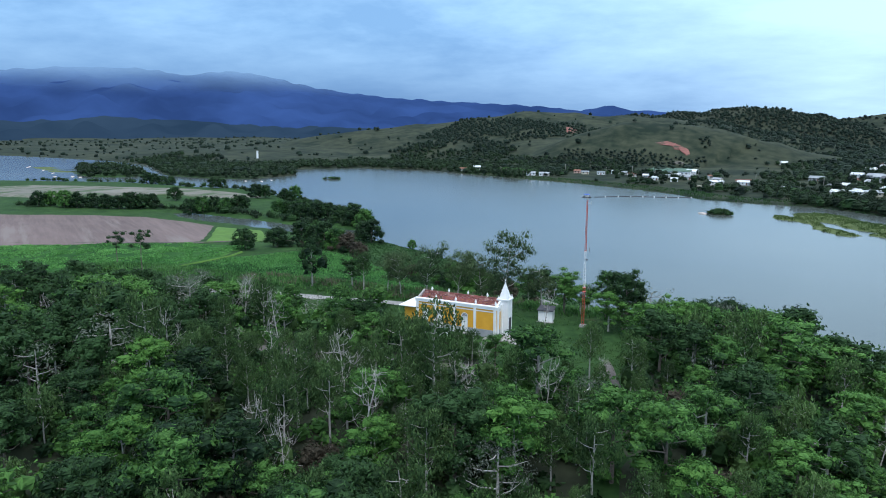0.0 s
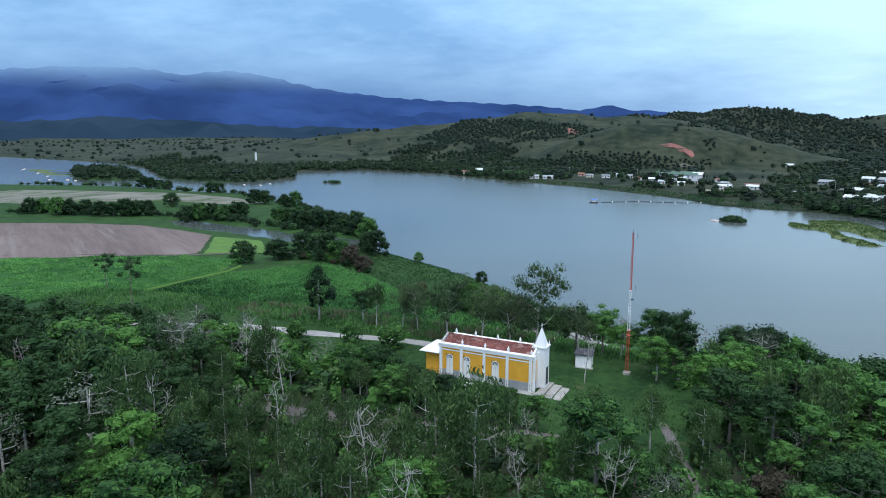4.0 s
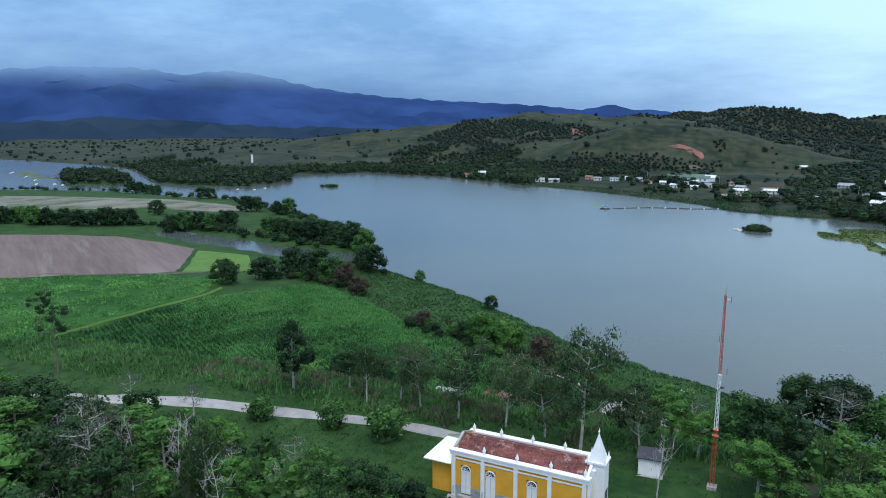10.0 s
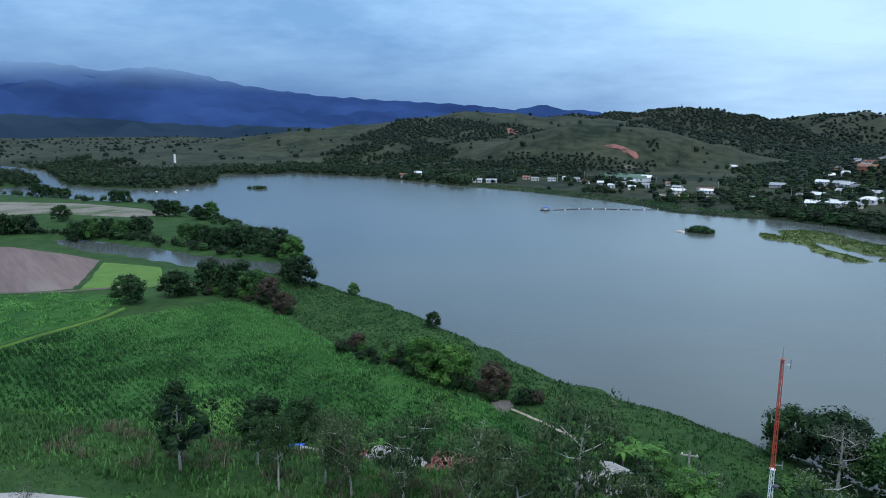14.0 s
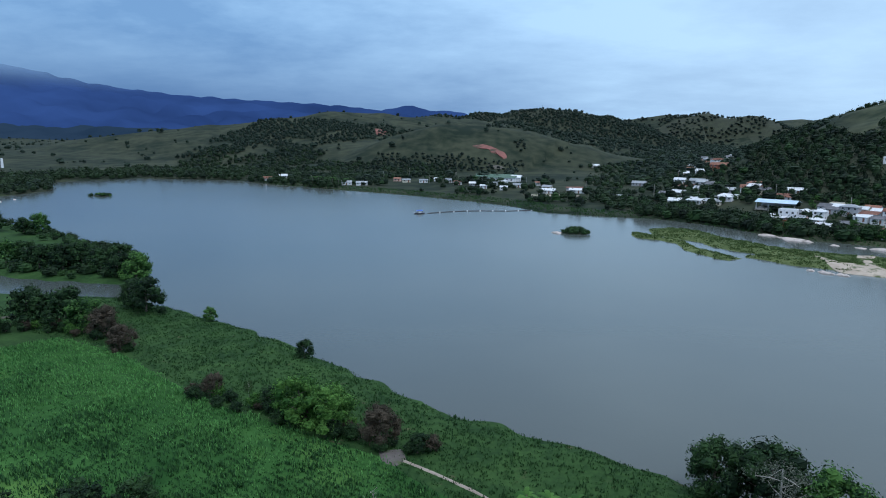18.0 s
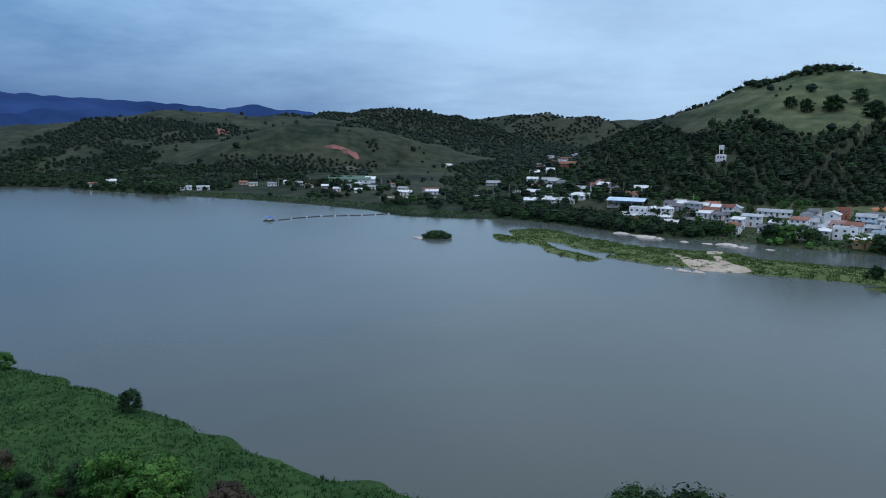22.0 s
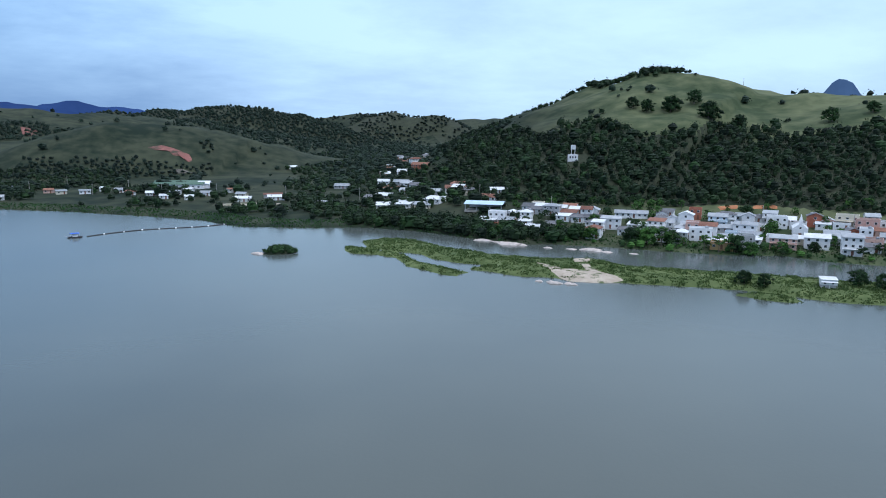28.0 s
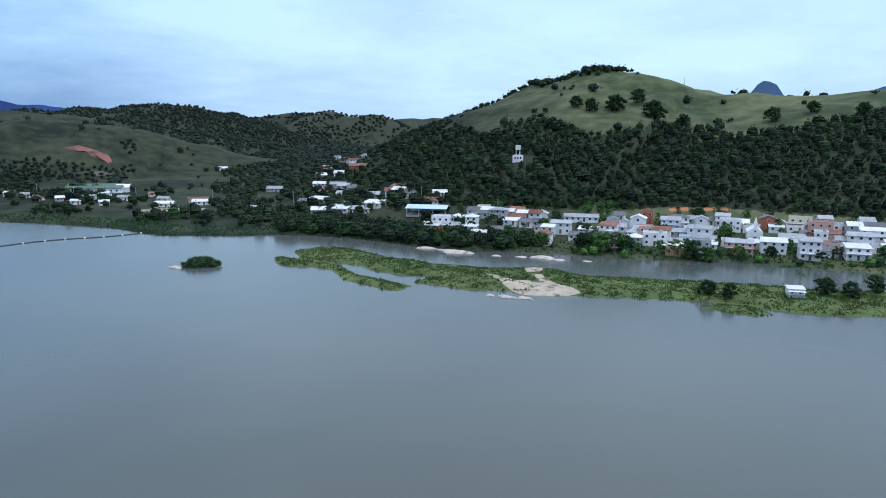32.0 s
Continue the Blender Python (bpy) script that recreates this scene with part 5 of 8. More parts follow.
    part("tower_door", box(1.3, 1.34, 2.0, 2.85, B, B + 2.3), DARK_ROOF, tw, "dark front door")
    part("tower_cornice", box(-0.47, 1.42, 1.48, 3.37, E + 0.62, E + 0.80), WHITE, tw)
    part("spire", taper(0.475, 2.43, E + 0.78, B + 7.45, 1.0, 0.05), WHITE, tw)
    for sx in (-0.3, 1.25):
        for sy in (1.66, 3.2):
            part("corner_pinnacle", taper(sx, sy, E + 0.78, E + 1.35, 0.14, 0.02), WHITE, tw)
    c = part("cross", box(0.445, 0.505, 2.40, 2.46, B + 7.4, B + 8.0), WHITE, tw, "white cross")
    part("cross_arm", box(0.44, 0.51, 2.24, 2.62, B + 7.7, B + 7.77), WHITE, c)
    # raised pavement round the foot, and the front slabs
    part("terrace", box(X0 - 0.3, X1 + 0.6, Y0 - 1.15, Y0 - 0.04, B - 0.9, B - 0.32), CONCRETE, top, "worn stone pavement")
    for k in range(3):
        part("front_slab", box(X1 + 0.5 + k * 1.15, X1 + 1.55 + k * 1.15, -1.0 + 0.1 * k, 4.2 - 0.3 * k, B - 0.9 - 0.08 * k, B - 0.35 - 0.12 * k), CONCRETE, top, "cracked concrete slab")


chapel()


def shed():
    s = thing("pump_shed", "small white shed with a dark sheet roof", "shed", (3.3, 13.4, 20.5), 6)
    part("wall", box(-1.1, 1.1, -1.0, 1.0, -0.6, 1.75), WHITE, s)
    part("roof", slab((-1.3, -1.2, 1.80), (1.3, -1.2, 1.80), (1.3, 1.2, 2.05), (-1.3, 1.2, 2.05), 0.12), DARK_ROOF, s)
    d = part("door", box(-0.35, 0.35, -1.04, -1.0, -0.1, 1.45), WHITE, s, "white metal door")
    part("handle", box(0.22, 0.27, -1.08, -1.04, 0.6, 0.75), DARK, d)
    part("base_slab", box(-1.35, 1.35, -1.35, 1.2, -0.7, -0.08), CONCRETE, s)


def mast():
    m = thing("radio_mast", "slender red and white lattice radio mast", "mast", (9.4, 12.75, 20.3))
    part("footing", box(-0.45, 0.45, -0.45, 0.45, -0.6, 0.35), CONCRETE, m)

    def legs(z):
        r = np.interp(z, [0, 6.5, 12, 20], [0.24, 0.19, 0.14, 0.10])
        return [np.array([r * math.cos(a), r * math.sin(a), z]) for a in np.radians([90, 210, 330])]

    bands = [(0.3, 6.2, RED_PAINT), (6.2, 11.8, WHITE), (11.8, 19.6, RED_PAINT)]
    for z0, z1, mat in bands:
        sec = part("section", merged([tube([legs(z0)[k], legs(z1)[k]], [0.03, 0.03], 5) for k in range(3)]), mat, m, "red lattice section" if mat is RED_PAINT else "white lattice section")
        n = int((z1 - z0) / 0.5)
        for k in range(n):
            a, b = z0 + (z1 - z0) * k / n, z0 + (z1 - z0) * (k + 1) / n
            part("brace", merged([tube([legs(a)[(j + k) % 3], legs(b)[(j + k + 1) % 3]], [0.013, 0.013], 4) for j in range(3)]), mat, sec)
        part("plate", taper(0, 0, z1 - 0.03, z1 + 0.03, legs(z1)[0][1] * 1.5, legs(z1)[0][1] * 1.5, 6), mat, sec)
    part("lightning_rod", tube([(0, 0, 19.5), (0, 0, 20.6)], [0.03, 0.012], 5), STEEL, m)
    for z, a, l in ((19.2, 0.3, 0.55), (15.2, 2.2, 0.5), (12.1, 0.1, 0.6)):
        arm = part("antenna_arm", tube([(0, 0, z), (l * math.cos(a), l * math.sin(a), z + 0.05)], [0.025, 0.025], 5), STEEL, m)
        part("antenna", tube([(l * math.cos(a), l * math.sin(a), z - 0.25), (l * math.cos(a), l * math.sin(a), z + 0.35)], [0.04, 0.04], 6), STEEL, arm)
    part("dish", lathe(0.28, -0.12, [(0.01, 10.5), (0.2, 10.55), (0.2, 10.7), (0.01, 10.75)], 10), DARK_ROOF, m, "dark equipment drum")
    part("working_platform", taper(0, 0, 5.55, 5.62, 0.34, 0.34, 6), RED_PAINT, m, "small red working platform")


shed()
mast()


def stone_table():
    t = thing("garden_table", "white concrete table on the chapel lawn", "table", (-6.7, -3.6, height_at(-6.7, -3.6)), 12)
    part("top", box(-0.85, 0.85, -0.45, 0.45, 0.62, 0.74), WHITE, t)
    for sx in (-0.6, 0.6):
        part("leg", box(sx - 0.12, sx + 0.12, -0.3, 0.3, -0.2, 0.62), WHITE, t)


stone_table()


# ---- the farm below the road ----
FARM_WALL = material("pinkish_plaster", (0.36, 0.28, 0.25), (0.52, 0.43, 0.39), scale=0.8, bump=0.15, spots=(0.25, 0.2, 0.18), spot_scale=0.5, spot_at=0.6)
PALE_ROOF = material("pale_fibre_roof", (0.17, 0.17, 0.165), (0.34, 0.335, 0.32), scale=0.8, bump=0.3, spots=(0.16, 0.15, 0.14), spot_scale=0.5, spot_at=0.6)
BLUE_TARP = material("blue_tarpaulin", (0.02, 0.09, 0.50), (0.03, 0.16, 0.70), scale=1.5, rough=0.45, bump=0.5)


def tile_roof(name, parent, x0, x1, y0, y1, z0, z1, mat, rows=8):
    """One roof slope of overlapping courses, from the low edge y0 to the high edge y1."""
    out = []
    for r in range(rows):
        s0, s1 = r / rows, min((r + 1.2) / rows, 1)
        out.append(slab((x0, y0 + (y1 - y0) * s0, z0 + (z1 - z0) * s0 + 0.05), (x1, y0 + (y1 - y0) * s0, z0 + (z1 - z0) * s0 + 0.05),
                        (x1, y0 + (y1 - y0) * s1, z0 + (z1 - z0) * s1), (x0, y0 + (y1 - y0) * s1, z0 + (z1 - z0) * s1), 0.06))
    roof = part(name, out[0], mat, parent)
    for course in out[1:]:
        part("course", course, mat, roof)
    return roof


def farmhouse(x, y, w, d, h, turn, label, roof_mat, wall_mat):
    f = thing("farmhouse", label, "house", (x, y, height_at(x, y)), turn)
    part("wall", box(-w / 2, w / 2, -d / 2, d / 2, -1.0, h), wall_mat, f)
    tile_roof("roof", f, -w / 2 - 0.5, w / 2 + 0.5, -d / 2 - 0.6, 0.0, h - 0.1, h + d * 0.22, roof_mat)
    tile_roof("roof", f, -w / 2 - 0.5, w / 2 + 0.5, d / 2 + 0.6, 0.0, h - 0.1, h + d * 0.22, roof_mat)
    for k in range(3):
        cx = -w / 2 + w * (k + 0.5) / 3
        win = part("window", box(cx - 0.5, cx + 0.5, -d / 2 - 0.03, -d / 2 + 0.02, 1.0, 2.0), DARK, f)
        part("sill", box(cx - 0.6, cx + 0.6, -d / 2 - 0.12, -d / 2, 0.9, 1.0), WHITE, win)


farmhouse(-21, 35, 6, 5, 2.6, -18, "farmhouse with red clay tile roof", TILE, FARM_WALL)
farmhouse(-29, 36, 8, 4, 2.5, -16, "long low outbuilding with pale roof", PALE_ROOF, FARM_WALL)
farmhouse(-36, 37, 4, 4, 2.4, -10, "small farm store with clay tile roof", TILE, FARM_WALL)
farmhouse(-2, 38, 9, 5, 2.6, -32, "low house with pale weathered roof", PALE_ROOF, FARM_WALL)
farmhouse(-45, 40, 4, 3, 2.2, 0, "small shed with pale weathered roof", PALE_ROOF, WHITE)
YARD = material("pinkish_yard_earth", (0.15, 0.115, 0.10), (0.30, 0.245, 0.22), scale=0.5, bump=0.4, spots=(0.05, 0.075, 0.03), spot_scale=0.2, spot_at=0.55)
drape("yard", "trodden pinkish earth of the farm yard", [(-60, 44), (-56, 49), (-46, 50.5), (-34, 48), (-24, 47), (-16, 43), (-18, 39), (-30, 41), (-44, 43), (-54, 42)], YARD, 0.12, "yard", 10, 3)


def parked_car(x, y, turn):
    c = thing("car", "small white hatchback parked in the farm yard", "car", (x, y, height_at(x, y) + 0.1), turn)
    body = part("body", (np.array([(-2.0, -0.8, 0.3), (2.0, -0.8, 0.3), (2.0, 0.8, 0.3), (-2.0, 0.8, 0.3), (-1.95, -0.78, 0.9), (1.85, -0.74, 0.78), (1.85, 0.74, 0.78), (-1.95, 0.78, 0.9)]), box(0, 1, 0, 1, 0, 1)[1]), WHITE, c)
    part("cabin", (np.array([(-1.9, -0.75, 0.88), (0.95, -0.75, 0.82), (0.95, 0.75, 0.82), (-1.9, 0.75, 0.88), (-1.6, -0.6, 1.42), (0.2, -0.6, 1.42), (0.2, 0.6, 1.42), (-1.6, 0.6, 1.42)]), box(0, 1, 0, 1, 0, 1)[1]), DARK, c, "dark glazed cabin")
    part("roof", box(-1.58, 0.18, -0.6, 0.6, 1.42, 1.47), WHITE, c)
    for sy in (-1, 1):
        part("headlight", box(1.84, 1.9, sy * 0.6 - 0.15, sy * 0.6 + 0.15, 0.55, 0.7), STEEL, body)
    for sx in (-1.25, 1.25):
        for sy in (-0.78, 0.78):
            part("wheel", lathe(0, 0, [(0.01, -0.1), (0.3, -0.1), (0.3, 0.1), (0.01, 0.1)], 12), DARK, c).matrix_local = pose(sx, sy, 0.3, 90, 0, 0)


parked_car(-56.5, 47, 25)
shelter = thing("tarpaulin_shelter", "bright blue tarpaulin shelter in the farm yard", "shelter", (-54, 50.5, height_at(-54, 50.5)), 30)
part("cover", slab((-1.8, -1.5, 2.1), (1.8, -1.5, 2.1), (1.8, 0, 2.7), (-1.8, 0, 2.7), 0.05), BLUE_TARP, shelter)
part("cover", slab((-1.8, 0, 2.7), (1.8, 0, 2.7), (1.8, 1.6, 1.9), (-1.8, 1.6, 1.9), 0.05), BLUE_TARP, shelter)
part("side_sheet", slab((-1.8, -1.55, 0.2), (1.8, -1.55, 0.2), (1.8, -1.5, 2.1), (-1.8, -1.5, 2.1), 0.04), BLUE_TARP, shelter)
for sx in (-1.75, 1.75):
    for sy in (-1.45, 1.5):
        part("pole", tube([(sx, sy, -0.3), (sx, sy, 2.0)], [0.04, 0.04], 5), STEEL, shelter)
tank = thing("water_tank", "blue plastic water tank beside the farmhouse", "tank", (-48, 48, height_at(-48, 48)))
part("body", lathe(0, 0, [(0.01, -0.3), (1.1, -0.3), (1.25, 1.3), (1.05, 1.6), (0.01, 1.7)], 14), BLUE_TARP, tank, smooth=True)
part("lid", lathe(0, 0, [(0.01, 1.65), (0.4, 1.68), (0.4, 1.8), (0.01, 1.85)], 12), BLUE_TARP, tank)
cart = thing("farm_trailer", "small red farm trailer", "trailer", (-50.6, 51.5, height_at(-50.6, 51.5)), 20)
part("bed", box(-1.2, 1.2, -0.7, 0.7, 0.5, 1.1), RED_PAINT, cart)
for sy in (-0.78, 0.78):
    part("wheel", lathe(0, 0, [(0.01, -0.1), (0.35, -0.1), (0.35, 0.1), (0.01, 0.1)], 12), DARK, cart).matrix_local = pose(0, sy, 0.35, 90, 0, 0)
part("drawbar", tube([(1.2, 0, 0.6), (2.2, 0, 0.45)], [0.05, 0.05], 5), STEEL, cart)
pole = thing("utility_pole", "grey concrete utility pole with crossarm", "pole", (4, 37, height_at(4, 37)))
part("post", tube([(0, 0, -0.5), (0, 0, 7.5)], [0.16, 0.1], 8), CONCRETE, pole)
part("crossarm", box(-0.9, 0.9, -0.06, 0.06, 6.9, 7.05), CONCRETE, pole)
for sx in (-0.75, 0, 0.75):
    part("insulator", lathe(sx, 0, [(0.01, 7.05), (0.06, 7.06), (0.05, 7.2), (0.01, 7.22)], 8), WHITE, pole)


# ---- single trees and bushes ----
for x, y, s, kind, seed, label in [
    (-32.0, 7.2, 1.3, "shrub_green", 31, "round dark green bush beside the gravel track"),
    (-25.0, 7.6, 1.75, "shrub_green", 32, "large round dark green bush beside the gravel track"),
    (-41.0, 5.2, 1.15, "shrub_green", 33, "round dark green bush beside the gravel track"),
    (-57.5, 0.4, 0.5, "grey", 34, "pale grey-leaved bush at the edge of the track"),
    (-48.5, 1.8, 0.42, "grey", 35, "pale grey-leaved bush at the edge of the lawn"),
    (-15.5, -3.2, 1.0, "shrub", 36, "dark green bush against the chapel's back wall"),
    (-11.5, -5.5, 1.1, "shrub", 37, "dark green bush on the chapel lawn"),
    (-8.5, -6.8, 0.9, "shrub", 38, "dark green bush on the chapel lawn"),
]:
    plant("bush", label, "bush", kind, x, y, s, seed=seed, group="bushes round the chapel")
for x, y, s, kind, seed, label in [
    (-43.5, 14.5, 0.95, "cone", 41, "cone-shaped dark conifer with pale trunk"),
    (-37.5, 19, 0.55, "dark", 42, "low dark tree behind the track"),
    (-32.2, 15.0, 0.85, "airy", 43, "pale-stemmed tree with bare forked branches"),
    (-29, 18, 0.8, "euc", 44, "eucalyptus with drooping dark leaves"),
    (-25.5, 17, 0.9, "euc", 45, "eucalyptus with drooping dark leaves"),
    (-20, 16.5, 1.05, "euc", 46, "tall eucalyptus with drooping dark leaves"),
    (-13.5, 15.5, 1.0, "euc", 47, "tall eucalyptus with drooping dark leaves"),
    (-8.5, 15, 0.95, "euc", 49, "eucalyptus with pale trunk behind the chapel"),
    (-4.2, 14.0, 1.35, "euc", 50, "tall leaning eucalyptus with pale peeling trunk"),
    (0.5, 19, 0.7, "dark", 52, "dark leafy tree behind the chapel"),
    (1.8, 15.8, 0.85, "euc", 48, "eucalyptus with pale trunk behind the pump shed"),
    (4.5, 19, 0.75, "broad", 53, "leafy green tree behind the pump shed"),
    (7.5, 18, 0.55, "bright", 54, "light green tree behind the pump shed"),
    (11.5, 19, 0.8, "broad", 55, "leafy green tree behind the mast"),
    (15, 17, 0.85, "dark", 56, "dark leafy tree beside the mast"),
    (13.5, 12.0, 0.65, "bright", 57, "bright green tree beside the mast"),
    (-77, 4.0, 1.15, "tufted", 58, "tall thin tree with tufts of leaves along the stem"),
    (-104, 19.6, 1.1, "tufted", 59, "tall thin tree with tufts of leaves along the stem"),
    (16.0, -25.6, 0.8, "bare", 60, "bare forked pale tree standing on the slope"),
    (-28.0, -34.0, 1.05, "bare", 63, "tall leaning bare dead tree"),
    (30.3, -8.5, 0.5, "bare", 66, "low bare tree with fanned pale stems"),
    (-36.0, -12.5, 0.9, "bare", 64, "dead tree with many pale grey stems"),
    (-34.6, -13.4, 0.8, "bare", 65, "dead tree with many pale grey stems"),
    (-43.0, -16.0, 0.85, "grey", 66, "tall pale grey-leaved tree in the wood"),
    (5.0, 7.2, 0.72, "bare", 67, "thin bare tree between chapel and shed"),
    (21.0, 4.7, 0.75, "bright", 68, "bright green spreading tree on the slope"),
    (24.5, 6.5, 0.7, "bright", 69, "bright green spreading tree on the slope"),
    (1.0, 31.5, 0.6, "bright", 68, "light green tree beside the low house"),
    (-6.0, 31.0, 0.65, "broad", 69, "leafy green tree beside the low house"),
    (5.5, 29.0, 0.6, "grey", 67, "pale grey-leaved tree beside the low house"),
    (-6.0, -12.5, 0.55, "dark", 61, "dark leafy tree between road and chapel"),
    (-3.0, -11.5, 0.45, "broad", 62, "leafy green tree between road and chapel"),
    (-13.5, -11.5, 0.5, "broad", 61, "leafy green tree between road and chapel"),
    (-16.5, -8.0, 0.6, "dark", 62, "dark leafy tree between road and chapel"),
    (-10.5, -12.5, 0.55, "airy", 63, "slender tree between road and chapel"),
    (-8.0, -13.5, 0.6, "airy", 61, "slender tree between road and chapel"),
    (-19.0, -10.5, 0.65, "broad", 63, "leafy green tree between road and chapel"),
    (4.5, -11.0, 0.45, "broad", 61, "leafy green tree beside the chapel slabs"),
    (1.5, -11.5, 0.5, "airy", 63, "slender tree in front of the chapel"),
    (19, 86, 1.0, "dome", 64, "broad dark tree on the river bank"),
    (26, 82, 1.25, "dome", 65, "broad dark tree on the river bank"),
    (32, 76, 1.15, "dome_green", 66, "broad green tree on the river bank"),
    (25, 75, 1.1, "grey", 67, "half-bare pale tree on the river bank"),
    (38, 69, 1.0, "dome", 64, "broad dark tree on the river bank"),
    (46, 61, 0.9, "dome_green", 66, "broad green tree on the river bank"),
]:
    plant("tree", label, "tree", kind, x, y, s, seed=seed, group="trees on the hill and bank", detail=1.8 if "dome" in kind else 1.0)
for x, y, s, kind, seed, label in [
    (-154, 117, 1.0, "dome", 71, "round dark tree at the field's corner"),
    (-149, 130, 0.95, "dome", 72, "dark tree in the row along the field"),
    (-145, 141, 1.15, "dome", 73, "dark tree in the row along the field"),
    (-135, 143, 1.2, "dome", 74, "dark tree in the row along the field"),
    (-127, 140, 1.0, "dome_green", 75, "green tree in the row along the field"),
    (-119, 137, 0.85, "dome_brown", 76, "brownish tree in the row along the field"),
    (-108, 127, 0.7, "dome_brown", 77, "low brownish bush in the row along the field"),
    (-124, 162, 1.15, "dome", 78, "large round dark tree on the river bank"),
    (-131, 166, 0.95, "dome", 79, "round dark tree on the river bank"),
    (-101, 157, 0.45, "dome_green", 80, "small round tree on the river bank"),
    (-64, 133, 0.5, "dome", 81, "small dark round tree near the water"),
    (-72, 105, 0.5, "dome_brown", 82, "dark brownish tree at the field's edge"),
    (-64, 104, 0.45, "airy", 83, "thin tree at the field's edge"),
    (-58, 101, 0.55, "dome", 84, "dark tree at the field's edge"),
    (-51, 97.5, 0.98, "dome_bright", 85, "yellow-green rounded tree at the field's edge"),
    (-43.5, 94.5, 0.98, "dome_bright", 86, "yellow-green rounded tree at the field's edge"),
    (-34, 91, 0.75, "dome_brown", 87, "dull purple-brown tree at the field's edge"),
    (-27, 89, 0.4, "dome", 88, "small dark tree at the field's edge"),
    (-57, 57.5, 0.8, "dome", 89, "dark tree below the slope beside the farm"),
    (-64, 56, 0.8, "dome", 90, "spreading dark tree below the slope"),
    (-72, 53, 0.72, "tufted", 91, "dark tree below the slope beside the farm"),
    (-24.5, 64, 0.6, "dome", 92, "dark tree beside the farm"),
    (-28, 63.5, 0.65, "bare", 93, "bare pale branched tree beside the farm"),
    (6, 52, 0.55, "dome", 94, "round dark tree above the bank"),
    (1, 46, 0.5, "grey", 95, "grey-leaved tree above the bank"),
    (12, 60, 0.5, "dome", 96, "round dark tree above the bank"),
]:
    plant("tree", label, "tree", kind, x, y, s, seed=seed % 4 + 70, group="trees along the fields", squash=1.0, detail=1.6 if y < 140 and "dome" in kind else 0.8)
for k in range(9):
    plant("banana_plant", "banana plant with broad torn leaves", "banana plant", "banana", -9 + (k % 5) * 2.1 + (k // 5), 70 + (k % 3) * 1.9, 1.35, seed=97 + k % 2, group="banana plants")
for k in range(4):
    plant("banana_plant", "banana plant with broad torn leaves", "banana plant", "banana", -49 + k * 2.3, 56 + (k % 2) * 1.2, 1.15, seed=97 + k % 2, group="banana plants")

for k in range(44):
    s = (k % 22) / 22
    if k < 22:
        x, y = -150 + 46 * s + 3 * math.sin(k * 2.3), 133 + 9 * math.sin(s * 3.1) - 8 * s + 2.5 * math.cos(k * 1.7)
    else:
        x, y = -76 + 52 * s + 2 * math.sin(k * 2.1), 104 - 16 * s + 2.2 * math.cos(k * 1.3)
    kind = ("shrub", "shrub_brown", "shrub", "shrub_light", "shrub")[(k * 7) % 5]
    plant("bush", "%s bush in the hedge along the field" % {"shrub": "dark green", "shrub_brown": "dull brownish", "shrub_light": "yellow-green"}[kind], "bush", kind, x, y, 0.8 + 0.5 * ((k * 13) % 7) / 7, seed=31 + k % 3, group="hedge along the field")

# ---- far woods ----
rng = np.random.default_rng(77)
# big rounded crowns along the creek, the point and the river's edge: x, y, width of the group
for k, (x, y, wide) in enumerate([(-343, 192, 9), (-325, 196, 20), (-314, 207, 12), (-274, 213, 23), (-257, 219, 12), (-258, 230, 9), (-327, 241, 6), (-294, 286, 16), (-267, 285, 12), (-219, 220, 13),
                                  (-198, 213, 14), (-187, 212, 12), (-172, 213, 18), (-160, 206, 12), (-154, 202, 8), (-465, 345, 26), (-444, 345, 9), (-383, 336, 13), (-365, 176, 12), (-347, 180, 12)]):
    n = max(1, round(wide / 7.5))
    for i in range(n):
        off = (i - (n - 1) / 2) * 6.6
        plant("tree", "large rounded dark tree along the creek", "tree", ("dome", "dome", "dome", "dome", "dome_green")[(k + i) % 5], x + 0.62 * off, y + 0.78 * off, 0.95 + 0.25 * ((k * 5 + i * 3) % 4) / 4, seed=71 + (k + i) % 4, group="trees along the creek", detail=0.6)
line = [(-380, 168), (-345, 184), (-325, 198), (-300, 212), (-270, 215), (-240, 212), (-205, 206), (-176, 203), (-160, 202)]
hx, hy = [], []
for (ax, ay), (bx, by) in zip(line, line[1:]):
    n = int(math.hypot(bx - ax, by - ay) / 2.4)
    hx += [ax + (bx - ax) * k / n + rng.normal(0, 2.0) for k in range(n)]
    hy += [ay + (by - ay) * k / n + rng.normal(1, 2.0) for k in range(n)]
line = [(-160, 208), (-178, 232), (-212, 256), (-262, 290), (-311, 316), (-366, 345), (-408, 338), (-466, 344), (-508, 345), (-600, 316)]
for (ax, ay), (bx, by) in zip(line, line[1:]):
    n = int(math.hypot(bx - ax, by - ay) / (2.0 if ax > -262 else 5.0))
    hx += [ax + (bx - ax) * k / n + rng.normal(0, 3) for k in range(n)]
    hy += [ay + (by - ay) * k / n + rng.normal(-3, 3) for k in range(n)]
hx, hy = np.array(hx), np.array(hy)
ok = land(hx, hy) > 0.8
hx, hy = hx[ok], hy[ok]
hh = rng.uniform(2.0, 5.5, len(hx))
clumps("creek_scrub", "dark bushes along the creek and the point", np.stack([hx, hy, hh, hh * rng.uniform(1.0, 1.6, len(hx))], -1), [LEAF_FAR, LEAF_DARK], per=60, leaf=1.0, seed=31)
ix, iy = scatter(rng, 900, -760, -560, 380, 520, lambda x, y: inside(x, y, ISLE_WOOD) > 3)
keep = spaced(ix, iy, 8)
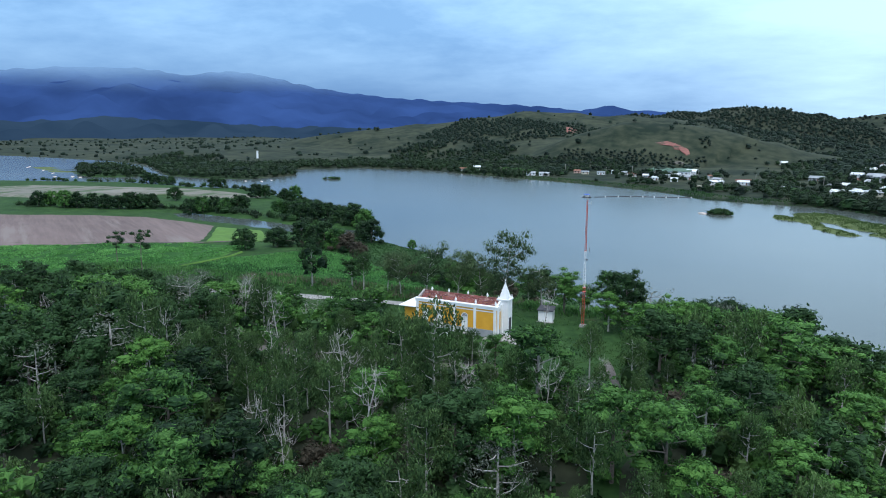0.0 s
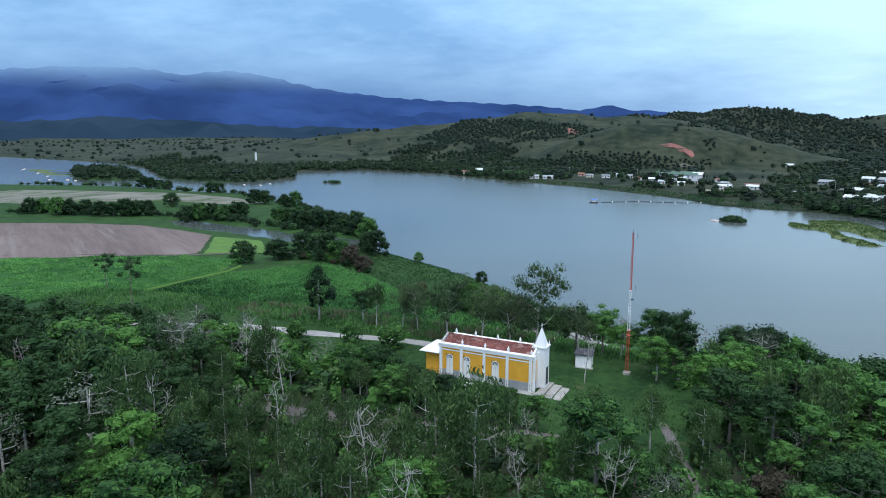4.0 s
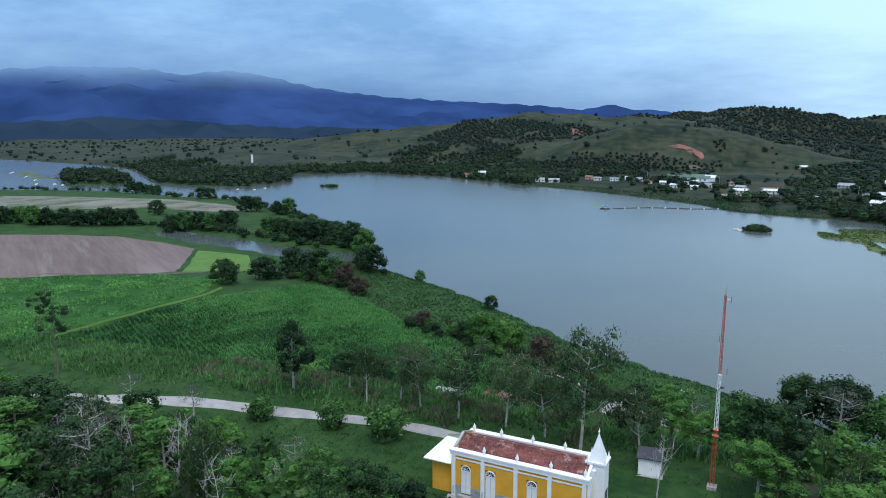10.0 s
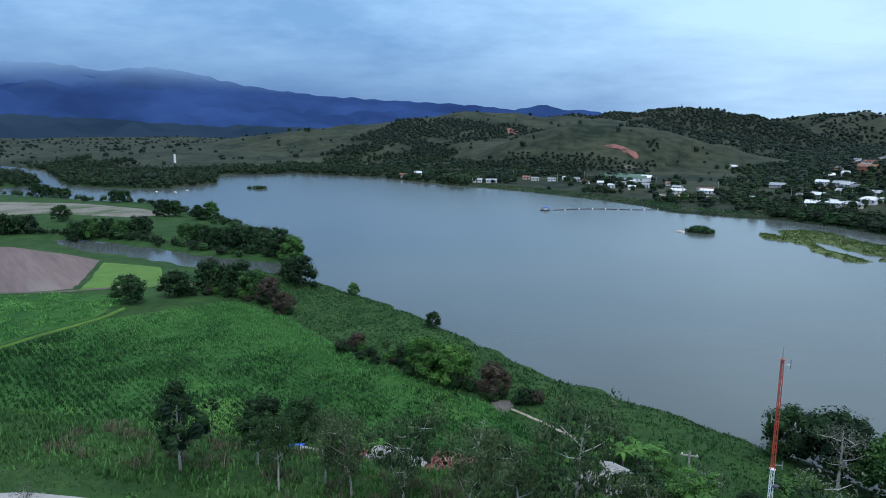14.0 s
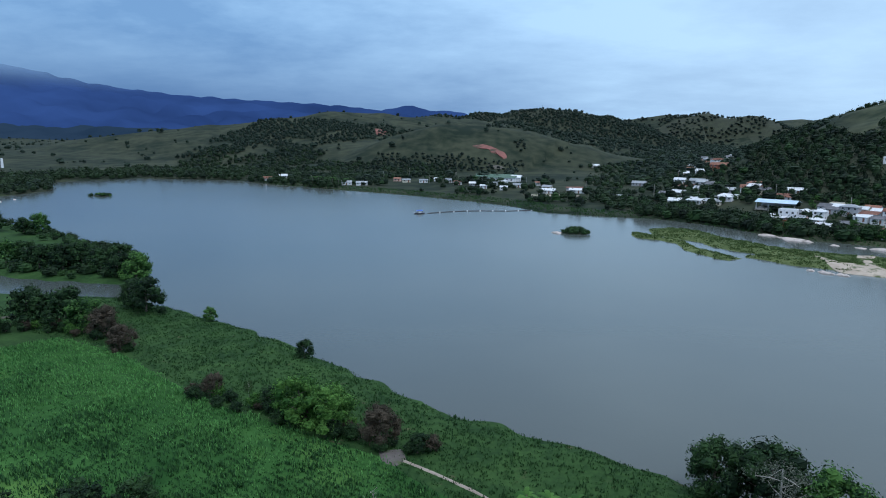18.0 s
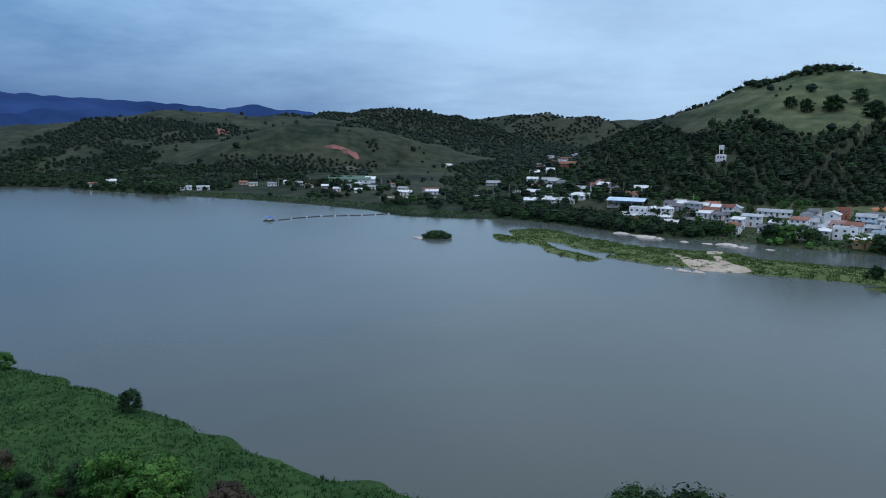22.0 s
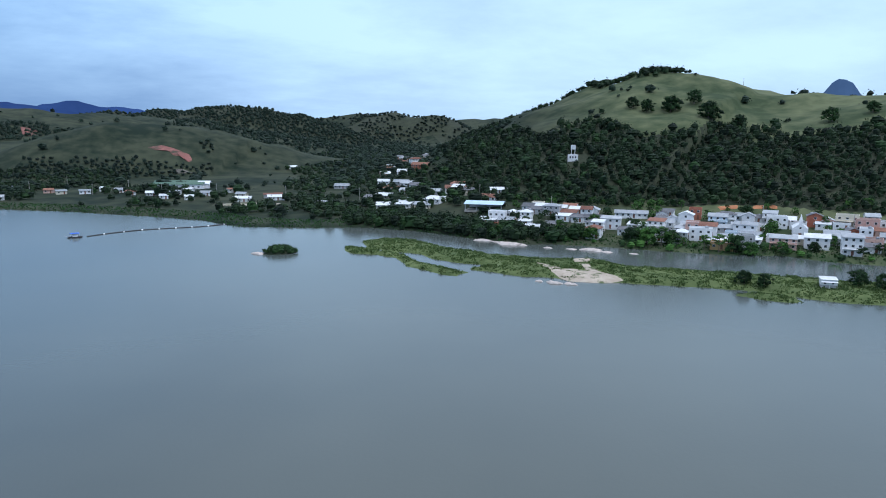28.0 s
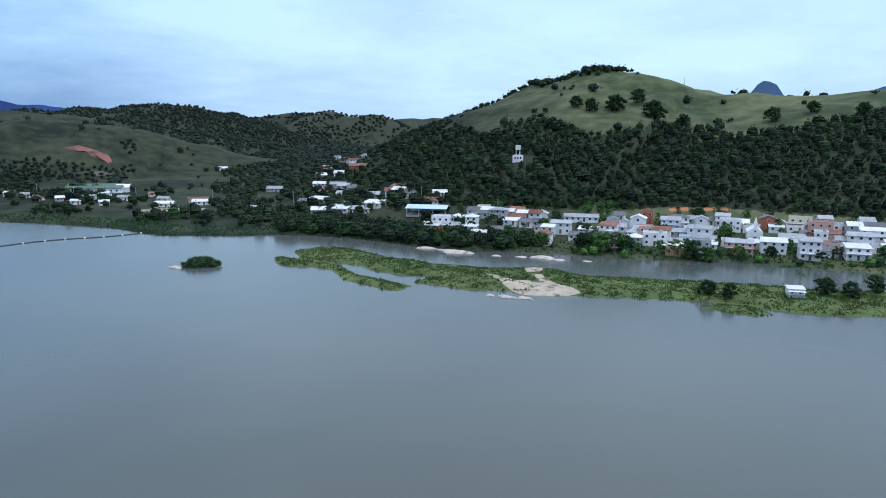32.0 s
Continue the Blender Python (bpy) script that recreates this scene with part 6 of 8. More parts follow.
ix, iy = ix[keep], iy[keep]
clumps("island_wood", "dark trees covering the low river island", np.stack([ix, iy, rng.uniform(6, 11, len(ix)), rng.uniform(9, 14, len(ix))], -1), [LEAF_FAR], per=40, leaf=1.2, seed=32)


def north_wood(x, y):
    """Where trees stand beyond the river."""
    d = inside(x, y, NORTH_SHORE)
    w = waves(x, y, 150, 91) + 0.6 * waves(x, y, 60, 92)
    return d, w


tx, ty = rng.uniform(-2200, 900, 150000), rng.uniform(380, 2300, 150000)
d, w = north_wood(tx, ty)
hz = ground_on(tx, ty)
right_hill = ridge(tx, ty, *HILLS[0])
hill_a, hill_b = ridge(tx, ty, *HILLS[1]), ridge(tx, ty, *HILLS[2])
hill_c = np.maximum(ridge(tx, ty, *HILLS[3]), ridge(tx, ty, *HILLS[4]))
chance = np.where(d > 25, 0.05 + 0.3 * (w > 0.35), 0.0)
chance = np.where((right_hill > 11) & (right_hill < 47 + 6 * w), 1.0, chance)
chance = np.where(right_hill >= 47 + 6 * w, 0.02 + 0.25 * (w > 0.8), chance)
chance = np.where((hill_a > 5), 0.05, chance)
chance = np.where((tx > -130) & (tx < -72) & (ty > 818) & (ty < 864), 0.0, chance)
chance = np.where((d > 20) & (d < 150) & (tx < -230), 0.45 * (w > -0.2), chance)
chance = np.where((tx > 30) & (tx < 240) & (ty > 430) & (ty < 1150) & (right_hill < 11) & (hill_a < 5), 0.7, chance)
chance = np.where((tx > -300) & (tx < 60) & (d > 60) & (hill_a < 5) & (hill_b < 8), 0.06 + 0.7 * (w > 0.0), chance)
chance = np.where((tx > -60) & (tx < 60) & (ty > 690) & (ty < 860) & (hill_a < 5), 0.02, chance)
chance = np.where((tx < -640) & (ty > 600), 0.035 + 0.22 * (w > 0.55), chance)
chance = np.where((hill_b > 8) & (hill_a < 5), 0.10, chance)
chance = np.where((hill_c > 10) & (hill_b < 10), 0.05, chance)
chance = np.where((tx > 60) & (tx < 420) & (d < 70) & (right_hill < 8), 0.16, chance)
chance = np.where((d > 2) & (d < 25) & (w > 0.0), 0.25, chance)
chance = np.where((tx < -440) & (ty < 640) & (d > 2), 0.8 * (w > -0.4), chance)
chance = np.where((tx > 45) & (tx < 130) & (d > 3) & (d < 42) & (ty > 340), 1.0, chance)
chance = np.where((tx > -230) & (tx < 40) & (d > 16) & (d < 60), 0.12 + 0.5 * (w > 0.15), chance)
chance = np.where((tx > -230) & (tx < 40) & (d <= 16), 0.0, chance)
chance = np.where((tx > 120) & (tx < 420) & (d > 3) & (d < 9), 0.35, chance)
chance = np.where(np.hypot(tx - 205, ty - 486) < 11, 0, chance)
dens = np.where(np.hypot(tx, ty) < 700, 0.42, 0.16)
dens = np.where((tx > 30) & (tx < 240) & (ty > 430) & (ty < 1000), 0.6, dens)
chance = np.where((ty > 850) & (ty < 1950) & (tx > -160) & (tx < 330) & (hill_a < 3) & (right_hill < 5), 0.9, chance)
dens = np.where((hill_a > 3) | ((hill_b > 8) & (tx > -520) & (tx < -190) & (ty < 1120)), 0.5, dens)
dens = np.where((ty > 850) & (ty < 1950) & (tx > -160) & (tx < 330) & (hill_a < 3), 0.4, dens)
ok = rng.uniform(0, 1, len(tx)) < chance * dens * 0.85
tx, ty, near = tx[ok], ty[ok], np.hypot(tx, ty)[ok]
big = np.interp(near, [400, 1500], [1.0, 1.1])
hh = (3.2 + 6.8 * rng.uniform(0, 1, len(tx)) ** 1.7) * big
close = near < 640
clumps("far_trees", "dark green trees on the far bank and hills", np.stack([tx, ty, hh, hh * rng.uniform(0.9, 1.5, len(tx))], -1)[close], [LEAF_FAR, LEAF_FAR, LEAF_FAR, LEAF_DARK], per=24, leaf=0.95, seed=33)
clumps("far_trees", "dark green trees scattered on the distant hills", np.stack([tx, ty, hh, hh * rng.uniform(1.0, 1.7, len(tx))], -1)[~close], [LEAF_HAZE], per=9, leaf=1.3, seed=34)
# woods that close their canopy on the farther slopes: bounds, gap, heights, where
WOODS = [
    ("scrub_wood", "dark scrub on the lower slope of the grassy hill", (-240, -58, 755, 900), 5.0, (2.8, 6.0), lambda x, y, w: (ridge(x, y, *HILLS[1]) > 2) & (ridge(x, y, *HILLS[1]) < 25 + 9 * w) & ~((np.abs(x + 100) < 30) & (np.abs(y - 840) < 24))),
    ("slope_wood", "dark wood on the flank of the long ridge", (-530, -185, 850, 1140), 6.5, (4.5, 9.0), lambda x, y, w: (ridge(x, y, *HILLS[2]) > 6) & (ridge(x, y, *HILLS[1]) < 5) & (w > -0.55)),
    ("ridge_wood", "dense dark forest on the far ridge", (-430, 300, 1420, 1980), 8.5, (6.0, 10.5), lambda x, y, w: (ridge(x, y, *HILLS[3]) > 8) & (ridge(x, y, *HILLS[2]) < 14) & (w > -1.0)),
    ("ridge_wood", "dark forest patches on the distant hill", (150, 560, 1700, 2200), 10.0, (6.0, 10.0), lambda x, y, w: (ridge(x, y, *HILLS[4]) > 8) & (w > 0.0)),
    ("valley_wood", "dark trees filling the valley floor", (20, 240, 440, 1180), 6.5, (3.5, 8.0), lambda x, y, w: (ridge(x, y, *HILLS[0]) < 11) & (ridge(x, y, *HILLS[1]) < 5) & (w > -0.1) & (inside(x, y, NORTH_SHORE) > 30)),
    ("foot_wood", "dark wood at the foot of the ridge above the bank", (-500, -125, 640, 900), 6.0, (3.5, 8.0), lambda x, y, w: (ridge(x, y, *HILLS[1]) < 8) & (inside(x, y, NORTH_SHORE) > 34) & (w > -0.35) & (np.hypot(x + 290, y - 633) > 16)),
    ("bank_grove", "dark trees and gardens behind the far bank", (-310, 50, 480, 720), 5.5, (3.0, 7.5), lambda x, y, w: (inside(x, y, NORTH_SHORE) > 26) & (inside(x, y, NORTH_SHORE) < 120) & (w > 0.15) & (np.hypot(x + 72, y - 655) > 34)),
]
for k, (name, label, (x0, x1, y0, y1), gap, (low, high), where) in enumerate(WOODS):
    wx, wy = scatter(rng, int((x1 - x0) * (y1 - y0) * 2.4 / gap ** 2), x0, x1, y0, y1, lambda x, y: where(x, y, waves(x, y, 150, 91) + 0.6 * waves(x, y, 60, 92)))
    keep = spaced(wx, wy, gap)
    wx, wy = wx[keep], wy[keep]
    hh = low + (high - low) * rng.uniform(0, 1, len(wx)) ** 1.4
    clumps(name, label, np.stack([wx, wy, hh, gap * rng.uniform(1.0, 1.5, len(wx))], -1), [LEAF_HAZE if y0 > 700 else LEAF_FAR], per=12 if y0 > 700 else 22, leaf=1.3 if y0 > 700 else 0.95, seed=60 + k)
# the belt of trees along the far bank
cx, cy = scatter(rng, 16000, -800, -205, 430, 760, lambda x, y: (inside(x, y, NORTH_SHORE) > 2) & (inside(x, y, NORTH_SHORE) < 75 + 20 * waves(x, y, 120, 93)) & (waves(x, y, 70, 94) > -0.9))
keep = spaced(cx, cy, 5.5)
cx, cy = cx[keep], cy[keep]
hh = rng.uniform(5, 9.5, len(cx))
clumps("bank_trees", "belt of dark trees along the far bank", np.stack([cx, cy, hh, hh * rng.uniform(0.9, 1.4, len(cx))], -1), [LEAF_FAR], per=26, leaf=1.1, seed=39)
# a denser wood on the slope above the town
sx, sy = scatter(rng, 60000, 110, 760, 225, 1000, lambda x, y: (inside(x, y, HILL_FOREST) > 0) & (ridge(x, y, *HILLS[0]) < 47 + 6 * waves(x, y, 150, 91)) & (np.hypot(x - 205, y - 486) > 10))
keep = spaced(sx, sy, 4.3)
sx, sy = sx[keep], sy[keep]
hh = 4.0 + 5.5 * rng.uniform(0, 1, len(sx)) ** 1.6
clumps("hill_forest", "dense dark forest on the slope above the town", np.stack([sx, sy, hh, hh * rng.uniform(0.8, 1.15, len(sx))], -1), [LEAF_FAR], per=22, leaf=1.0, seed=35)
# the dense wood on the town's bank, and the trees between its houses
bx, by = scatter(rng, 3000, 40, 140, 345, 470, lambda x, y: (inside(x, y, NORTH_SHORE) > 2) & (inside(x, y, NORTH_SHORE) < 34 - 0.12 * (x - 40)) & (np.hypot(x - 114, y - 388) > 10) & (np.hypot(x - 126, y - 367) > 6))
keep = spaced(bx, by, 4.0)
bx, by = bx[keep], by[keep]
hh = rng.uniform(5, 8.5, len(bx))
clumps("bank_wood", "dense dark trees hanging over the town's bank", np.stack([bx, by, hh, hh * rng.uniform(0.9, 1.4, len(bx))], -1), [LEAF_FAR, LEAF_FAR, LEAF_DARK], per=70, leaf=0.8, seed=37)
ex, ey = scatter(rng, 3000, 125, 420, 150, 345, lambda x, y: (inside(x, y, NORTH_SHORE) > 1) & (inside(x, y, NORTH_SHORE) < 7))
keep = spaced(ex, ey, 3.2)
ex, ey = ex[keep], ey[keep]
hh = rng.uniform(1.5, 4.0, len(ex)) * np.interp(waves(ex, ey, 30, 44), [-0.6, 0.6], [0.7, 1.6])
clumps("bank_scrub", "green scrub along the town's river front", np.stack([ex, ey, hh, hh * 1.3], -1), [LEAF_DARK, LEAF_MID, LEAF_MID], per=50, leaf=0.8, seed=38)
crest = np.array(HILLS[0][1])[:8]
s = 1 + 5.6 * rng.uniform(0, 1, 360) ** 0.9
kx, ky = np.interp(s, np.arange(8), crest[:, 0]) + rng.normal(-3, 8, 360), np.interp(s, np.arange(8), crest[:, 1]) + rng.normal(-6, 8, 360)
hh = rng.uniform(3.5, 8, 360)
clumps("crest_trees", "dark line of trees along the hill's crest", np.stack([kx, ky, hh, hh * 1.3], -1), [LEAF_FAR], per=34, leaf=0.9, seed=51)
# islet scrub and reeds on the spits
ix, iy = scatter(rng, 500, -8, 9, 345, 358, lambda x, y: inside(x, y, ISLET) > 0.8)
clumps("islet_scrub", "dark green scrub on the small islet", np.stack([ix, iy, rng.uniform(1.5, 3.4, len(ix)), rng.uniform(2, 3.5, len(ix))], -1)[:70], [LEAF_DARK], per=40, leaf=0.9, seed=36)


ix, iy = scatter(rng, 300, -380, -356, 468, 480, lambda x, y: inside(x, y, ISLET_FAR) > 1)
clumps("islet_scrub", "low green scrub on a small far islet", np.stack([ix, iy, rng.uniform(1.5, 3.0, len(ix)), rng.uniform(2.5, 4.0, len(ix))], -1)[:34], [LEAF_DARK, LEAF_MID], per=30, leaf=1.2, seed=40)


def tufts(name, label, x, y, tall, mat, seed, blades=4, wide=0.35, lift=0.0):
    """Grass in tufts of bent blades."""
    rng = np.random.default_rng(seed)
    n = len(x) * blades
    bx, by = np.repeat(x, blades) + rng.normal(0, 0.25, n), np.repeat(y, blades) + rng.normal(0, 0.25, n)
    bz = np.repeat(ground_on(x, y), blades) + lift
    t = np.repeat(tall, blades) * rng.uniform(0.6, 1.2, n)
    a = rng.uniform(0, 6.28, n)
    lean = np.stack([np.cos(a), np.sin(a)], -1) * (t * rng.uniform(0.15, 0.6, n))[:, None]
    w = np.stack([-np.sin(a), np.cos(a)], -1) * (wide * rng.uniform(0.6, 1.3, n) * 0.5)[:, None]
    p = np.stack([bx, by], -1)
    v = np.stack([np.c_[p - w, bz], np.c_[p + w, bz], np.c_[p + w * 0.5 + lean, bz + t], np.c_[p - w * 0.5 + lean, bz + t]], 1).reshape(-1, 3)
    ob = new(name, mesh_from(name, v, np.arange(4 * n).reshape(n, 4), [mat], smooth=False))
    return tagged(ob, label, "grass", kind="stuff")


CROP_LEAF = leaf_material("crop_blades", (0.032, 0.108, 0.028), (0.132, 0.310, 0.085), 0.3)
MEADOW_LEAF = leaf_material("meadow_blades", (0.050, 0.150, 0.038), (0.190, 0.410, 0.110), 0.3)
LAWN_LEAF = leaf_material("lawn_blades", (0.026, 0.058, 0.018), (0.080, 0.145, 0.048), 0.3)
CROP_DARK = leaf_material("older_crop_blades", (0.010, 0.038, 0.013), (0.046, 0.122, 0.038), 0.3)
BANK_LEAF = leaf_material("bank_grass_blades", (0.011, 0.036, 0.012), (0.042, 0.100, 0.030), 0.3)
SLOPE_LEAF = leaf_material("slope_grass_blades", (0.032, 0.090, 0.023), (0.115, 0.240, 0.068), 0.3)
REED = leaf_material("reed_blades", (0.058, 0.098, 0.030), (0.135, 0.185, 0.066), 0.35)
STRAW = leaf_material("dry_grass_blades", (0.075, 0.085, 0.045), (0.19, 0.185, 0.12), 0.3)
SAND_FLAT = [(101, 284), (108, 283), (111, 279), (116, 279), (120, 262), (111, 261), (100, 267), (99, 280)]
SAND_TONGUE = [(116, 291), (119, 290), (117, 278), (112, 278)]
SAND_NECK = [(100, 298), (103, 292), (105, 282), (100, 283)]
SAND_PATCH = [(119, 306), (128, 310), (128, 303), (121, 294), (116, 295)]


def off_track(x, y):
    return np.abs(y - np.interp(x, [-98, -82, -74, -68, -64, -54, -47, -37, -30, -24, -18, -8, -1], [-8, -6, -3.5, -1, 1.2, 4, 6, 9, 10.8, 11.8, 11.6, 10, 9.2])) > 1.9


FIELD = [(-146, 24), (-146, 60), (-145, 100), (-128, 132), (-108, 126), (-76, 104), (-52, 94), (-32, 86), (-14, 70), (-16, 58), (-40, 54), (-62, 55), (-84, 46), (-112, 34)]
x, y = scatter(rng, 70000, -146, -10, 20, 134, lambda x, y: (inside(x, y, FIELD) > 0.5) & (rng.uniform(0, 1, x.shape) < 0.75 + 0.25 * waves(x, y, 25, 17)))
# planted in rows
across, along = 0.48 * x + 0.877 * y, 0.877 * x - 0.48 * y
across = np.round(across / 1.3) * 1.3 + rng.normal(0, 0.16, len(x))
x, y = 0.48 * across + 0.877 * along, 0.877 * across - 0.48 * along
old = y + 10 * waves(x, y, 34, 66) + rng.normal(0, 11, len(x)) < 88
for name, label, part_of, leaf in (("crop", "rows of lush green crop blades", ~old, CROP_LEAF), ("crop", "darker rows of older crop blades", old, CROP_DARK)):
    tufts(name, label, x[part_of], y[part_of], np.clip(0.5 + 0.2 * waves(x, y, 16, 18), 0.25, 0.8)[part_of], leaf, 41, 3, 0.2, lift=0.25)
MEADOW = [(-152, 24), (-151, 60), (-151, 100), (-158, 126), (-182, 117), (-206, 100), (-240, 78), (-270, 40), (-230, 14), (-180, 8)]
x, y = scatter(rng, 34000, -270, -150, 8, 128, lambda x, y: (inside(x, y, MEADOW) > 0.5) & (waves(x, y, 28, 27) + 0.7 * waves(x, y, 9, 28) > -0.5))
tufts("meadow_grass", "lush meadow grass in bright and dark streaks", x, y, np.clip(0.4 + 0.2 * waves(x, y, 20, 29), 0.15, 0.7), MEADOW_LEAF, 48, 3, 0.34, lift=0.25)
x, y = scatter(rng, 30000, -165, 20, 60, 190, lambda x, y: (inside(x, y, SOUTH_SHORE) > 0.3) & (inside(x, y, FIELD) < -1) & (inside(x, y, SOUTH_SHORE) < 40))
tufts("bank_grass", "tall grass along the river bank", x, y, np.clip(0.32 + 0.12 * waves(x, y, 12, 19), 0.15, 0.5), BANK_LEAF, 42, 4, 0.2)
x, y = scatter(rng, 17000, -170, 30, 3, 60, lambda x, y: (inside(x, y, FIELD) < -1) & (y > np.interp(x, [-170, -100, -20, 30], [-6, 3, 14, 20])) & off_track(x, y))
tufts("slope_grass", "rough grass and weeds on the slope below the track", x, y, rng.uniform(0.25, 0.8, len(x)), SLOPE_LEAF, 43, 5, 0.2)
x, y = scatter(rng, 3600, -62, -4, 13, 30, lambda x, y: (waves(x, y, 9, 23) + 0.6 * waves(x, y, 3.5, 24) - 0.09 * np.abs(y - 20) > 0.05))
tufts("dry_grass", "pale dry grass beside the track", x, y, rng.uniform(0.4, 0.95, len(x)), STRAW, 44, 5, 0.12)
x, y = scatter(rng, 9000, -75, 24, -16, 16, lambda x, y: (inside(x, y, [(-16, -1), (1, -1), (1, 5.5), (-16, 5.5)]) < -1.0) & off_track(x, y))
tufts("lawn_grass", "short uneven grass round the chapel", x, y, rng.uniform(0.06, 0.22, len(x)), LAWN_LEAF, 45, 3, 0.13)
x, y = scatter(rng, 120000, 25, 335, 105, 380, lambda x, y: (np.maximum(np.maximum(inside(x, y, SPIT_WIDE), inside(x, y, SPIT_LONG)), inside(x, y, SPIT_BAR)) > 0.4) & (waves(x, y, 14, 61) + 0.6 * waves(x, y, 5, 64) > -0.75) & ~((np.maximum.reduce([inside(x, y, q) for q in (SAND_FLAT, SAND_PATCH, SAND_TONGUE, SAND_NECK)]) > 0) & (waves(x, y, 9, 62) > -0.35)))
tufts("reeds", "low reeds and grass on the sand spits", x, y, np.clip(0.45 + 0.35 * waves(x, y, 15, 63), 0.1, 0.9) * rng.uniform(0.6, 1.2, len(x)), REED, 46, 3, 0.45)
# low growth at the water's edge opposite
x, y = scatter(rng, 60000, -300, 260, 240, 640, lambda x, y: (inside(x, y, NORTH_SHORE) > -0.5) & (inside(x, y, NORTH_SHORE) < 22))
tufts("bank_reeds", "green reeds along the far bank", x, y, rng.uniform(0.3, 0.9, len(x)), BANK_LEAF, 47, 4, 0.45)


# ---- the town and the far bank ----
def plaster(name, low, high):
    return material(name, low, high, scale=0.6, rough=0.85, bump=0.1, obj=0.3, spots=tuple(c * 0.72 for c in low), spot_scale=0.35, spot_at=0.64)


WALLS = [plaster("white_plaster", (0.60, 0.61, 0.62), (0.80, 0.80, 0.80)), plaster("cream_plaster", (0.52, 0.47, 0.36), (0.66, 0.61, 0.50)),
         plaster("pink_plaster", (0.46, 0.28, 0.24), (0.58, 0.40, 0.34)), plaster("grey_plaster", (0.30, 0.31, 0.32), (0.45, 0.45, 0.46)),
         plaster("pale_blue_plaster", (0.40, 0.48, 0.55), (0.52, 0.60, 0.66)), plaster("ochre_plaster", (0.42, 0.27, 0.12), (0.54, 0.36, 0.18)),
         plaster("brick_red_wall", (0.30, 0.10, 0.06), (0.42, 0.17, 0.11))]
ROOFS = [material("grey_sheet_roof", (0.20, 0.22, 0.24), (0.36, 0.38, 0.40), scale=0.5, rough=0.6, bump=0.2, obj=0.4),
         material("pale_sheet_roof", (0.45, 0.47, 0.49), (0.66, 0.68, 0.69), scale=0.5, rough=0.55, bump=0.2, obj=0.3),
         material("brown_tile_roof", (0.12, 0.055, 0.04), (0.26, 0.13, 0.09), scale=0.8, rough=0.9, bump=0.4, obj=0.4),
         material("dark_grey_roof", (0.07, 0.075, 0.085), (0.16, 0.16, 0.17), scale=0.5, rough=0.8, bump=0.3, obj=0.3),
         material("light_blue_roof", (0.34, 0.46, 0.58), (0.46, 0.58, 0.68), scale=0.3, rough=0.5, bump=0.15, obj=0.1),
         material("green_roof", (0.05, 0.10, 0.075), (0.10, 0.16, 0.12), scale=0.4, rough=0.7, bump=0.2)]
GLASS = material("dark_window_glass", (0.015, 0.02, 0.025), (0.05, 0.06, 0.07), scale=0.5, rough=0.15, bump=0, spec=0.5)
WINDOW_MESH = mesh_from("window", *merged([box(-0.6, 0.6, -0.06, 0.0, 0.0, 0.08), box(-0.6, 0.6, -0.06, 0.0, 1.12, 1.2), box(-0.6, -0.52, -0.06, 0, 0.08, 1.12), box(0.52, 0.6, -0.06, 0, 0.08, 1.12)]), [WALLS[0]], smooth=False)
PANE_MESH = mesh_from("pane", *box(-0.52, 0.52, -0.03, 0.0, 0.08, 1.12), [GLASS], smooth=False)
DOOR_MESH = mesh_from("door", *box(-0.5, 0.5, -0.05, 0.0, 0.0, 2.1), [ROOFS[2]], smooth=False)


def put_on(name, mesh, parent, m):
    ob = new(name, mesh)
    ob.parent = parent
    ob.matrix_local = m
    return ob


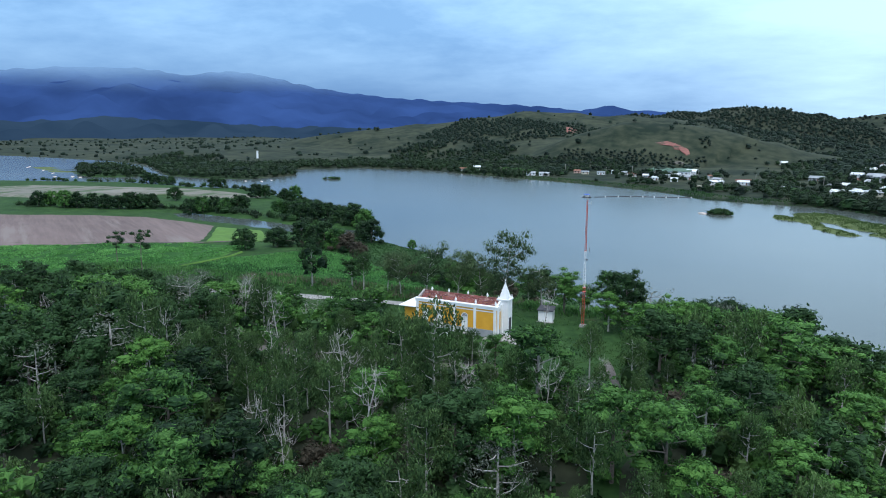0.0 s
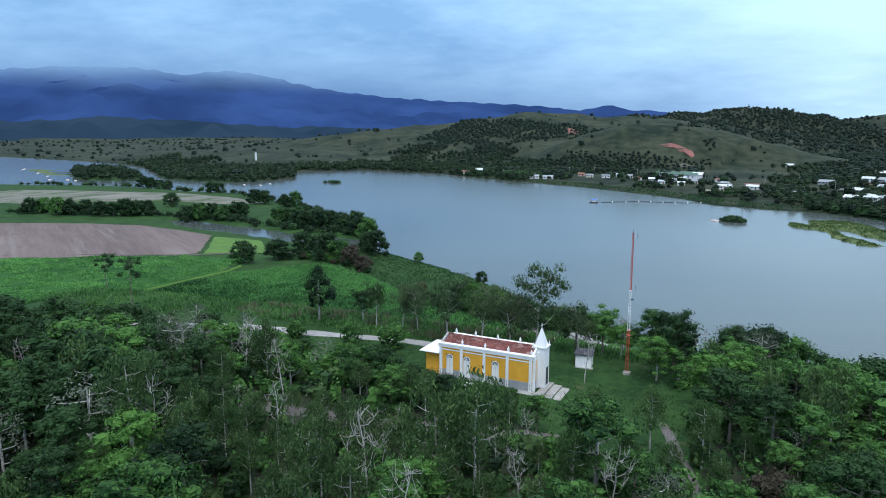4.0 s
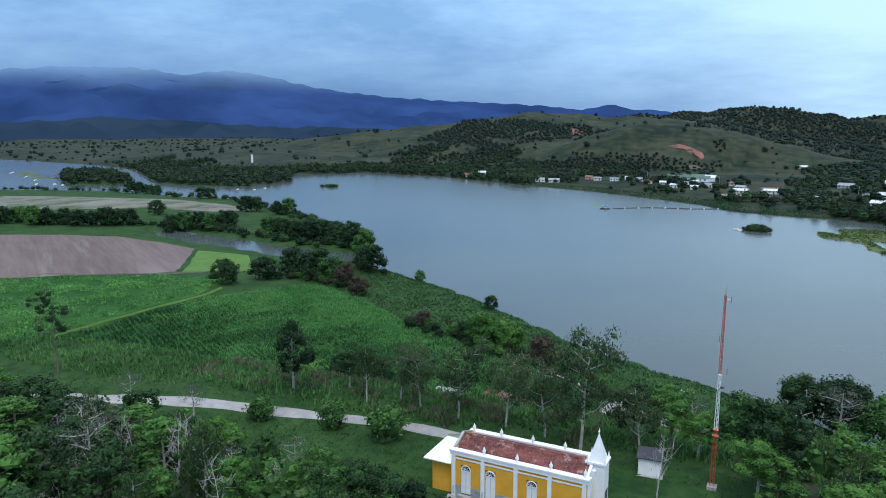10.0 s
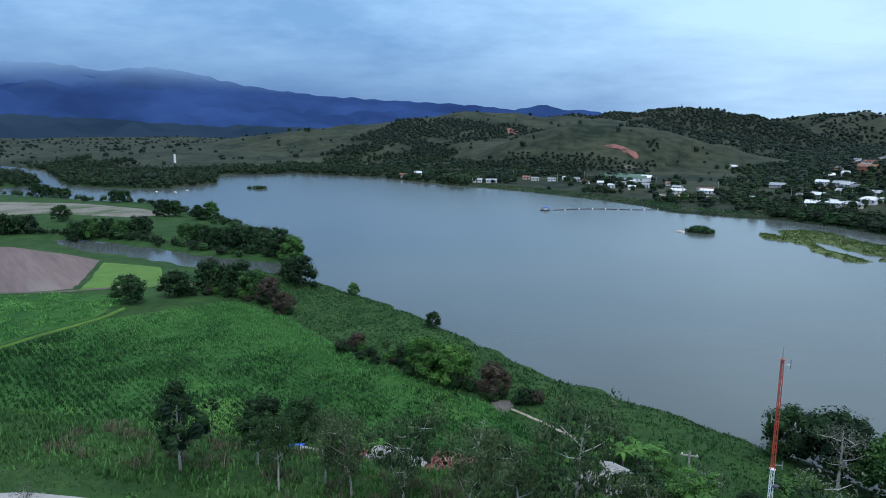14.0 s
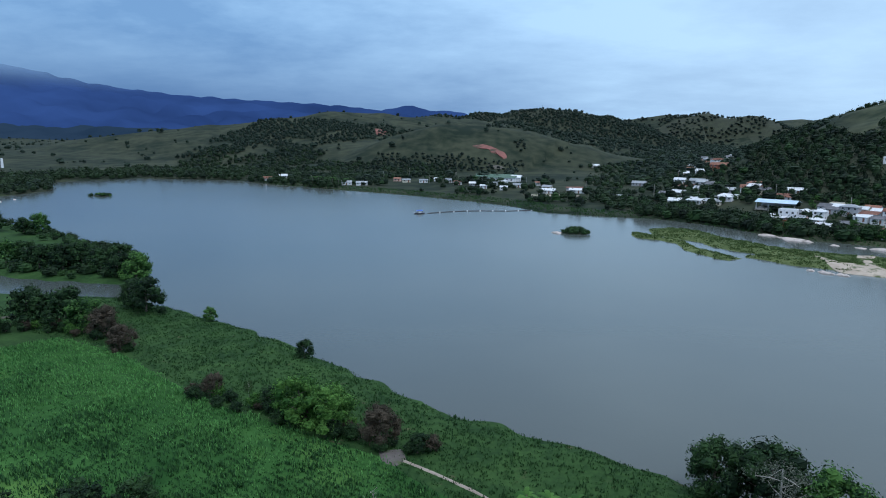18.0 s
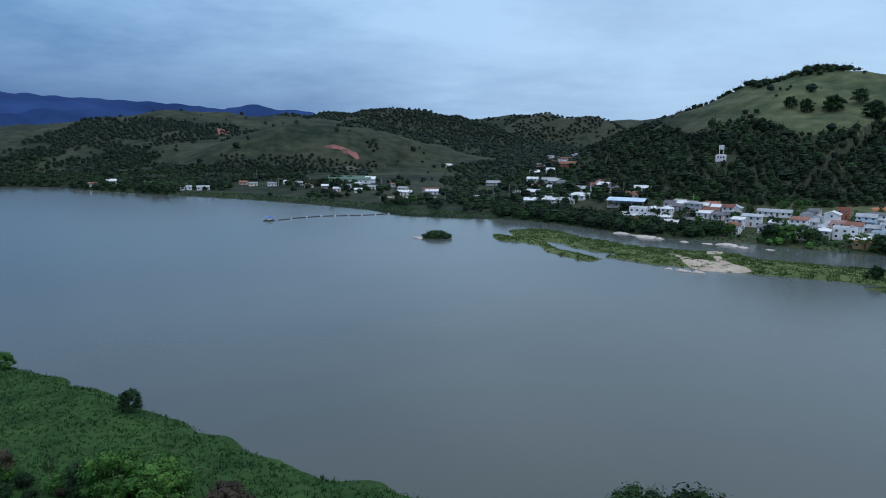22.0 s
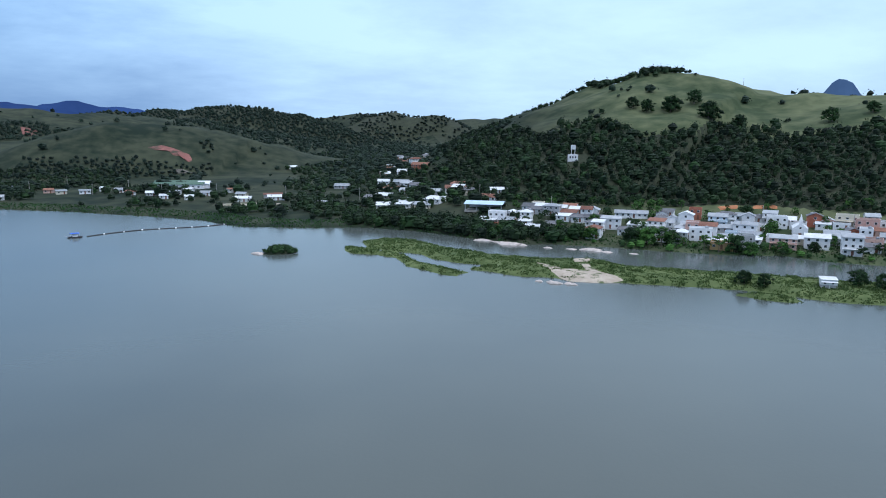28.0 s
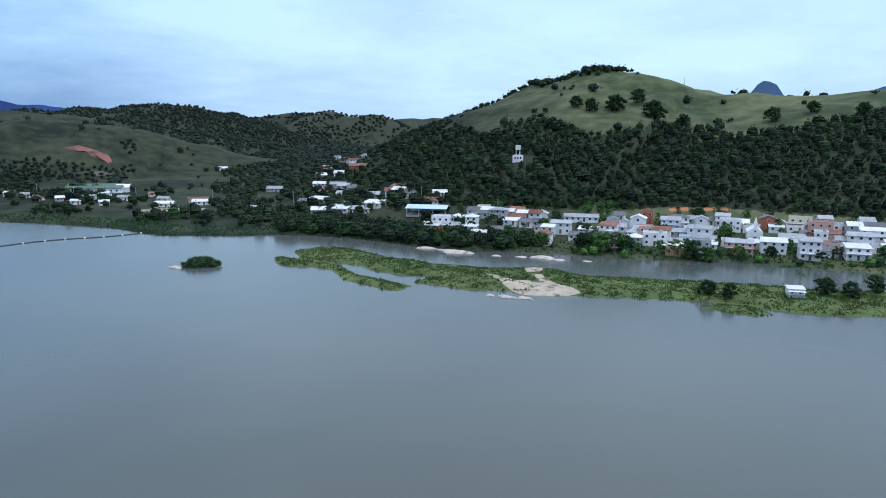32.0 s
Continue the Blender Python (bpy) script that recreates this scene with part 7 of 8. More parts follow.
def house(x, y, w, d, floors, turn, wall, roof, style="gable", label="", z=None, balcony=False, tank=False, name="house", category="house", group="houses of the town"):
    """A plain town house: walls with windows on the river side and both ends, a door and its roof."""
    base = height_at(x, y) if z is None else z
    h = floors * 2.6 - 0.1
    top = thing(name, label, category, (x, y, base), turn, group)
    part("wall", box(-w / 2, w / 2, -d / 2, d / 2, -2.5, h), WALLS[wall], top)
    if style == "gable":
        for s in (-1, 1):
            part("roof", slab((-w / 2 - 0.4, s * (d / 2 + 0.5), h - 0.05), (w / 2 + 0.4, s * (d / 2 + 0.5), h - 0.05), (w / 2 + 0.4, 0, h + d * 0.23), (-w / 2 - 0.4, 0, h + d * 0.23), 0.14)
                 if s < 0 else slab((-w / 2 - 0.4, 0, h + d * 0.23), (w / 2 + 0.4, 0, h + d * 0.23), (w / 2 + 0.4, d / 2 + 0.5, h - 0.05), (-w / 2 - 0.4, d / 2 + 0.5, h - 0.05), 0.14), ROOFS[roof], top)
        for s in (-1, 1):
            xe = s * w / 2
            v = np.array([(xe - 0.1, -d / 2, h), (xe + 0.1, -d / 2, h), (xe + 0.1, 0, h + d * 0.215), (xe - 0.1, 0, h + d * 0.215), (xe - 0.1, d / 2, h), (xe + 0.1, d / 2, h), (xe - 0.1, 0, h), (xe + 0.1, 0, h)])
            part("gable", (v, np.array([(0, 1, 2, 3), (3, 2, 5, 4), (0, 3, 6, 6), (3, 4, 6, 6), (1, 7, 2, 2), (2, 7, 5, 5)])), WALLS[wall], top)
    elif style == "lean":
        part("roof", slab((-w / 2 - 0.4, -d / 2 - 0.5, h + 0.1), (w / 2 + 0.4, -d / 2 - 0.5, h + 0.1), (w / 2 + 0.4, d / 2 + 0.4, h + d * 0.16), (-w / 2 - 0.4, d / 2 + 0.4, h + d * 0.16), 0.14), ROOFS[roof], top)
        part("wall", box(-w / 2, w / 2, d / 2 - 0.15, d / 2, h, h + d * 0.14), WALLS[wall], top)
    elif style == "hip":
        r = h + d * 0.22
        q = [(-w / 2 - 0.4, -d / 2 - 0.4, h), (w / 2 + 0.4, -d / 2 - 0.4, h), (w / 2 + 0.4, d / 2 + 0.4, h), (-w / 2 - 0.4, d / 2 + 0.4, h)]
        e = max(w / 2 - d / 2, 0.05)
        for a, b, c2, d2 in ((q[0], q[1], (e, 0, r), (-e, 0, r)), (q[1], q[2], (e, 0.02, r), (e, -0.02, r)), (q[2], q[3], (-e, 0, r), (e, 0, r)), (q[3], q[0], (-e, -0.02, r), (-e, 0.02, r))):
            part("roof", slab(a, b, c2, d2, 0.12), ROOFS[roof], top)
    else:
        part("roof", box(-w / 2 + 0.2, w / 2 - 0.2, -d / 2 + 0.2, d / 2 - 0.2, h, h + 0.12), ROOFS[roof], top)
        for a in (box(-w / 2, w / 2, -d / 2, -d / 2 + 0.18, h, h + 0.8), box(-w / 2, w / 2, d / 2 - 0.18, d / 2, h, h + 0.8), box(-w / 2, -w / 2 + 0.18, -d / 2 + 0.18, d / 2 - 0.18, h, h + 0.8), box(w / 2 - 0.18, w / 2, -d / 2 + 0.18, d / 2 - 0.18, h, h + 0.8)):
            part("parapet", a, WALLS[wall], top)
    n = max(2, int(w / 2.6))
    for fl in range(floors):
        for k in range(n):
            cx = -w / 2 + w * (k + 0.5) / n
            if fl == 0 and k == n // 2:
                put_on("door", DOOR_MESH, top, pose(cx, -d / 2, 0.02))
                continue
            win = put_on("window", WINDOW_MESH, top, pose(cx, -d / 2, fl * 2.6 + 0.95))
            put_on("pane", PANE_MESH, win, Matrix.Identity(4))
        for s in (-1, 1):
            win = put_on("window", WINDOW_MESH, top, pose(s * w / 2, 0, fl * 2.6 + 0.95, 0, 0, 90 * s))
            put_on("pane", PANE_MESH, win, Matrix.Identity(4))
    if balcony and floors > 1:
        bl = part("balcony", box(-w / 2, w / 2, -d / 2 - 1.3, -d / 2, 2.75, 2.9), WALLS[wall], top)
        part("railing", merged([box(-w / 2, w / 2, -d / 2 - 1.3, -d / 2 - 1.2, 3.75, 3.85)] + [box(-w / 2 + i * w / 10, -w / 2 + i * w / 10 + 0.06, -d / 2 - 1.28, -d / 2 - 1.22, 2.9, 3.75) for i in range(11)]), WALLS[0], bl)
        for s in (-1, 1):
            part("post", box(s * (w / 2 - 0.15) - 0.12, s * (w / 2 - 0.15) + 0.12, -d / 2 - 1.25, -d / 2 - 1.0, -2, 2.75), WALLS[wall], bl)
    if tank:
        part("water_tank", lathe(w / 4, d / 5, [(0.01, h + 0.1), (0.7, h + 0.1), (0.8, h + 1.2), (0.01, h + 1.5)], 10), BLUE_TARP if wall % 2 else ROOFS[0], top, "rooftop water tank", smooth=True)
    return top


WALL_WORDS = ["white", "cream", "pink", "grey", "pale blue", "ochre", "brick-red"]
ROOF_WORDS = ["grey sheet roof", "pale sheet roof", "brown tile roof", "dark grey roof", "light blue roof", "green roof"]
TAKEN = [(240, 314, 9), (212, 356, 9), (119, 424, 17), (181, 233, 6), (181, 233, 6), (238, 281, 6), (220, 301, 6), (255, 273, 7), (250, 267, 8), (184, 372, 12), (150, 347, 8)]
STREET = -38.7
sc, ss = math.cos(radians(STREET)), math.sin(radians(STREET))
rt = random.Random(5)
PLACED = []
for row in range(8):
    along = -110 + rt.uniform(0, 5)
    while along < 190:
        w = rt.uniform(5.2, 10.5)
        off = 11 + row * 7.6 + rt.uniform(-1.5, 1.5)
        # the street follows the bank, bending with it
        ox, oy = 178 + sc * along - ss * off, 306 + ss * along + sc * off
        shore_d = float(inside(np.array([ox]), np.array([oy]), NORTH_SHORE)[0])
        slope = float(ridge(np.array([ox]), np.array([oy]), *HILLS[0])[0])
        free = all(math.hypot(ox - a, oy - b) > r + w / 2 for a, b, r in TAKEN)
        gap = (row == 0 and along < 8) or (row == 1 and along < -22) or (along < -60 and rt.random() < 0.4)
        if shore_d > 6 and slope < (12 if along < 20 else 11) and free and not gap and rt.random() < (0.97 if along > 0 else 0.85):
            wall = rt.choices(range(7), [60, 10, 6, 12, 6, 2, 3])[0]
            roof = rt.choices(range(4), [36, 36, 8, 20])[0]
            style = rt.choices(["gable", "lean", "hip", "flat"], [50, 26, 8, 16])[0]
            floors = rt.choices([1, 2, 3], [52, 42, 6] if row < 2 else [80, 20, 0])[0]
            PLACED.append((ox, oy))
            house(ox, oy, w, rt.uniform(5.6, 7.2), floors, STREET + rt.uniform(-6, 6) + (90 if style == "gable" and w < 8 and rt.random() < 0.35 else 0), wall, roof, style,
                  "%s %s town house with %s" % (("single-storey", "two-storey", "three-storey")[floors - 1], WALL_WORDS[wall], ROOF_WORDS[roof] if style != "flat" else "flat terrace roof"),
                  balcony=rt.random() < 0.3, tank=rt.random() < 0.2)
        along += w + rt.choice([0.5, 0.6, 0.8, 1.2, 3.2])
# landmarks on the river front
house(238, 281, 8, 7, 3, STREET, 0, 0, "lean", "three-storey white house on the river front with balcony", balcony=True)
house(220, 301, 11, 6, 2, STREET, 2, 0, "gable", "long pinkish two-storey house on the river front", balcony=True)
house(255, 273, 9, 7, 2, STREET, 0, 1, "lean", "wide white two-storey house on the river front", balcony=True)
house(212, 356, 6, 5, 2, STREET, 6, 2, "flat", "brick-red house with stepped top below the forest")
house(184, 372, 17, 6, 1, STREET + 8, 0, 0, "gable", "long white building with grey sheet roof")
house(150, 347, 7, 7, 2, STREET, 0, 2, "hip", "white two-storey house with small red hipped roof")
house(117, 396, 9, 7, 2, -30, 0, 1, "flat", "white flat-roofed block beside the sports hall")
house(111, 380, 7, 4, 1, -30, 6, 2, "flat", "low brick-red house on the wooded bank")
house(126, 368, 8, 6, 1, -34, 0, 1, "gable", "small white house among the bank trees")


def church():
    c = thing("church", "white church with gabled front and small steeple", "church", (240, 314, height_at(240, 314)), STREET + 90)
    c.scale = (0.68, 0.68, 0.72)
    part("wall", box(-8, 8, -4.5, 4.5, -2, 6), WALLS[0], c)
    for s in (-1, 1):
        part("roof", slab((-8.3, -5, 5.9), (8.3, -5, 5.9), (8.3, 0, 8.6), (-8.3, 0, 8.6), 0.15) if s < 0 else slab((-8.3, 0, 8.6), (8.3, 0, 8.6), (8.3, 5, 5.9), (-8.3, 5, 5.9), 0.15), ROOFS[1], c)
    f = part("front", (np.array([(-8.5, -4.8, -2), (-8.0, -4.8, -2), (-8.0, -4.8, 6), (-8.5, -4.8, 6), (-8.5, 0, 9.4), (-8.0, 0, 9.4), (-8.5, 4.8, 6), (-8.0, 4.8, 6), (-8.5, 4.8, -2), (-8.0, 4.8, -2)]),
                       np.array([(0, 1, 2, 3), (3, 2, 5, 4), (4, 5, 7, 6), (6, 7, 9, 8), (0, 3, 6, 8), (3, 4, 6, 6), (1, 9, 7, 2), (2, 7, 5, 5)])), WALLS[0], c)
    part("rose_window", box(-8.56, -8.5, -0.6, 0.6, 5.8, 7.0), GLASS, f)
    part("door", box(-8.56, -8.5, -1, 1, 0, 3), ROOFS[2], f)
    t = part("steeple", box(-7.8, -5.6, -1.1, 1.1, 7, 11), WALLS[0], c)
    part("spire", taper(-6.7, 0, 11, 15.5, 1.6, 0.05), WALLS[0], t)


def sports_hall():
    s = thing("sports_hall", "open sports hall with light blue sheet roof", "hall", (119, 424, height_at(119, 424)), -28)
    s.scale = (0.95, 0.95, 0.68)
    for x in (-11, -4, 4, 11):
        for y in (-7, 7):
            part("column", box(x - 0.25, x + 0.25, y - 0.25, y + 0.25, -1.5, 5.5), WALLS[3], s)
    part("roof", slab((-12, -8, 5.5), (12, -8, 5.5), (12, 0, 7.6), (-12, 0, 7.6), 0.2), ROOFS[4], s)
    part("roof", slab((-12, 0, 7.6), (12, 0, 7.6), (12, 8, 5.5), (-12, 8, 5.5), 0.2), ROOFS[4], s)
    part("low_wall", box(-11, 11, 6.8, 7.1, -1.5, 3.2), WALLS[3], s)
    part("floor", box(-11.5, 11.5, -7.5, 7.5, -1.5, 0.1), CONCRETE, s)


def water_tower():
    w = thing("water_tower", "white tower house with raised tank on the forest slope", "tower", (203, 488, height_at(203, 488)), -25)
    part("base", box(-3.5, 3.5, -2.5, 2.5, -3, 3.6), WALLS[0], w)
    for x in (-1.8, 0, 1.8):
        part("window", box(x - 0.45, x + 0.45, -2.54, -2.5, 1.2, 2.6), GLASS, w)
    for x in (-1.2, 1.2):
        for y in (-1.2, 1.2):
            part("column", box(x - 0.2, x + 0.2, y - 0.2, y + 0.2, 3.6, 7.2), WALLS[0], w)
    part("tank", box(-1.7, 1.7, -1.7, 1.7, 7.2, 10.2), WALLS[0], w)
    part("deck", box(-2.4, 2.4, -2.0, 2.0, 3.6, 3.9), WALLS[0], w)


def bank_hut():
    h = thing("river_hut", "white raised hut on the grassy spit", "hut", (181, 233, height_at(181, 233)), -30)
    h.scale = (0.72, 0.72, 0.78)
    part("base", box(-3.2, 3.2, -2.2, 2.2, -1, 1.5), WALLS[3], h)
    part("wall", box(-3.4, 3.4, -2.4, 2.4, 1.5, 4.0), WALLS[0], h)
    part("porch_roof", slab((-3.6, -3.6, 2.9), (3.6, -3.6, 2.9), (3.6, -2.4, 3.3), (-3.6, -2.4, 3.3), 0.1), ROOFS[1], h)
    part("roof", slab((-3.8, -2.8, 4.0), (3.8, -2.8, 4.0), (3.8, 2.8, 4.6), (-3.8, 2.8, 4.6), 0.15), ROOFS[1], h)
    for x in (-1.8, 1.6):
        win = part("window", box(x - 0.5, x + 0.5, -2.46, -2.4, 2.0, 2.9), ROOFS[3], h)
        part("pane", box(x - 0.42, x + 0.42, -2.48, -2.46, 2.08, 2.82), GLASS, win)
    for x in (-3.2, 0, 3.2):
        part("post", box(x - 0.08, x + 0.08, -3.5, -3.34, -1, 2.85), WALLS[0], h)


church()
sports_hall()
water_tower()
bank_hut()

# houses along the north bank and up the valley
for x, y, w, d, fl, tn, wall, roof, style in [(-282, 633, 8, 7, 2, 25, 0, 1, "gable"), (-299, 634, 8, 7, 1, 20, 0, 2, "gable"), (-205, 598, 9, 7, 1, 15, 0, 0, "gable"), (-190, 596, 10, 6, 1, 12, 0, 0, "gable"),
                                              (-75, 572, 6, 5, 1, 0, 0, 1, "gable"), (-57, 562, 6, 5, 1, 0, 0, 1, "gable"), (-20, 540, 12, 6, 1, -10, 0, 1, "gable")]:
    house(x, y, w, d, fl, tn, wall, roof, style, "white house with %s near the far bank" % ROOF_WORDS[roof], group="houses of the far bank")
for x, y, w, d, fl, tn, wall, roof, style in [(3, 543, 12, 6, 1, -10, 0, 1, "gable"), (33, 500, 11, 5, 1, -20, 0, 0, "lean"), (58, 622, 12, 8, 1, -20, 3, 0, "gable"), (86, 580, 9, 7, 2, -20, 0, 1, "gable"),
                                              (115, 632, 16, 9, 2, -20, 0, 1, "gable"), (120, 600, 14, 8, 1, -25, 6, 2, "gable"), (27, 855, 10, 7, 1, -10, 0, 1, "gable"), (105, 545, 10, 8, 1, -30, 0, 3, "gable"), (92, 520, 9, 7, 1, -30, 0, 0, "gable")]:
    house(x, y, w, d, fl, tn, wall, roof, style, "%s house with %s in the valley" % (WALL_WORDS[wall], ROOF_WORDS[roof]), group="houses of the valley")
for k in range(34):
    s = rt.random()
    x, y = 110 + 95 * s + rt.uniform(-28, 28), 660 + 330 * s + rt.uniform(-20, 20)
    if float(ridge(np.array([x]), np.array([y]), *HILLS[0])[0]) > 22:
        continue
    wall, roof = rt.choices(range(4), [70, 14, 6, 10])[0], rt.randrange(4)
    house(x, y, rt.uniform(8, 13), rt.uniform(7, 9), rt.choice([1, 1, 2]), rt.uniform(-60, 20), wall, roof, rt.choice(["gable", "lean", "hip"]), "%s house with %s in the valley" % (WALL_WORDS[wall], ROOF_WORDS[roof]), group="houses of the valley")
for k in range(26):
    x, y = rt.uniform(62, 150), rt.uniform(440, 600)
    if float(inside(np.array([x]), np.array([y]), NORTH_SHORE)[0]) < 30 or math.hypot(x - 119, y - 424) < 24 or float(ridge(np.array([x]), np.array([y]), *HILLS[0])[0]) > 10:
        continue
    wall, roof = rt.choices(range(5), [60, 12, 6, 16, 6])[0], rt.randrange(4)
    house(x, y, rt.uniform(8, 13), rt.uniform(7, 9), 1, rt.uniform(-50, -10), wall, roof, rt.choice(["gable", "lean"]), "%s house with %s behind the sports hall" % (WALL_WORDS[wall], ROOF_WORDS[roof]))


for k in range(16):
    x, y = -195 + 13.5 * k + rt.uniform(-5, 5), 648 - 5.2 * k + rt.uniform(-18, 30)
    wall, roof = rt.choices(range(4), [70, 14, 6, 10])[0], rt.choices(range(4), [40, 25, 25, 10])[0]
    if float(inside(np.array([x]), np.array([y]), NORTH_SHORE)[0]) > 26 and math.hypot(x + 72, y - 655) > 36:
        house(x, y, rt.uniform(5, 8), rt.uniform(4.5, 6), 1, rt.uniform(-30, 25), wall, roof, rt.choice(["gable", "lean"]), "small %s house with %s among bank trees" % (WALL_WORDS[wall], ROOF_WORDS[roof]), group="houses of the far bank")


def long_school():
    s = thing("school_building", "long white building with green roofs round a yard", "building", (-72, 650, height_at(-72, 650)), -4)
    s.scale = (0.95, 0.95, 0.95)
    for x0, x1, y0, y1 in ((-22, 20, -7, 0), (-24, 18, 14, 20), (14, 24, -2, 18)):
        part("wall", box(x0, x1, y0, y1, -2, 4), WALLS[0], s)
        ym = (y0 + y1) / 2
        part("roof", slab((x0 - 0.5, y0 - 0.6, 4), (x1 + 0.5, y0 - 0.6, 4), (x1 + 0.5, ym, 6), (x0 - 0.5, ym, 6), 0.15), ROOFS[5] if x1 - x0 > 20 else ROOFS[1], s)
        part("roof", slab((x0 - 0.5, ym, 6), (x1 + 0.5, ym, 6), (x1 + 0.5, y1 + 0.6, 4), (x0 - 0.5, y1 + 0.6, 4), 0.15), ROOFS[5] if x1 - x0 > 20 else ROOFS[1], s)
    for k in range(9):
        part("window", box(-20 + k * 4.4, -18.4 + k * 4.4, -7.06, -7.0, 1.2, 2.6), GLASS, s)


def chimney_tower():
    c = thing("white_tower", "tall slender white tower among the trees", "tower", (-636, 673, height_at(-636, 673)))
    part("shaft", lathe(0, 0, [(0.01, -1), (1.5, -1), (1.2, 9.5), (1.5, 9.7), (1.5, 10.4), (0.01, 10.6)], 12), WALLS[0], c, smooth=False)


def dredger():
    b = thing("dredging_boat", "small work barge with blue canopy on the river", "boat", (-97, 415, 0), 20)
    b.scale = (0.7, 0.7, 0.75)
    part("hull", (np.array([(-4, -1.6, -0.3), (4, -1.6, -0.3), (4, 1.6, -0.3), (-4, 1.6, -0.3), (-4.8, -1.9, 0.7), (4.8, -1.9, 0.7), (4.8, 1.9, 0.7), (-4.8, 1.9, 0.7)]), box(0, 1, 0, 1, 0, 1)[1]), DARK_ROOF, b, "dark rusty hull")
    part("cabin", box(-1.5, 2, -1.1, 1.1, 0.7, 2.3), WALLS[0], b)
    part("canopy", slab((-3, -1.8, 2.8), (3, -1.8, 2.8), (3, 1.8, 3.0), (-3, 1.8, 3.0), 0.12), BLUE_TARP, b, "blue canopy")
    for x in (-2.8, 2.8):
        for y in (-1.6, 1.6):
            part("post", tube([(x, y, 0.6), (x, y, 2.8)], [0.06, 0.06], 5), STEEL, b)
    part("boom", tube([(-4, 0, 0.8), (-7, 0, 1.6)], [0.12, 0.08], 6), STEEL, b)


def floating_pipe():
    p = thing("floating_pipe", "floating dredge pipe carried by white floats", "pipe", (0, 0, 0))
    s = np.linspace(0, 1, 46)
    px, py = -92 + 74 * s, 417 + 40 * s + 5 * np.sin(s * 6)
    part("hose", tube(np.stack([px, py, np.full(46, 0.18)], -1), np.full(46, 0.22), 6), DARK_ROOF, p)
    for k in list(range(4, 44, 5)) + [41, 42, 43]:
        part("float", lathe(px[k], py[k], [(0.01, -0.2), (0.45, -0.15), (0.45, 0.4), (0.01, 0.45)], 10), WHITE, p)


long_school()
chimney_tower()
dredger()
floating_pipe()

first = None
for x, y in [(-240, 600), (-181, 640), (-169, 700), (-130, 610), (-110, 640), (-80, 600), (-40, 590), (10, 560), (60, 530), (150, 400), (187, 350), (216, 325), (262, 305), (240, 340), (130, 470), (105, 620), (383, 648), (430, 612)]:
    if first is None:
        first = thing("utility_pole", "slim grey concrete power pole", "pole", (x, y, height_at(x, y)), group="power poles of the town")
        part("post", tube([(0, 0, -0.5), (0, 0, 8.5)], [0.2, 0.13], 6), CONCRETE, first)
        part("crossarm", box(-1, 1, -0.08, 0.08, 7.8, 7.95), CONCRETE, first)
    else:
        copy_thing(first, pose(x, y, height_at(x, y), 0, 0, (x * 7) % 90))

for k, (x, y, s) in enumerate([(160, 330, 0.9), (166, 325, 1.0), (171, 321, 0.95), (176, 322, 0.8), (164, 333, 0.8), (190, 305, 0.85), (196, 302, 0.9), (201, 297, 0.75), (186, 310, 0.7), (140, 348, 0.8), (146, 343, 0.75),
                               (136, 356, 0.85), (228, 291, 0.5), (268, 268, 0.7), (276, 262, 0.7), (206, 335, 0.6), (232, 322, 0.55), (258, 318, 0.6), (175, 352, 0.6), (160, 368, 0.65), (196, 366, 0.6), (240, 352, 0.7), (284, 300, 0.7)]):
    plant("tree", "leafy dark green tree among the town houses", "tree", ("dome", "dome_green", "broad")[k % 3], x, y, s, seed=171 + k % 3, group="trees of the town", detail=0.5)

spots, made = [], 0
while made < 650:
    along, off = rt.uniform(-110, 170), rt.uniform(9, 92)
    x, y = 178 + sc * along - ss * off, 306 + ss * along + sc * off
    made += 1
    if min(math.hypot(x - a, y - b) for a, b in PLACED + [(q[0], q[1]) for q in TAKEN] + [(q[0], q[1]) for q in spots]) > 4.8 and rt.random() < 0.45:
        spots.append((x, y, rt.uniform(3.0, 6.5), rt.randrange(4)))
wood("town_trees", "dark garden trees between the town houses", spots, [("dome", 171), ("dome_green", 172), ("broad", 173), ("dark", 172)], 0.14, 6)
for k, (x, y, s) in enumerate([(292, 569, 1.1), (299, 557, 1.2), (315, 548, 1.5), (318, 552, 1.3), (327, 515, 1.5), (332, 517, 1.3), (338, 551, 1.3), (350, 508, 1.1), (252, 532, 1.0), (436, 428, 1.1), (426, 461, 1.0), (398, 469, 1.2)]):
    plant("tree", "spreading dark tree alone on the hill pasture", "tree", "dome", x, y, s, seed=171 + k % 3, group="trees on the hill pasture", detail=0.5)

# ---- rocks, sand, bare earth ----
ROCK = material("pale_river_rock", (0.34, 0.29, 0.26), (0.56, 0.50, 0.46), scale=0.5, bump=0.5, spots=(0.22, 0.19, 0.17), spot_scale=0.3, spot_at=0.58)
RED_EARTH = material("red_earth", (0.12, 0.050, 0.042), (0.25, 0.105, 0.085), scale=0.25, bump=1.0, bump_scale=0.4, spots=(0.05, 0.042, 0.028), spot_scale=0.07, spot_at=0.46)
SPIT_SAND = material("wet_pinkish_sand", (0.26, 0.215, 0.165), (0.42, 0.36, 0.29), scale=0.4, bump=0.4, spots=(0.07, 0.09, 0.035), spot_scale=0.22, spot_at=0.5)
ORANGE_EARTH = material("orange_earth", (0.26, 0.10, 0.045), (0.38, 0.17, 0.08), scale=0.2, bump=0.6)


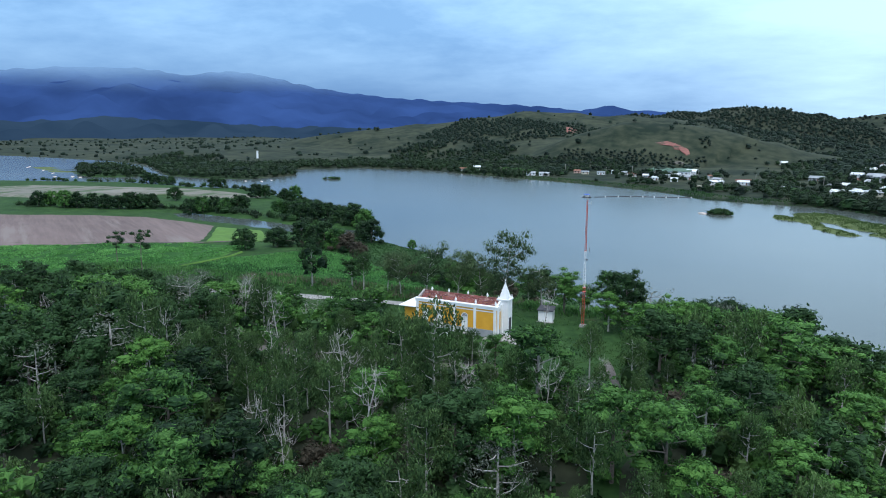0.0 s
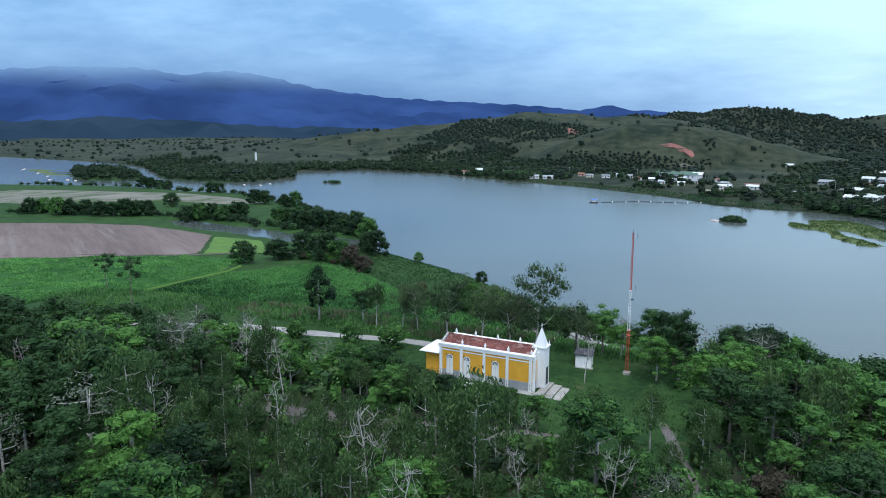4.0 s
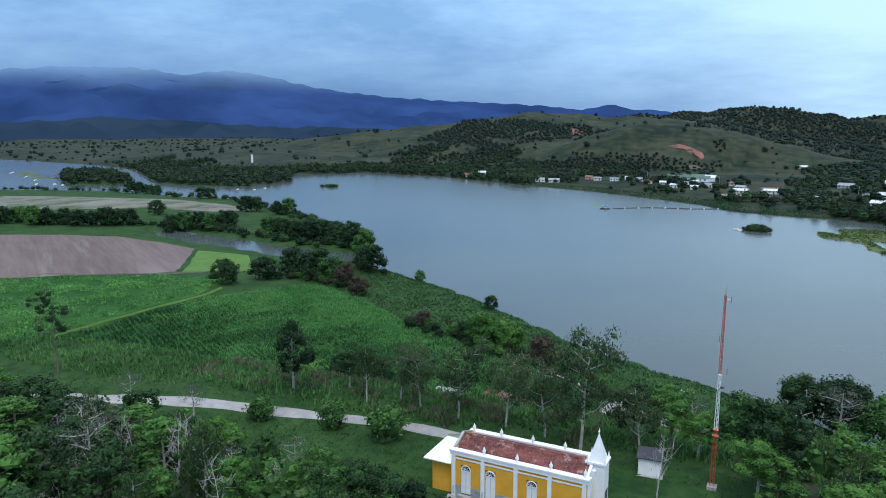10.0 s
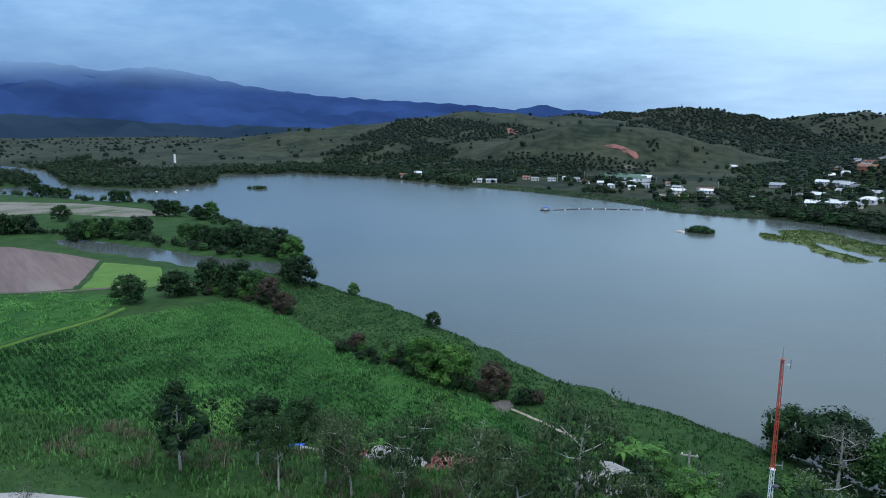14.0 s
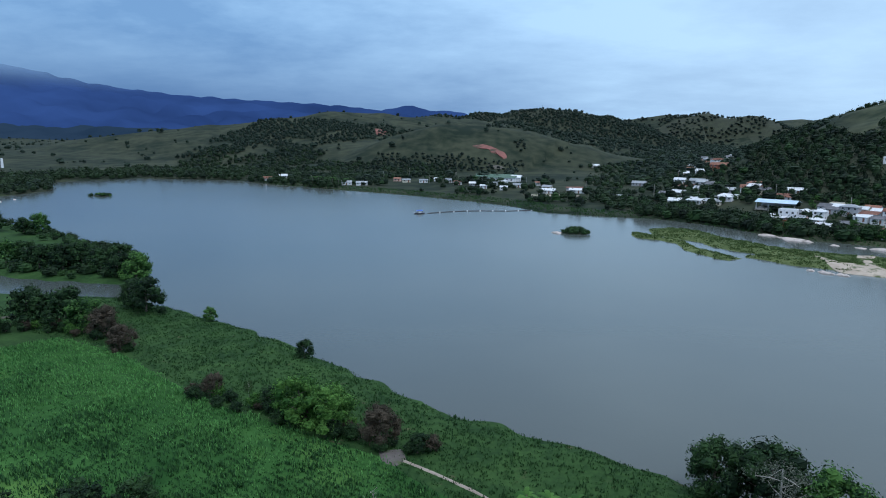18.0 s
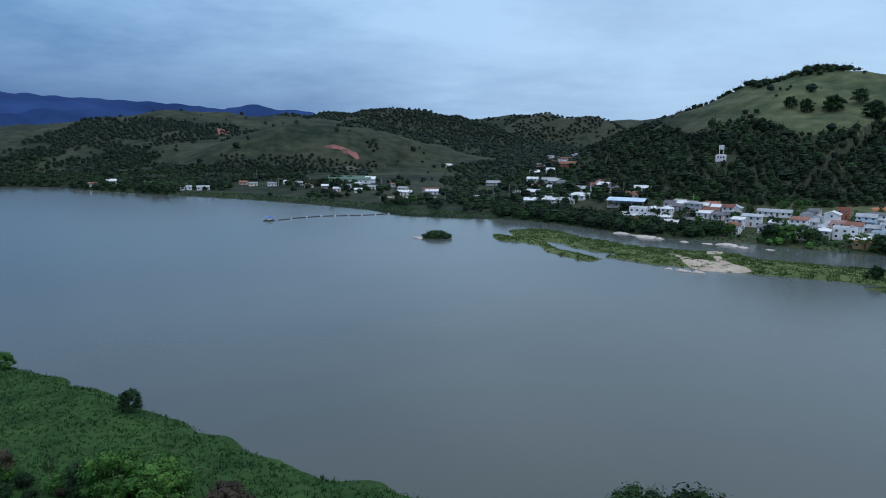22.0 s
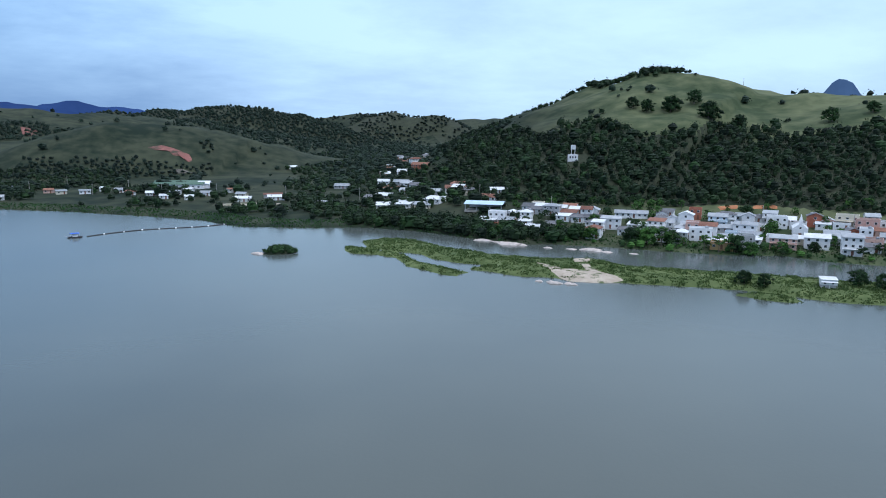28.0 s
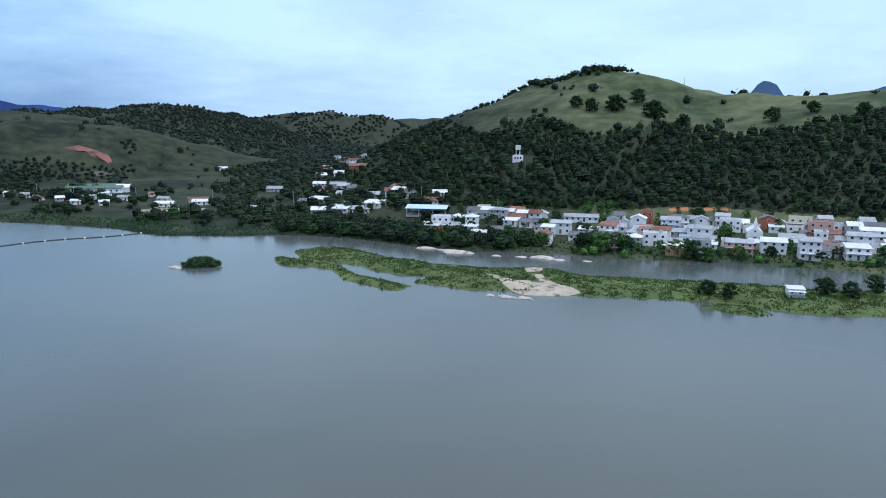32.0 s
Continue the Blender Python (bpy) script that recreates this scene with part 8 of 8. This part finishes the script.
def rock(x, y, w, d, h, seed):
    """A low worn slab of rock, broken in outline, standing out of the water."""
    n, m = 22, 7
    a = np.arange(n) * 2 * np.pi / n
    rows = []
    for s in np.linspace(0, 1, m):
        r = np.sin(s * np.pi / 2) ** 0.7
        k = 1 + 0.22 * np.sin(a * 3 + seed) + 0.14 * np.sin(a * 7 + seed * 2.1)
        X, Y = np.cos(a) * w / 2 * r * k, np.sin(a) * d / 2 * r * k
        Z = h * (1 - s ** 2.2) + 0.28 * h * waves(X + seed * 9, Y, 3.5, 12) * (1 - s) - 0.4 * s
        rows.append(np.stack([X, Y, Z], -1))
    v = np.concatenate(rows)
    i = np.arange(n * m).reshape(m, n)
    j = np.roll(i, -1, 1)
    ob = new("river_rock", mesh_from("river_rock", v, np.stack([i[:-1], i[1:], j[1:], j[:-1]], -1).reshape(-1, 4), [ROCK], smooth=True))
    ob.matrix_world = pose(x, y, 0, 0, 0, -40)
    return tagged(ob, "pale pinkish worn rock slab in the shallow water", "rock", "river rocks")


for k, (x, y, w, d, h) in enumerate([(107, 348, 14, 6, 1.1), (98, 362, 11, 4, 0.7), (121, 335, 4.5, 2.5, 0.5), (138, 324, 10, 5, 1.0), (130, 329, 5, 2.5, 0.5), (142, 318, 5, 3, 0.6), (94, 266, 6, 2, 0.8),
                                     (99, 263, 5, 2, 0.7), (90, 270, 3, 1.6, 0.6), (-9, 349, 6, 3, 0.8), (103, 355, 4, 2, 0.5), (152, 312, 4, 2, 0.4), (-640, 372, 14, 3, 0.5), (-690, 404, 20, 2.5, 0.35), (-750, 434, 34, 3, 0.35), (-830, 468, 40, 3, 0.4), (-622, 379, 10, 3, 0.8), (-606, 376, 8, 3, 0.7), (-425, 416, 6, 2, 0.6), (-409, 420, 8, 2, 0.6), (-411, 436, 7, 2, 0.5)]):
    rock(x, y, w, d, h, k + 1)
drape("sand_1", "pale sand flat on the spit", SAND_FLAT, SPIT_SAND, 0.3, "sand", 8, 2)
drape("sand_4", "pale sand tongue across the spit", SAND_TONGUE, SPIT_SAND, 0.3, "sand", 6, 2)
drape("sand_5", "narrow neck of pale sand on the spit", SAND_NECK, SPIT_SAND, 0.3, "sand", 6, 2)
drape("sand_2", "small pale sand patch on the spit", SAND_PATCH, SPIT_SAND, 0.3, "sand", 8, 2)
drape("sand_3", "pale sand yard on the far bank", [(-40, 528), (-28, 534), (-8, 530), (6, 522), (2, 516), (-20, 516)], SAND, 0.25, "sand", 8, 3)
drape("bare_slope_6", "small worn patch of reddish earth at the field's edge", [(-33, 88), (-30, 89.5), (-28.5, 86.5), (-29.5, 83.5), (-32, 84)], DIRT, 0.3, "bare earth", 6, 1.5)
drape("bare_slope_1", "red eroded scar on the grassy hill", [(-125, 850), (-112, 858), (-100, 852), (-92, 849), (-82, 843), (-78, 829), (-82, 824), (-90, 836), (-97, 834), (-104, 844), (-116, 842)], RED_EARTH, 0.8, "bare earth", 8, 4)
drape("bare_slope_2", "pale brown bare ground below the scar", [(-98, 803), (-84, 806), (-76, 798), (-90, 793)], DIRT, 0.6, "bare earth", 6, 4)
drape("bare_slope_3", "small red eroded scar on the far hill", [(-322, 1108), (-299, 1102), (-293, 1064), (-310, 1072)], RED_EARTH, 1.5, "bare earth", 6, 6)
drape("bare_slope_4", "orange cut bank at the forest's foot", [(240, 376), (249, 371), (246, 367), (238, 371)], ORANGE_EARTH, 0.6, "bare earth", 6, 3)
drape("bare_slope_5", "orange cut bank at the forest's foot", [(254, 366), (264, 358), (261, 355), (251, 362)], ORANGE_EARTH, 0.6, "bare earth", 6, 3)

# trees beside the hut, and a palm
for x, y, s, kind, seed, label in [(157, 245, 0.55, "dome", 171, "round dark tree on the grassy spit"), (161, 240, 0.55, "dome", 172, "round dark tree on the grassy spit"),
                                   (193, 232, 0.65, "dome", 173, "broad dark tree beside the hut"), (198, 227, 0.6, "dome", 171, "broad dark tree beside the hut"), (213, 230, 0.65, "dome", 172, "broad dark tree beside the hut"),
                                   (188, 238, 0.75, "palm", 174, "coconut palm behind the hut"), (226, 222, 0.6, "dome", 173, "broad dark tree on the grassy spit")]:
    plant("palm_tree" if kind == "palm" else "tree", label, "palm" if kind == "palm" else "tree", kind, x, y, s, seed=seed, group="trees on the spit", detail=0.6)
for x, y, s in [(-236, 592, 0.95), (-228, 588, 1.05), (-221, 586, 0.9), (-214, 583, 1.0), (-207, 580, 0.85), (-199, 577, 0.95)]:
    plant("palm_tree", "coconut palm on the far river bank", "palm", "palm", x, y, s, seed=174, group="palms on the far bank")
